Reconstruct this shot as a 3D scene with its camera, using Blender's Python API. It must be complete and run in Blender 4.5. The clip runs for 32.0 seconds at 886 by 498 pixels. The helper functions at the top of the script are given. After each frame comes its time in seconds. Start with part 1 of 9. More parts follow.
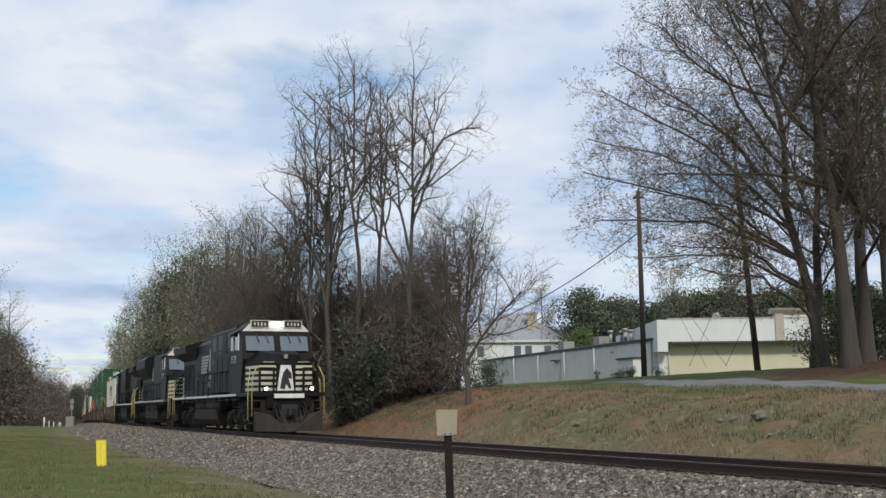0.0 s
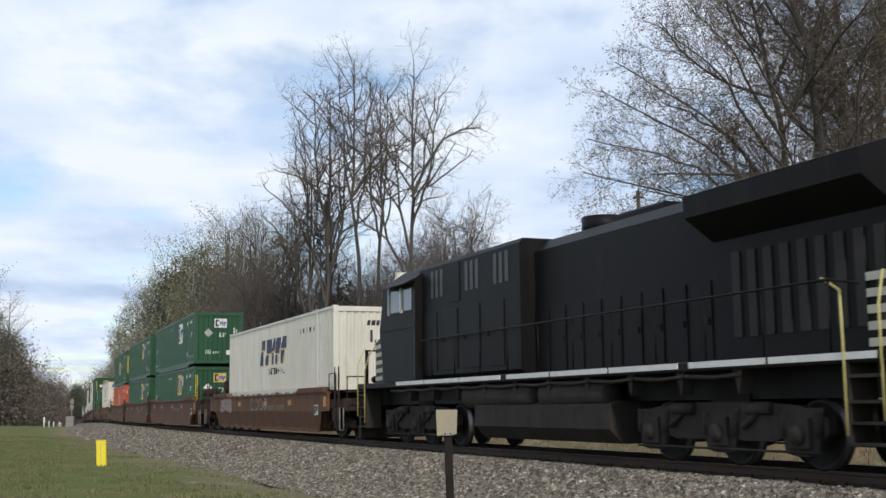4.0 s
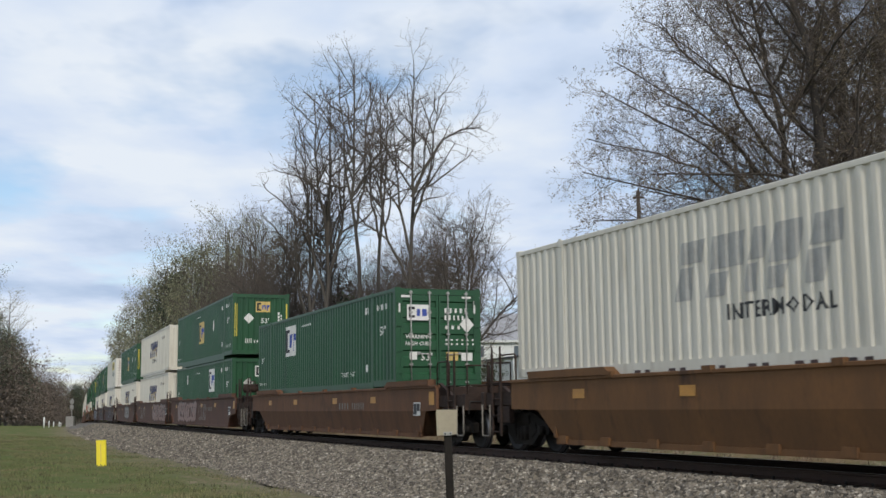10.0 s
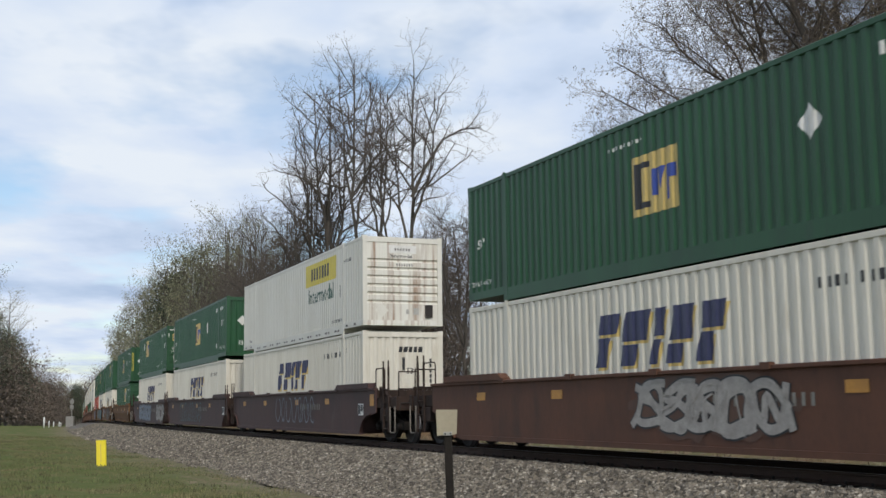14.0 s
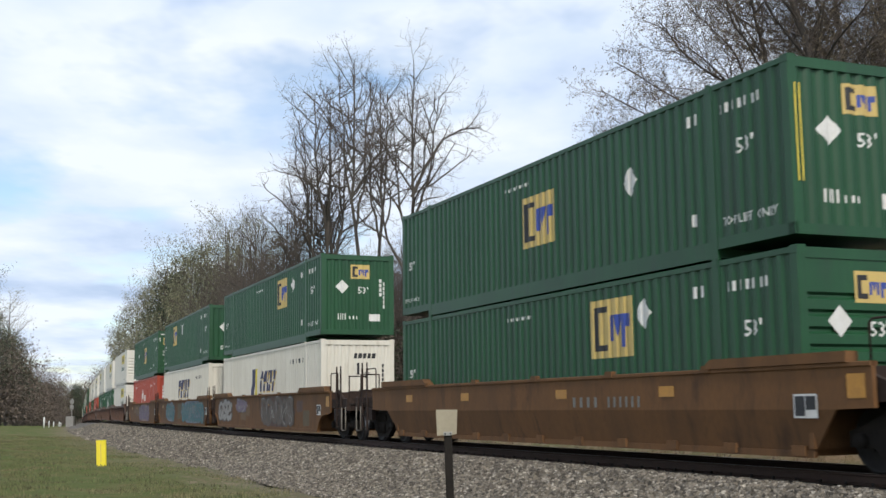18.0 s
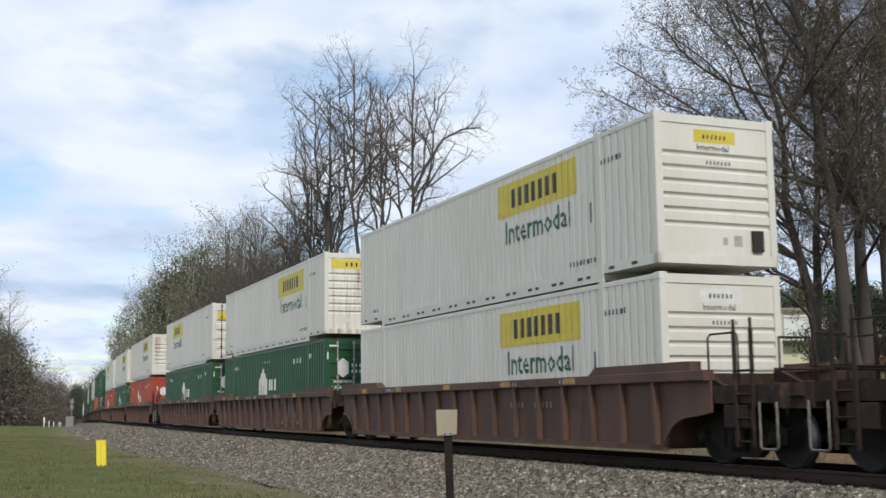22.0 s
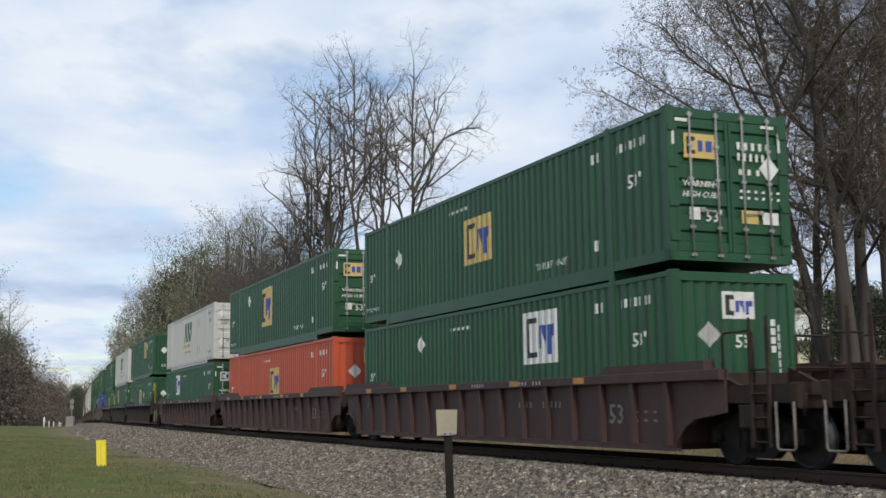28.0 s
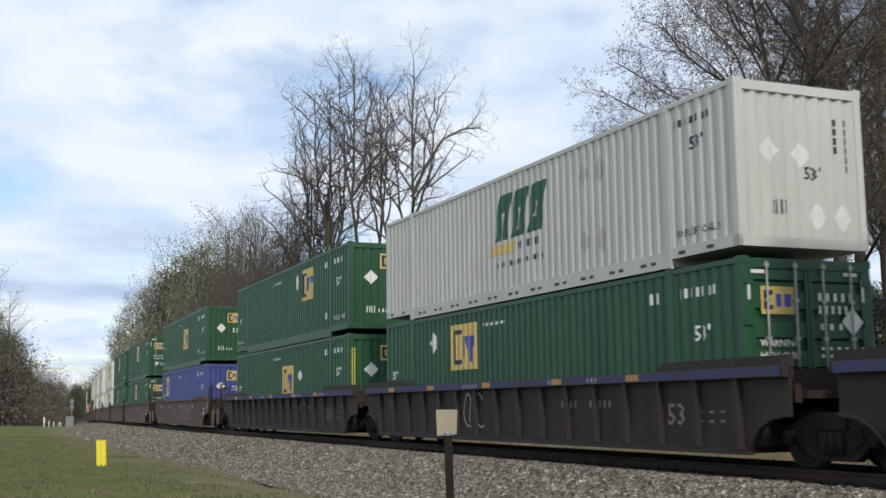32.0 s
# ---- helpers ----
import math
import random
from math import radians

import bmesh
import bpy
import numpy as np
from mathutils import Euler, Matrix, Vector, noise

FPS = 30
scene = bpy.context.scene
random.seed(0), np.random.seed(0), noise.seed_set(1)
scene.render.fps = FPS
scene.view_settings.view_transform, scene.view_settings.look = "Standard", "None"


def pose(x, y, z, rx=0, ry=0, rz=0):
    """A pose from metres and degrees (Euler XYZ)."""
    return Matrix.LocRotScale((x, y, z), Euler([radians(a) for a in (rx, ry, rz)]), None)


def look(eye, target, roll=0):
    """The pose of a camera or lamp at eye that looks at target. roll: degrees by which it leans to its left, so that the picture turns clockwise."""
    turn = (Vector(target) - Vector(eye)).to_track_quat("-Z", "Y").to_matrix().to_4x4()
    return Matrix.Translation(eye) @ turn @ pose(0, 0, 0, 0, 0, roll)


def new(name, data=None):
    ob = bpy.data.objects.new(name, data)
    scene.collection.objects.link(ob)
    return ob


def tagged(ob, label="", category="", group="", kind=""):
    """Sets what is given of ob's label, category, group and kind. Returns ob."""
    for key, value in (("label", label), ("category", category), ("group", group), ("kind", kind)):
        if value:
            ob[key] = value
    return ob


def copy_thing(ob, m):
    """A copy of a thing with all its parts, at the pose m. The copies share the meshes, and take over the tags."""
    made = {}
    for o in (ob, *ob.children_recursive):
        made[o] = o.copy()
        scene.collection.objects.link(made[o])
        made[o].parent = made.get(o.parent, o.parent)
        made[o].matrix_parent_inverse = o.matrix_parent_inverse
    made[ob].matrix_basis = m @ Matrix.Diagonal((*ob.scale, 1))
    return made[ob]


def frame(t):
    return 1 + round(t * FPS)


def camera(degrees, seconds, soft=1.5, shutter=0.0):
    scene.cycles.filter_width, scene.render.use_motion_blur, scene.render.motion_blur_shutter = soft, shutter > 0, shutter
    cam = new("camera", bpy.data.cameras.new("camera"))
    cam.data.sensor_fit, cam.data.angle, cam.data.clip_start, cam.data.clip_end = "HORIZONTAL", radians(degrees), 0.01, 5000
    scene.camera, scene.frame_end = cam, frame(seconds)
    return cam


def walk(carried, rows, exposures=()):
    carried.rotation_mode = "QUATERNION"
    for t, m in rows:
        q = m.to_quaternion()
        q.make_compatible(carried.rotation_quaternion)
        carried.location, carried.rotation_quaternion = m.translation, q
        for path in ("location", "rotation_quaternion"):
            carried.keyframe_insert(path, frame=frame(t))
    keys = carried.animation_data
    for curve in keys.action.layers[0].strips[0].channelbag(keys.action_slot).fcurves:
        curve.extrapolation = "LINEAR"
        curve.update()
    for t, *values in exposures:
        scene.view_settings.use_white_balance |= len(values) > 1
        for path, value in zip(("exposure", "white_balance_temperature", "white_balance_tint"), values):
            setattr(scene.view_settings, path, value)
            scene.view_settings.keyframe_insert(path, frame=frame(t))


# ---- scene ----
# camera: stands still on a tripod beside the line
cam = camera(41.706, 32.0, soft=1.5, shutter=0.08)
EYE = (0.0, 0.0, 1.015)
CAM_POSE = Matrix.Translation(EYE) @ pose(0, 0, 0, 97.689, 0, 0) @ pose(0, 0, 0, 0, 0, -0.647)
walk(cam, [(0, CAM_POSE), (32, CAM_POSE)], exposures=[(0, -0.10), (2, -0.08), (3, 0.10), (3.5, 0.10), (6, 0.01), (7, 0.18), (8, 0.14), (9, 0.09), (10, -0.07), (11, 0.00), (12, 0.12), (13, -0.06), (14, -0.06), (17, 0.14), (18, 0.16), (19, 0.12), (20, 0.08), (21, 0.12), (22, 0.07), (23, -0.13), (24, -0.16), (25, -0.11), (28, -0.04), (29, 0.14), (30, 0.06), (32, 0.08)])

# ---------------------------------------------------------------- light
SUN_EL, SUN_AZ = 38.0, 167.0          # degrees; azimuth clockwise from +y
world = bpy.data.worlds.new("sky")
scene.world = world
world.use_nodes = True
wn, wl = world.node_tree.nodes, world.node_tree.links
wn.clear()
w_out = wn.new("ShaderNodeOutputWorld")
w_bg = wn.new("ShaderNodeBackground")
w_sky = wn.new("ShaderNodeTexSky")
w_sky.sky_type = "NISHITA"
w_sky.sun_disc = False
w_sky.sun_elevation, w_sky.sun_rotation = radians(SUN_EL), radians(SUN_AZ)
w_sky.altitude, w_sky.air_density, w_sky.dust_density = 200, 1.0, 1.0
w_scale = wn.new("ShaderNodeVectorMath"); w_scale.operation = "SCALE"; w_scale.inputs["Scale"].default_value = 0.14
wl.new(w_sky.outputs[0], w_scale.inputs[0])
w_co = wn.new("ShaderNodeTexCoord")
w_sep = wn.new("ShaderNodeSeparateXYZ")
wl.new(w_co.outputs["Generated"], w_sep.inputs[0])


def w_math(op, a, b):
    n = wn.new("ShaderNodeMath"); n.operation = op
    for sock, val in zip(n.inputs, (a, b)):
        if isinstance(val, (int, float)):
            sock.default_value = val
        else:
            wl.new(val, sock)
    return n.outputs[0]


# clouds lie on a flat layer: direction / height, so that they crowd together low down
w_den = w_math("ADD", w_math("MAXIMUM", w_sep.outputs[2], 0.0), 0.10)
w_vec = wn.new("ShaderNodeCombineXYZ")
wl.new(w_math("DIVIDE", w_sep.outputs[0], w_den), w_vec.inputs[0])
wl.new(w_math("DIVIDE", w_sep.outputs[1], w_den), w_vec.inputs[1])


def w_noise(scale, detail, rough, shift):
    m = wn.new("ShaderNodeMapping"); m.inputs["Location"].default_value = shift
    m.inputs["Scale"].default_value = (1.0, 0.75, 1.0)
    wl.new(w_vec.outputs[0], m.inputs[0])
    n = wn.new("ShaderNodeTexNoise")
    n.inputs["Scale"].default_value, n.inputs["Detail"].default_value, n.inputs["Roughness"].default_value = scale, detail, rough
    wl.new(m.outputs[0], n.inputs[0])
    return n.outputs[0]


def w_ramp(fac, stops):
    n = wn.new("ShaderNodeValToRGB")
    el = n.color_ramp.elements
    el[0].position, el[0].color = stops[0][0], stops[0][1]
    el[1].position, el[1].color = stops[-1][0], stops[-1][1]
    for p, c in stops[1:-1]:
        e = el.new(p); e.color = c
    wl.new(fac, n.inputs[0])
    return n.outputs[0]


w_cover = w_ramp(w_noise(1.5, 5, 0.52, (3.4, 1.2, 0)), [(0.33, (0, 0, 0, 1)), (0.50, (1, 1, 1, 1))])
w_shade = w_ramp(w_noise(1.7, 5, 0.5, (11.0, 5.0, 0)), [(0.3, (0.47, 0.595, 0.80, 1)), (0.47, (0.67, 0.775, 0.95, 1)), (0.62, (0.83, 0.895, 0.98, 1))])
w_mix = wn.new("ShaderNodeMix"); w_mix.data_type = "RGBA"
wl.new(w_cover, w_mix.inputs["Factor"])
wl.new(w_scale.outputs[0], w_mix.inputs["A"])
wl.new(w_shade, w_mix.inputs["B"])
wl.new(w_mix.outputs["Result"], w_bg.inputs[0])
w_bg.inputs[1].default_value = 1.0
wl.new(w_bg.outputs[0], w_out.inputs[0])

sun = new("sun", bpy.data.lights.new("sun", "SUN"))
sun.data.energy, sun.data.angle, sun.data.color = 2.4, radians(6.0), (1.0, 0.95, 0.87)
SUN_DIR = Vector((math.sin(radians(SUN_AZ)) * math.cos(radians(SUN_EL)), math.cos(radians(SUN_AZ)) * math.cos(radians(SUN_EL)), math.sin(radians(SUN_EL))))
sun.matrix_world = look(SUN_DIR * 100, (0, 0, 0))

# ---------------------------------------------------------------- mesh and object helpers


class MB:
    """Collects vertices and faces of one mesh."""

    def __init__(self):
        self.v, self.f, self.sm = [], [], []

    def add(self, verts, faces, smooth=False):
        o = len(self.v)
        self.v += [tuple(p) for p in verts]
        self.f += [tuple(i + o for i in f) for f in faces]
        self.sm += [smooth] * len(faces)
        return self

    def box(self, x0, x1, y0, y1, z0, z1, c=0.0):
        """A box; c: chamfer of its long edges along x."""
        if c <= 0:
            v = [(x, y, z) for x in (x0, x1) for y in (y0, y1) for z in (z0, z1)]
            return self.add(v, [(0, 1, 3, 2), (4, 6, 7, 5), (0, 4, 5, 1), (2, 3, 7, 6), (0, 2, 6, 4), (1, 5, 7, 3)])
        sec = [(y0 + c, z0), (y1 - c, z0), (y1, z0 + c), (y1, z1 - c), (y1 - c, z1), (y0 + c, z1), (y0, z1 - c), (y0, z0 + c)]
        return self.prism_x(sec, x0, x1)

    def prism_x(self, sec, x0, x1):
        n = len(sec)
        v = [(x0, y, z) for y, z in sec] + [(x1, y, z) for y, z in sec]
        return self.add(v, [(i, (i + 1) % n, n + (i + 1) % n, n + i) for i in range(n)] + [tuple(range(n))[::-1], tuple(range(n, 2 * n))])

    def prism_y(self, sec, y0, y1):
        """sec: points (x, z)."""
        n = len(sec)
        v = [(x, y0, z) for x, z in sec] + [(x, y1, z) for x, z in sec]
        return self.add(v, [(i, (i + 1) % n, n + (i + 1) % n, n + i) for i in range(n)] + [tuple(range(n))[::-1], tuple(range(n, 2 * n))])

    def prism_z(self, sec, z0, z1):
        n = len(sec)
        v = [(x, y, z0) for x, y in sec] + [(x, y, z1) for x, y in sec]
        return self.add(v, [(i, (i + 1) % n, n + (i + 1) % n, n + i) for i in range(n)] + [tuple(range(n))[::-1], tuple(range(n, 2 * n))])

    def tube(self, pts, rad, n=6, caps=True):
        """A tube along points; rad: one radius or one for each point."""
        pts = [Vector(p) for p in pts]
        rad = rad if isinstance(rad, (list, tuple)) else [rad] * len(pts)
        vs, fs = [], []
        side = None
        for i, p in enumerate(pts):
            d = (pts[min(i + 1, len(pts) - 1)] - pts[max(i - 1, 0)]).normalized()
            if side is None:
                side = d.cross(Vector((0, 0, 1)) if abs(d.z) < 0.9 else Vector((1, 0, 0))).normalized()
            side = (side - d * side.dot(d)).normalized()
            up = d.cross(side)
            for k in range(n):
                a = 2 * math.pi * k / n
                vs.append(p + (side * math.cos(a) + up * math.sin(a)) * rad[i])
        for i in range(len(pts) - 1):
            for k in range(n):
                fs.append((i * n + k, i * n + (k + 1) % n, (i + 1) * n + (k + 1) % n, (i + 1) * n + k))
        if caps:
            fs += [tuple(range(n))[::-1], tuple(range((len(pts) - 1) * n, len(pts) * n))]
        return self.add(vs, fs, True)

    def mesh(self, name):
        me = bpy.data.meshes.new(name)
        me.from_pydata(self.v, [], self.f)
        me.polygons.foreach_set("use_smooth", self.sm)
        me.update()
        return me


def part(name, data, material, parent=None, label=""):
    """Links a mesh (or a builder) as ONE object under a thing or a part."""
    if isinstance(data, MB):
        data = data.mesh(name)
    elif isinstance(data, bmesh.types.BMesh):
        me = bpy.data.meshes.new(name)
        data.to_mesh(me)
        data.free()
        data = me
    if material and not data.materials:
        data.materials.append(material)
    ob = new(name, data)
    if parent:
        ob.parent = parent
    if label:
        ob["label"] = label
    return ob


# ---------------------------------------------------------------- materials


def material(name, base, other=None, rough=0.6, metal=0.0, scale=3.0, fine=40.0, mix=0.5, bump=0.15, stretch=(1, 1, 1), third=None, third_at=(0.58, 0.72), island=False, bump_scale=None, spec=0.5):
    """A node material: two colours mixed by noise at two scales, a third one in stains, and fine relief."""
    m = bpy.data.materials.new(name)
    m.use_nodes = True
    nt = m.node_tree
    N, K = nt.nodes, nt.links
    bsdf = N["Principled BSDF"]
    bsdf.inputs["Roughness"].default_value = rough
    bsdf.inputs["Metallic"].default_value = metal
    bsdf.inputs["Specular IOR Level"].default_value = spec
    co = N.new("ShaderNodeTexCoord")
    info = N.new("ShaderNodeObjectInfo")
    mul = N.new("ShaderNodeVectorMath"); mul.operation = "SCALE"; mul.inputs[0].default_value = (37, 19, 53)
    K.new(info.outputs["Random"], mul.inputs["Scale"])
    add = N.new("ShaderNodeVectorMath"); add.operation = "ADD"
    K.new(co.outputs["Object"], add.inputs[0]); K.new(mul.outputs[0], add.inputs[1])
    mp = N.new("ShaderNodeMapping"); mp.inputs["Scale"].default_value = stretch
    K.new(add.outputs[0], mp.inputs[0])

    def noise_node(sc, det=5.0):
        n = N.new("ShaderNodeTexNoise")
        n.inputs["Scale"].default_value, n.inputs["Detail"].default_value, n.inputs["Roughness"].default_value = sc, det, 0.6
        K.new(mp.outputs[0], n.inputs[0])
        return n.outputs[0]

    def ramp(fac, a, b):
        n = N.new("ShaderNodeMapRange")
        n.inputs["From Min"].default_value, n.inputs["From Max"].default_value = a, b
        K.new(fac, n.inputs["Value"])
        return n.outputs[0]

    def blend(fac, a, b):
        n = N.new("ShaderNodeMix"); n.data_type = "RGBA"
        for sock, val in (("Factor", fac), ("A", a), ("B", b)):
            if isinstance(val, (int, float)):
                n.inputs[sock].default_value = val
            elif isinstance(val, tuple):
                n.inputs[sock].default_value = (*val, 1.0)
            else:
                K.new(val, n.inputs[sock])
        return n.outputs["Result"]

    other = other or tuple(c * 0.7 for c in base)
    big, small = noise_node(scale), noise_node(fine, 3.0)
    f = N.new("ShaderNodeMath"); f.operation = "MULTIPLY"; f.inputs[1].default_value = mix
    K.new(ramp(big, 0.38, 0.66), f.inputs[0])
    col = blend(f.outputs[0], base, other)
    g = N.new("ShaderNodeMath"); g.operation = "MULTIPLY"; g.inputs[1].default_value = mix * 0.6
    K.new(ramp(small, 0.4, 0.7), g.inputs[0])
    col = blend(g.outputs[0], col, other)
    if third:
        col = blend(ramp(noise_node(scale * 1.7, 7.0), *third_at), col, third)
    if island:
        geo = N.new("ShaderNodeNewGeometry")
        hsv = N.new("ShaderNodeHueSaturation")
        K.new(col, hsv.inputs["Color"])
        v2 = N.new("ShaderNodeMath"); v2.operation = "ADD"; v2.operation = "MULTIPLY_ADD"; v2.inputs[1].default_value = 1.25; v2.inputs[2].default_value = 0.28
        K.new(geo.outputs["Random Per Island"], v2.inputs[0])
        K.new(v2.outputs[0], hsv.inputs["Value"])
        col = hsv.outputs[0]
    K.new(col, bsdf.inputs["Base Color"])
    if bump > 0:
        b = N.new("ShaderNodeBump"); b.inputs["Strength"].default_value = bump; b.inputs["Distance"].default_value = 0.02
        K.new(noise_node(bump_scale, 4.0) if bump_scale else small, b.inputs["Height"])
        K.new(b.outputs[0], bsdf.inputs["Normal"])
    return m


def glow(name, col, strength):
    m = bpy.data.materials.new(name)
    m.use_nodes = True
    b = m.node_tree.nodes["Principled BSDF"]
    b.inputs["Base Color"].default_value = (*col, 1)
    b.inputs["Emission Color"].default_value = (*col, 1)
    b.inputs["Emission Strength"].default_value = strength
    return m


STREAK = (1.0, 1.0, 0.16)
GREEN = material("green_paint", (0.0112, 0.0725, 0.0250), (0.0074, 0.0508, 0.0190), 0.48, 0, 1.2, 14, 0.8, 0.05, STREAK, (0.0164, 0.041, 0.0246), (0.55, 0.82))
WHITE = material("white_paint", (0.655, 0.620, 0.530), (0.55, 0.51, 0.42), 0.5, 0, 1.5, 14, 0.75, 0.05, STREAK, (0.30, 0.235, 0.155), (0.58, 0.92))
STAINED = material("rust_streaked_white_paint", (0.68, 0.67, 0.61), (0.58, 0.54, 0.45), 0.55, 0, 1.6, 12, 0.6, 0.06, (1.0, 2.2, 0.11), (0.24, 0.13, 0.065), (0.49, 0.74))
CREAM = material("off_white_paint", (0.655, 0.632, 0.565), (0.56, 0.53, 0.45), 0.5, 0, 1.3, 12, 0.6, 0.05, STREAK, (0.3102, 0.2068, 0.1128), (0.66, 0.95))
RED = material("red_paint", (0.3696, 0.05808, 0.02816), (0.2904, 0.044, 0.02288), 0.5, 0, 1.5, 14, 0.8, 0.05, STREAK, (0.1584, 0.044, 0.0308), (0.62, 0.9))
ORANGE = material("orange_paint", (0.468, 0.0765, 0.027), (0.378, 0.0594, 0.0252), 0.5, 0, 1.5, 14, 0.8, 0.05, STREAK, (0.225, 0.063, 0.036), (0.64, 0.9))
BLUE = material("blue_paint", (0.045, 0.063, 0.234), (0.036, 0.0495, 0.162), 0.5, 0, 1.5, 14, 0.8, 0.05, STREAK)
GREY_WHITE = material("grey_white_paint", (0.53, 0.515, 0.475), (0.44, 0.425, 0.385), 0.5, 0, 1.5, 14, 0.65, 0.05, STREAK, (0.28, 0.25, 0.20), (0.62, 0.93))
UMBER = material("orange_brown_weathered_paint", (0.1521, 0.072, 0.0351), (0.09677, 0.0495, 0.0279), 0.75, 0, 1.4, 22, 0.9, 0.2, (1, 1, 0.35), (0.0576, 0.0324, 0.0216), (0.56, 0.78), spec=0.25)
BRICK = material("red_brown_weathered_paint", (0.115, 0.05043, 0.03003), (0.07605, 0.03711, 0.02402), 0.7, 0, 1.4, 22, 0.9, 0.2, (1, 1, 0.35), (0.0546, 0.0312, 0.0234), (0.56, 0.78), spec=0.3)
RUSTY = material("brown_weathered_paint", (0.112, 0.055, 0.034), (0.066, 0.035, 0.024), 0.7, 0, 1.4, 22, 0.9, 0.2, (1, 1, 0.35), (0.0416, 0.0256, 0.0192), (0.55, 0.75))
TAN = material("tan_brown_weathered_paint", (0.1698, 0.08146, 0.03145), (0.1099, 0.05683, 0.0259), 0.75, 0, 1.4, 22, 0.9, 0.2, (1, 1, 0.35), (0.0481, 0.02738, 0.01702), (0.56, 0.78), spec=0.25)
MAROON = material("dark_maroon_weathered_paint", (0.060, 0.026, 0.022), (0.038, 0.019, 0.017), 0.7, 0, 1.4, 22, 0.9, 0.2, (1, 1, 0.35), (0.0765, 0.051, 0.0425), (0.62, 0.8))
BLACKBLUE = material("blue_black_weathered_paint", (0.027, 0.0215, 0.0200), (0.036, 0.027, 0.023), 0.7, 0, 1.4, 22, 0.9, 0.2, (1, 1, 0.35), (0.05, 0.040, 0.035), (0.6, 0.75), spec=0.3)
STEEL = material("dark_greasy_steel", (0.018, 0.016, 0.015), (0.028, 0.022, 0.018), 0.75, 0.1, 4, 40, 0.8, 0.3)
WHEEL = material("worn_wheel_steel", (0.0156, 0.0138, 0.0126), (0.0096, 0.0084, 0.0078), 0.7, 0.1, 6, 40, 0.6, 0.1)
GALV = material("grey_galvanised_steel", (0.34, 0.33, 0.31), (0.25, 0.24, 0.22), 0.45, 0.3, 6, 50, 0.6, 0.1)
BLACK = material("black_engine_paint", (0.0072, 0.0070, 0.0078), (0.0105, 0.0096, 0.0090), 0.5, 0, 1.2, 18, 0.8, 0.06, STREAK, (0.021, 0.019, 0.016), (0.55, 0.85), spec=0.12)
DUST = material("brown_dusted_black_metal", (0.027, 0.0235, 0.0205), (0.046, 0.038, 0.032), 0.85, 0, 1.5, 30, 0.9, 0.3, (1, 1, 0.5), (0.018, 0.016, 0.015), (0.55, 0.75), spec=0.2)
GRIME = material("dusty_black_running_gear", (0.01125, 0.00975, 0.008625), (0.02325, 0.01875, 0.015), 0.85, 0, 3, 30, 0.9, 0.3, spec=0.2)
PALE_YELLOW = material("worn_yellow_rail_paint", (0.55, 0.47, 0.17), (0.42, 0.36, 0.15), 0.5, 0, 3, 30, 0.6, 0.05)
YELLOW = material("yellow_paint", (0.66, 0.52, 0.06), (0.52, 0.40, 0.05), 0.5, 0, 3, 30, 0.5, 0.05)
GOLD = material("gold_decal", (0.58, 0.42, 0.13), (0.46, 0.33, 0.12), 0.5, 0, 3, 30, 0.6, 0.03)
SLOT = material("dark_red_worn_tape", (0.07, 0.028, 0.022), (0.03, 0.027, 0.025), 0.6, 0, 3, 20, 0.9, 0.02)
STIRRUP = material("dirty_pale_steel", (0.20, 0.18, 0.15), (0.09, 0.075, 0.06), 0.7, 0, 4, 30, 0.8, 0.1)
TAPE = material("orange_yellow_tape", (0.50, 0.24, 0.035), (0.30, 0.14, 0.03), 0.5, 0, 3, 30, 0.7, 0.03)
LEMON = material("yellow_decal", (0.62, 0.50, 0.05), (0.5, 0.4, 0.06), 0.5, 0, 3, 30, 0.6, 0.03)
INK = material("black_decal", (0.012, 0.012, 0.014), (0.03, 0.03, 0.03), 0.5, 0, 4, 30, 0.5, 0.02)
NAVY = material("navy_decal", (0.024, 0.028, 0.080), (0.045, 0.047, 0.095), 0.5, 0, 4, 30, 0.6, 0.02)
LOGO_BLUE = material("blue_decal", (0.03, 0.06, 0.30), (0.04, 0.07, 0.25), 0.5, 0, 4, 30, 0.6, 0.02)
PINE = material("dark_green_decal", (0.012, 0.07, 0.045), (0.02, 0.08, 0.05), 0.5, 0, 4, 30, 0.5, 0.02)
PALE = material("white_decal", (0.70, 0.69, 0.66), (0.55, 0.53, 0.48), 0.5, 0, 4, 30, 0.7, 0.02)
STENCIL = material("dull_stencil_paint", (0.22, 0.21, 0.18), (0.14, 0.13, 0.11), 0.7, 0, 4, 30, 0.8, 0.02)
FADED = material("faded_grey_decal", (0.40, 0.39, 0.36), (0.3, 0.29, 0.26), 0.6, 0, 4, 30, 0.7, 0.02)
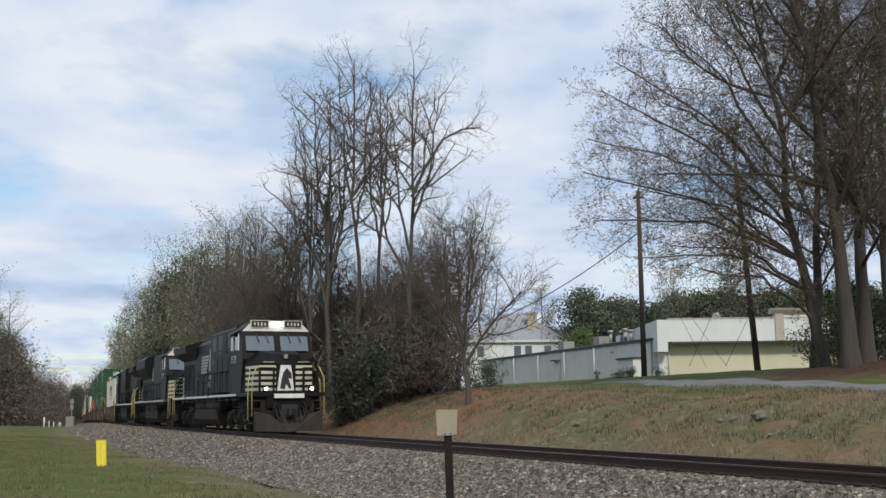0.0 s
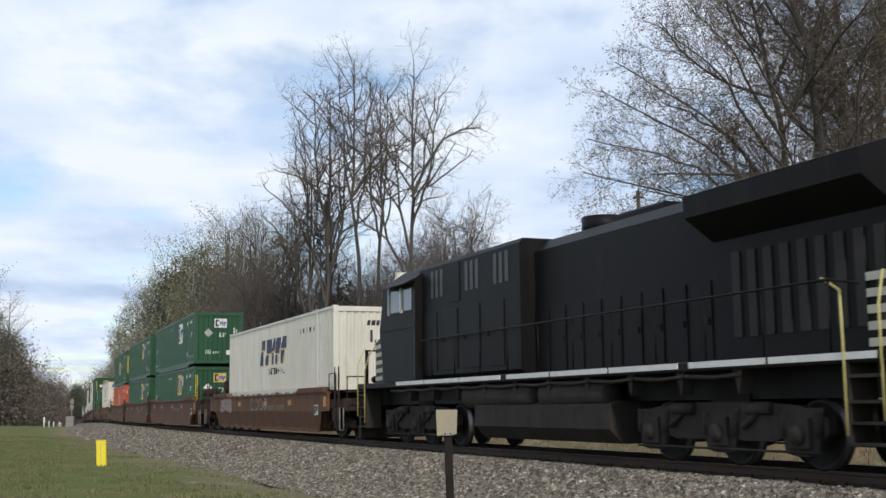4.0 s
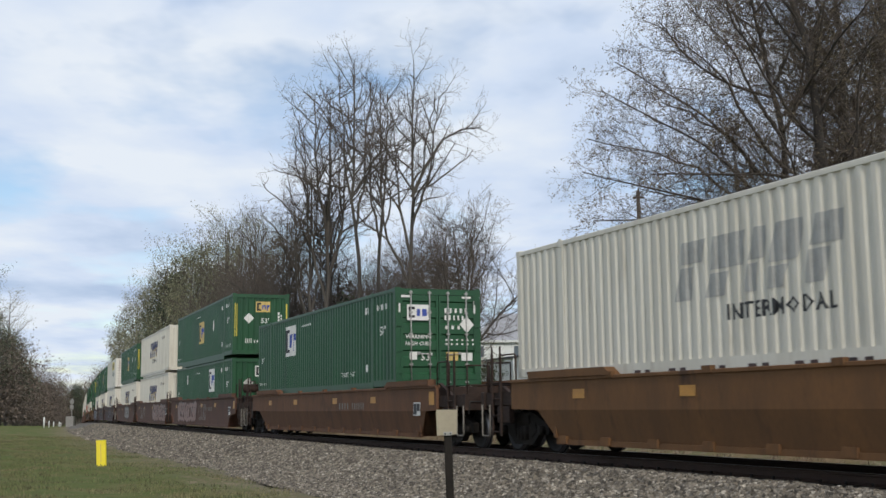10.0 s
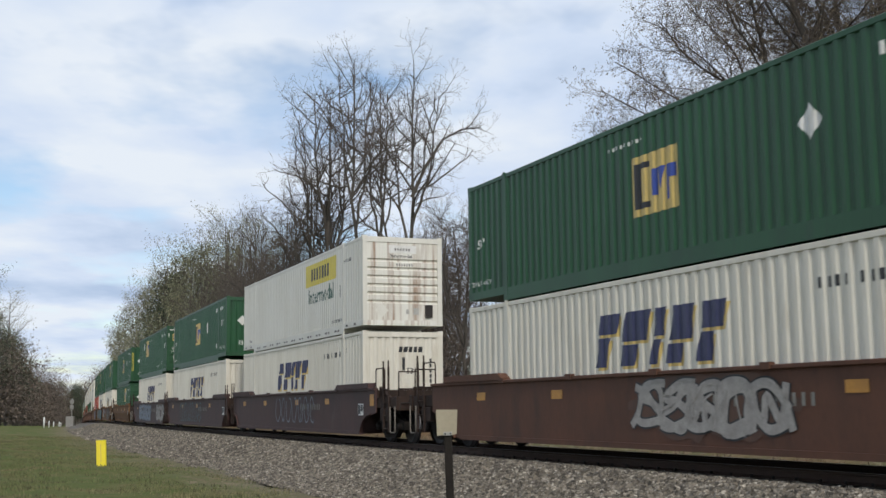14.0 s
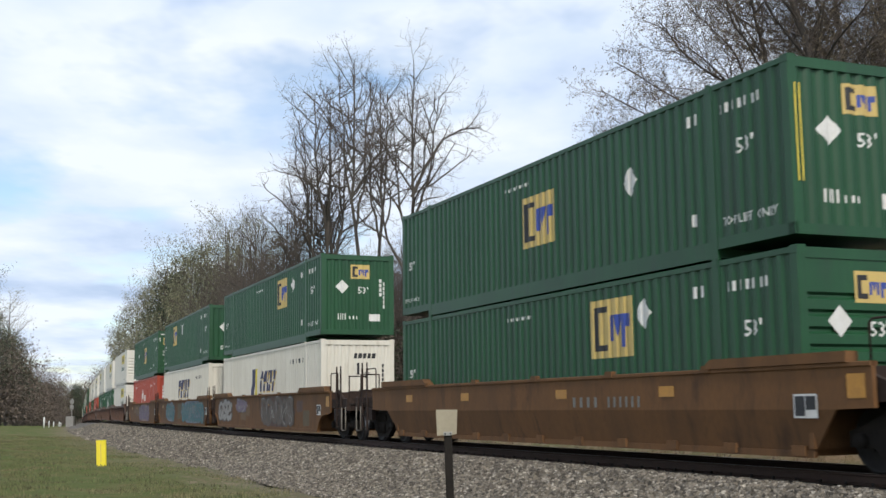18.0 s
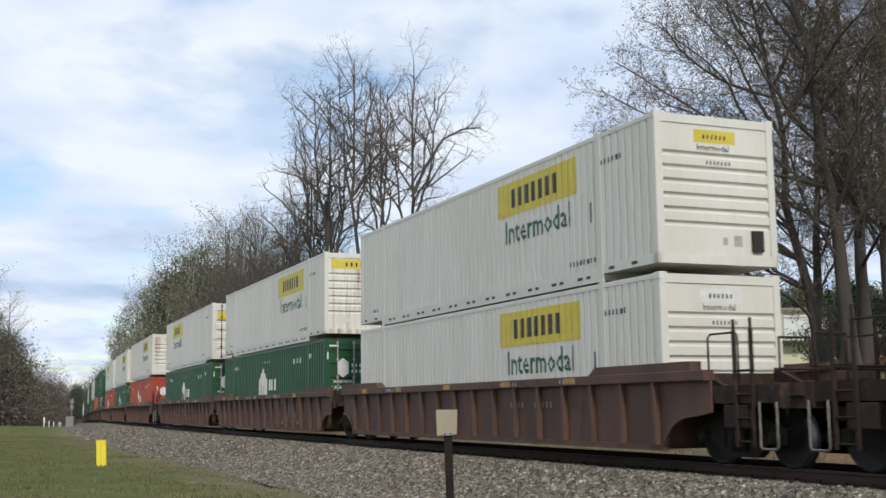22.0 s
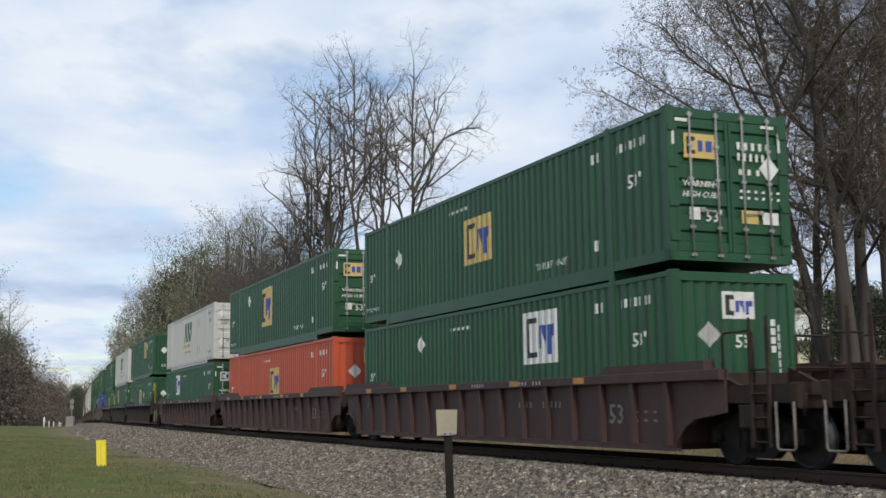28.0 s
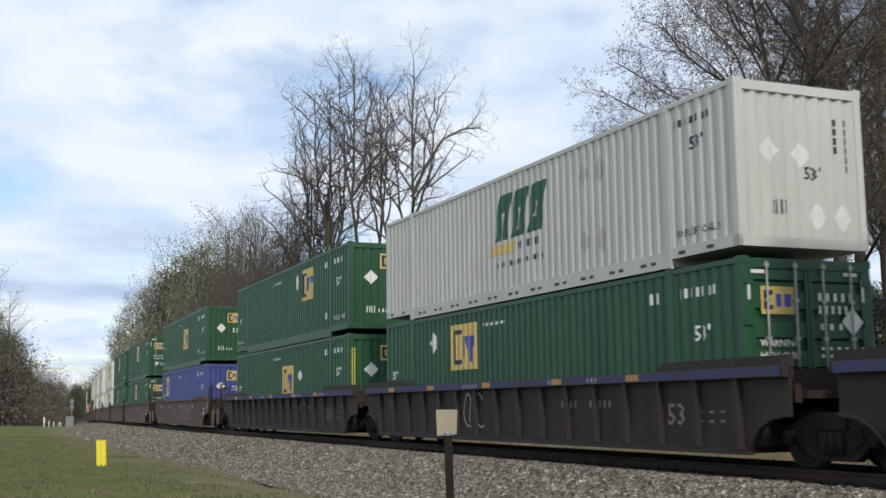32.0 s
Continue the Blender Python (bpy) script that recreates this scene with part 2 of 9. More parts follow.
# ---------------------------------------------------------------- the line of the track
GAUGE = 1.435
K_S = [-420, -260, -170, -110, -60, -20, 20]
K_V = [1.2e-5, 4.1e-5, 9.7e-5, 2.16e-4, 7.49e-4, 9.89e-4, 2.13e-4]
DS = 1.0
S_LINE = np.arange(-3000, 3001, DS)
_k = np.interp(S_LINE, K_S, K_V)
_k[S_LINE < -600] = 0
_k[S_LINE > 120] = 0
_i0 = int(np.argmin(abs(S_LINE)))
_th = np.concatenate([[0], np.cumsum((_k[1:] + _k[:-1]) / 2 * DS)])
_th = _th - _th[_i0] - 1.17536
_x = np.concatenate([[0], np.cumsum((np.cos(_th[1:]) + np.cos(_th[:-1])) / 2 * DS)])
_y = np.concatenate([[0], np.cumsum((np.sin(_th[1:]) + np.sin(_th[:-1])) / 2 * DS)])
X_LINE, Y_LINE = _x - _x[_i0] - 0.9716, _y - _y[_i0] + 34.7586
H_LINE = _th
_sc = np.clip(S_LINE, -420, 40)
Z_LINE = 0.000693 * _sc - 2.615e-5 * np.where(_sc < 0, _sc * _sc, 0)


def on_line(s):
    """Place and heading of the track's centre at s metres."""
    return (float(np.interp(s, S_LINE, X_LINE)), float(np.interp(s, S_LINE, Y_LINE)), float(np.interp(s, S_LINE, Z_LINE)), float(np.interp(s, S_LINE, H_LINE)))


def beside(s, d, z=0.0):
    """A point d metres off the track (away from the camera is positive), z above the rail."""
    x, y, zz, h = on_line(s)
    return Vector((x - math.sin(h) * d, y + math.cos(h) * d, zz + z))


def ride(s, half):
    """The pose of a vehicle whose bogies stand half metres before and behind s."""
    a, b = Vector(on_line(s + half)[:3]), Vector(on_line(s - half)[:3])
    d = a - b
    mid = (a + b) / 2
    return Matrix.Translation(mid) @ Matrix.Rotation(math.atan2(d.y, d.x), 4, "Z")


def rolled(t):
    """How far the train has come at t seconds."""
    a = (t - 19) / 13
    return 270.7405 * a + 3.29858 * a * a - 0.88726 * a ** 3


# ---------------------------------------------------------------- ground
D_PROF = [-3000, -60, -30, -14, -8, -5.3, -4.7, -2.1, 2.1, 3.0, 3.8, 5.0, 6.2, 7.6, 9.5, 13, 17, 20, 24, 42, 60, 110, 400, 3000]
Z_PROF = [1.0, 0.4, -0.1, -0.62, -0.80, -0.90, -0.95, -0.62, -0.62, -0.55, -0.42, 0.35, 1.05, 1.52, 1.74, 1.84, 1.98, 2.30, 2.58, 3.25, 3.4, 4.6, 9.0, 30.0]


def ground_z(s, d):
    """Height of the ground over the rail at s, d."""
    z = np.interp(d, D_PROF, Z_PROF)
    low = 0.75 * np.clip((np.asarray(s, float) + 12) / 27, 0, 1) * np.clip((np.asarray(d, float) - 3.5) / 4, 0, 1) * np.clip((75 - np.asarray(d, float)) / 40, 0, 1)
    return z - low + np.interp(s, S_LINE, Z_LINE)


def on_ground(x, y):
    """(s, d, z) of the ground under a point of the plan."""
    i = int(np.argmin((X_LINE - x) ** 2 + (Y_LINE - y) ** 2))
    d = (y - Y_LINE[i]) * math.cos(H_LINE[i]) - (x - X_LINE[i]) * math.sin(H_LINE[i])
    return float(S_LINE[i]), float(d), float(ground_z(S_LINE[i], d))


def span(*runs):
    out = []
    for a, b, n in runs:
        out += list(np.linspace(a, b, n, endpoint=False))
    return out


def smooth(a, b, x):
    t = np.clip((x - a) / (b - a), 0, 1)
    return t * t * (3 - 2 * t)


def build_ground():
    ss = span((-3000, -600, 8), (-600, -200, 40), (-200, -70, 65), (-70, 30, 190), (30, 200, 40), (200, 800, 20), (800, 3001, 6))
    dd = span((-3000, -400, 4), (-400, -60, 12), (-60, -16, 20), (-16, 13, 116), (13, 60, 48), (60, 400, 20), (400, 3001, 4))
    ns, nd = len(ss), len(dd)
    S, D = np.meshgrid(np.array(ss), np.array(dd), indexing="ij")
    x = np.interp(S, S_LINE, X_LINE); y = np.interp(S, S_LINE, Y_LINE); h = np.interp(S, S_LINE, H_LINE)
    far = np.clip(np.abs(D) - 400, 0, None) * np.sign(D)
    near = D - far
    px = x - np.sin(h) * near - math.sin(-1.2) * far
    py = y + np.cos(h) * near + math.cos(-1.2) * far
    pz = ground_z(S, D)
    verts = []
    masks = np.zeros((ns * nd, 4), dtype=np.float32)
    k = 0
    for i in range(ns):
        for j in range(nd):
            d, s = D[i, j], S[i, j]
            z = pz[i, j]
            p = Vector((px[i, j], py[i, j], 0))
            if -220 < s < 60 and abs(d) < 70:
                n1 = noise.noise(p * 0.35)
                n2 = noise.noise(p * 1.6)
                n3 = noise.noise(p * 4.3)
                bank = smooth(3.4, 5.0, d) * (1 - smooth(8, 11, d))
                z += 0.16 * n1 * smooth(3, 6, abs(d)) + bank * (0.14 * n2 + 0.06 * n3) + 0.02 * n2
                cut = smooth(-4, -9, s) * smooth(-75, -40, s)
                clay = max(bank * cut * smooth(-0.35, 0.15, n1 + 0.25 * n2 + 0.25), bank * smooth(0.05, 0.4, n1 + 0.5 * n2 + 0.2 * n3) * 0.75)
                masks[k, 0] = clay
                masks[k, 1] = smooth(5.3, 8.3, -d + 1.5 * n2 + 0.5 * n3 + 0.8 * n1) if d < 0 else smooth(8.6, 9.6, d + 0.7 * n2) + 0.45 * bank * smooth(-0.05, 0.3, n2)
                masks[k, 2] = (1 - smooth(4.6, 5.8, -d + 0.5 * n2 + 0.4 * n3)) if d < 0 else 1 - smooth(3.3, 4.3, d + 0.4 * n2)
                litter = math.exp(-((px[i, j] - 18.5) ** 2 / 30.0 + (py[i, j] - 47.0) ** 2 / 12.0))
                heap = float(smooth(0.12, 0.45, litter + 0.15 * n2))
                masks[k, 1] *= 1 - heap
                masks[k, 3] = heap
                z += 0.35 * float(smooth(0.1, 0.8, litter))
            else:
                masks[k, 1] = 1.0 if abs(d) > 6 else 0.0
                masks[k, 2] = 0.0 if abs(d) > 6 else 1.0
            verts.append((px[i, j], py[i, j], z))
            k += 1
    faces = [(i * nd + j, (i + 1) * nd + j, (i + 1) * nd + j + 1, i * nd + j + 1) for i in range(ns - 1) for j in range(nd - 1)]
    me = bpy.data.meshes.new("ground")
    me.from_pydata(verts, [], faces)
    me.polygons.foreach_set("use_smooth", [True] * len(faces))
    at = me.attributes.new("cover", "FLOAT_COLOR", "POINT")
    at.data.foreach_set("color", np.clip(masks, 0, 1).ravel())
    me.update()
    me.materials.append(ground_material())
    return tagged(new("ground", me), "grassy ground with a clay bank beside the track", "ground", kind="structure")


def ground_material():
    m = bpy.data.materials.new("earth_and_grass")
    m.use_nodes = True
    N, K = m.node_tree.nodes, m.node_tree.links
    bsdf = N["Principled BSDF"]
    bsdf.inputs["Roughness"].default_value = 0.95
    bsdf.inputs["Specular IOR Level"].default_value = 0.1
    co = N.new("ShaderNodeTexCoord")
    at = N.new("ShaderNodeAttribute"); at.attribute_name = "cover"
    sep = N.new("ShaderNodeSeparateColor"); K.new(at.outputs["Color"], sep.inputs[0])

    def nz(sc, det=6.0):
        n = N.new("ShaderNodeTexNoise"); n.inputs["Scale"].default_value = sc; n.inputs["Detail"].default_value = det; n.inputs["Roughness"].default_value = 0.65
        K.new(co.outputs["Object"], n.inputs[0])
        return n.outputs[0]

    def ramp(f, stops):
        n = N.new("ShaderNodeValToRGB")
        e = n.color_ramp.elements
        e[0].position, e[0].color = stops[0][0], (*stops[0][1], 1)
        e[1].position, e[1].color = stops[-1][0], (*stops[-1][1], 1)
        for p, c in stops[1:-1]:
            q = e.new(p); q.color = (*c, 1)
        K.new(f, n.inputs[0])
        return n.outputs[0]

    def mixc(f, a, b):
        n = N.new("ShaderNodeMix"); n.data_type = "RGBA"
        K.new(f, n.inputs["Factor"]); K.new(a, n.inputs["A"]); K.new(b, n.inputs["B"])
        return n.outputs["Result"]

    weeds = ramp(nz(2.2), [(0.3, (0.10, 0.075, 0.05)), (0.42, (0.19, 0.15, 0.095)), (0.51, (0.12, 0.122, 0.055)), (0.60, (0.25, 0.20, 0.135)), (0.70, (0.17, 0.11, 0.07))])
    grass = ramp(nz(0.5), [(0.3, (0.15, 0.13, 0.055)), (0.48, (0.085, 0.11, 0.032)), (0.68, (0.17, 0.14, 0.065))])
    clay = ramp(nz(3.0), [(0.3, (0.15, 0.088, 0.055)), (0.55, (0.25, 0.138, 0.078)), (0.75, (0.22, 0.15, 0.105))])
    stone = ramp(nz(9.0, 3.0), [(0.3, (0.095, 0.082, 0.067)), (0.55, (0.19, 0.168, 0.138)), (0.75, (0.30, 0.27, 0.225))])
    col = mixc(sep.outputs[1], weeds, grass)
    col = mixc(sep.outputs[0], col, clay)
    col = mixc(sep.outputs[2], col, stone)
    litter = ramp(nz(6.0), [(0.3, (0.05, 0.032, 0.022)), (0.7, (0.105, 0.068, 0.045))])
    col = mixc(at.outputs["Alpha"], col, litter)
    K.new(col, bsdf.inputs["Base Color"])
    b = N.new("ShaderNodeBump"); b.inputs["Strength"].default_value = 0.8; b.inputs["Distance"].default_value = 0.06
    K.new(nz(14.0, 5.0), b.inputs["Height"]); K.new(b.outputs[0], bsdf.inputs["Normal"])
    return m


ground = build_ground()

BALLAST = material("grey_crushed_stone", (0.180, 0.155, 0.120), (0.066, 0.055, 0.043), 0.9, 0, 5, 60, 0.7, 0.3, third=(0.36, 0.325, 0.27), third_at=(0.52, 0.66), island=True)
BED = material("packed_ballast", (0.15, 0.132, 0.108), (0.06, 0.052, 0.043), 0.95, 0, 6, 25, 0.9, 0.6, third=(0.24, 0.215, 0.18), third_at=(0.55, 0.7))
TIE = material("dark_creosoted_wood", (0.045, 0.034, 0.027), (0.07, 0.055, 0.045), 0.9, 0, 4, 40, 0.8, 0.4, (0.3, 2, 1))
RAIL = material("rusty_rail_steel", (0.060, 0.034, 0.023), (0.042, 0.026, 0.020), 0.75, 0.3, 5, 40, 0.7, 0.2)
RAIL_TOP = material("polished_rail_head", (0.20, 0.19, 0.19), (0.12, 0.11, 0.11), 0.38, 0.9, 3, 30, 0.4, 0.05)


def sweep(sec, ss, closed=True, off=0.0):
    """A cross-section (d, z) swept along the track."""
    mb = MB()
    vs, n = [], len(sec)
    for s in ss:
        vs += [beside(s, d + off, z) for d, z in sec]
    m = n if closed else n - 1
    fs = [(i * n + k, i * n + (k + 1) % n, (i + 1) * n + (k + 1) % n, (i + 1) * n + k) for i in range(len(ss) - 1) for k in range(m)]
    mb.add(vs, fs)
    return mb


def build_track():
    ss = span((-420, -120, 30), (-120, 60, 90), (60, 700, 65))
    bed_sec = [(-4.9, -1.0), (-3.6, -0.70), (-2.05, -0.23), (-1.7, -0.19), (1.7, -0.19), (2.05, -0.23), (3.2, -0.62), (3.6, -0.75)]
    bed = tagged(part("ballast_bed", sweep(bed_sec, ss, False), BED), "grey crushed stone ballast bed under the track", "ballast", kind="structure")
    track = tagged(new("track"), "single track with rusty rails on dark wooden ties", "track", kind="structure")
    rail_sec = [(-0.07, -0.172), (0.07, -0.172), (0.07, -0.158), (0.012, -0.14), (0.012, -0.045), (0.037, -0.035), (0.037, -0.008), (0.025, 0.0), (-0.025, 0.0), (-0.037, -0.008), (-0.037, -0.035), (-0.012, -0.045), (-0.012, -0.14), (-0.07, -0.158)]
    for side in (-1, 1):
        off = side * (GAUGE / 2 + 0.035)
        rail = part("rail", sweep(rail_sec, ss, True, off), RAIL, track)
        part("running_surface", sweep([(-0.028, 0.0), (-0.028, 0.003), (0.028, 0.003), (0.028, 0.0)], ss, True, off), RAIL_TOP, rail, "polished steel running surface")
    rng = random.Random(5)
    tie_me = MB().box(-0.115, 0.115, -1.3, 1.3, -0.34, -0.172, 0.0).mesh("tie")
    tie_me.materials.append(TIE)
    plates = MB()
    for i in range(300):
        s = 26 - i * 0.53
        x, y, z, h = on_line(s)
        t = new("tie", tie_me)
        t.parent = track
        t.matrix_basis = Matrix.Translation((x, y, z + rng.uniform(-0.012, 0.004))) @ Matrix.Rotation(h + rng.uniform(-0.02, 0.02), 4, "Z")
        for side in (-1, 1):
            for k in (-1, 1):
                c = beside(s, side * (GAUGE / 2 + 0.035) + k * 0.10, -0.165)
                plates.tube([c, c + Vector((0, 0, 0.045))], 0.022, 4)
    tagged(part("spikes", plates, STEEL, track), kind="stuff")
    return track


def build_stones():
    """Loose stones on the shoulder, past counting."""
    rng = np.random.RandomState(3)
    shapes = []
    for k in range(8):
        b = [(-1, -1, -0.5), (1, -0.9, -0.6), (0.9, 1, -0.5), (-1, 0.9, -0.6), (-0.5, -0.6, 0.7), (0.7, -0.4, 0.55), (0.3, 0.7, 0.8)]
        shapes.append(np.array(b) + rng.uniform(-0.35, 0.35, (7, 3)))
    F = [(0, 1, 5, 4), (1, 2, 6, 5), (2, 3, 6), (3, 0, 4, 6), (4, 5, 6)]
    mb = MB()
    n = 72000
    s_all = np.where(rng.rand(n) < 0.62, rng.uniform(-8, 21, n), np.where(rng.rand(n) < 0.6, rng.uniform(-45, -8, n), rng.uniform(-110, -45, n)))
    d_all = np.where(rng.rand(n) < 0.82, -1.25 - 3.9 * rng.rand(n) ** 1.1, rng.uniform(-0.65, 2.8, n))
    V, FF = [], []
    prof_d, prof_z = [-5.4, -4.9, -3.6, -2.05, -1.7, 1.7, 2.05, 3.2], [-0.9, -0.9, -0.70, -0.23, -0.19, -0.19, -0.23, -0.62]
    xs, ys, zs, hs = (np.interp(s_all, S_LINE, a) for a in (X_LINE, Y_LINE, Z_LINE, H_LINE))
    px, py = xs - np.sin(hs) * d_all, ys + np.cos(hs) * d_all
    pz = np.interp(d_all, prof_d, prof_z) + zs
    size = rng.uniform(0.018, 0.046, n) * np.where(s_all < -45, 2.2, np.where(s_all < -8, 1.25, 1.0))
    ang = rng.uniform(0, 6.28, n)
    co, si = np.cos(ang), np.sin(ang)
    pick = rng.randint(0, 8, n)
    base = np.array(shapes)[pick] * size[:, None, None]
    vx = base[:, :, 0] * co[:, None] - base[:, :, 1] * si[:, None] + px[:, None]
    vy = base[:, :, 0] * si[:, None] + base[:, :, 1] * co[:, None] + py[:, None]
    vz = base[:, :, 2] + pz[:, None] + size[:, None] * 0.3
    verts = np.stack([vx, vy, vz], -1).reshape(-1, 3)
    faces = []
    for i in range(n):
        o = i * 7
        faces += [tuple(o + q for q in f) for f in F]
    me = bpy.data.meshes.new("ballast_stones")
    me.from_pydata(verts.tolist(), [], faces)
    me.materials.append(BALLAST)
    return tagged(new("ballast_stones", me), "loose grey crushed stones on the ballast shoulder", "ballast", kind="stuff")


build_track()
build_stones()
# ---------------------------------------------------------------- lettering and flat marks
_text_cache = {}


def text_mesh(words, size, italic=0.0):
    """Flat letters of the built-in font: points (x, z) and faces, starting at 0, 0."""
    key = (words, size, italic)
    if key not in _text_cache:
        cu = bpy.data.curves.new("letters", "FONT")
        cu.body, cu.size, cu.resolution_u, cu.shear = words, size, 1, italic
        cu.offset = size * 0.012
        ob = bpy.data.objects.new("letters", cu)
        scene.collection.objects.link(ob)
        me = bpy.data.meshes.new_from_object(ob.evaluated_get(bpy.context.evaluated_depsgraph_get()))
        me.calc_loop_triangles()
        _text_cache[key] = ([(v.co.x, v.co.y) for v in me.vertices], [tuple(p.vertices) for p in me.loop_triangles])
        bpy.data.objects.remove(ob)
        bpy.data.curves.remove(cu)
        bpy.data.meshes.remove(me)
    return _text_cache[key]


class Flat:
    """Marks painted on the camera-side wall (place='side'; x, z) or on the leading end (place='end'; y, z), following its relief."""

    def __init__(self, place, at, relief=None, lift=0.004):
        self.mb, self.place, self.at, self.relief, self.lift = MB(), place, at, relief, lift
        self.pieces = []

    def raised(self):
        self.lift = 0.008
        return self

    def put(self, a, z):
        if self.place == "side":
            y = self.at - self.lift + (float(np.interp(a, self.relief[0], self.relief[1])) if self.relief else 0.0)
            return (a, y, z)
        x = self.at + self.lift - (float(np.interp(a, self.relief[0], self.relief[1])) if self.relief else 0.0)
        return (x, a, z)

    def cut(self, pts):
        """A convex outline (a, z), cut where the relief bends."""
        cuts = [p[0] for p in pts]
        lo, hi = min(cuts), max(cuts)
        br = [lo] + ([b for b in self.relief[0] if lo < b < hi] if self.relief else []) + [hi]
        for a0, a1 in zip(br[:-1], br[1:]):
            pc = clip(clip(pts, a0, 1), a1, -1) if len(br) > 2 else pts
            if len(pc) > 2:
                self.mb.add([self.put(*p) for p in pc], [tuple(range(len(pc)))])

    def poly(self, pts):
        self.pieces.append(len(self.mb.f))
        self.cut(pts)
        return self

    def rect(self, a0, a1, z0, z1, slant=0.0):
        return self.poly([(a0, z0), (a1, z0), (a1 + slant, z1), (a0 + slant, z1)])

    def text(self, words, a, z, size, italic=0.0, flip=1.0, wide=1.0):
        v, f = text_mesh(words, size, italic)
        if not self.relief:
            self.mb.add([self.put(a + p[0] * wide, z + p[1]) for p in v], f)
            return self
        for t in f:
            self.cut([(a + v[i][0] * wide, z + v[i][1]) for i in t])
        return self

    def bars(self, a, z, n, w, h, gap=0.35, fill=0.5):
        h = h if fill > 0.6 else h * 0.8
        for i in range(n):
            self.rect(a + i * w * (1 + gap), a + i * w * (1 + gap) + w * fill, z, z + h)
        return self

    def column(self, a, z, n, w, h, gap=0.3):
        for i in range(n):
            self.rect(a, a + w, z - (i + 1) * h * (1 + gap), z - (i + 1) * h * (1 + gap) + h)
        return self


def clip(pts, at, sign):
    out = []
    for i, p in enumerate(pts):
        q = pts[(i + 1) % len(pts)]
        pin, qin = (p[0] - at) * sign >= 0, (q[0] - at) * sign >= 0
        if pin:
            out.append(p)
        if pin != qin:
            t = (at - p[0]) / (q[0] - p[0])
            out.append((at, p[1] + t * (q[1] - p[1])))
    return out


def wave(a0, a1, pitch, depth, flat_in=0.28, slope=0.22):
    """Breaks and depths of a pressed wall between a0 and a1."""
    n = max(1, round((a1 - a0) / pitch))
    p = (a1 - a0) / n
    xs, ys = [a0], [0.0]
    for i in range(n):
        b = a0 + i * p
        o = (1 - flat_in - 2 * slope) / 2
        xs += [b + p * o, b + p * (o + slope), b + p * (o + slope + flat_in), b + p * (o + 2 * slope + flat_in)]
        ys += [0.0, depth, depth, 0.0]
    return xs + [a1], ys + [0.0]


_well_cache = {}


def shared(key, make):
    if key not in _well_cache:
        _well_cache[key] = make()
    return _well_cache[key]


# ---------------------------------------------------------------- containers, 53 feet long
CL, CW, CH, CP = 16.154, 2.591, 2.896, 6.096
HW = CW / 2
_container_mesh = {}


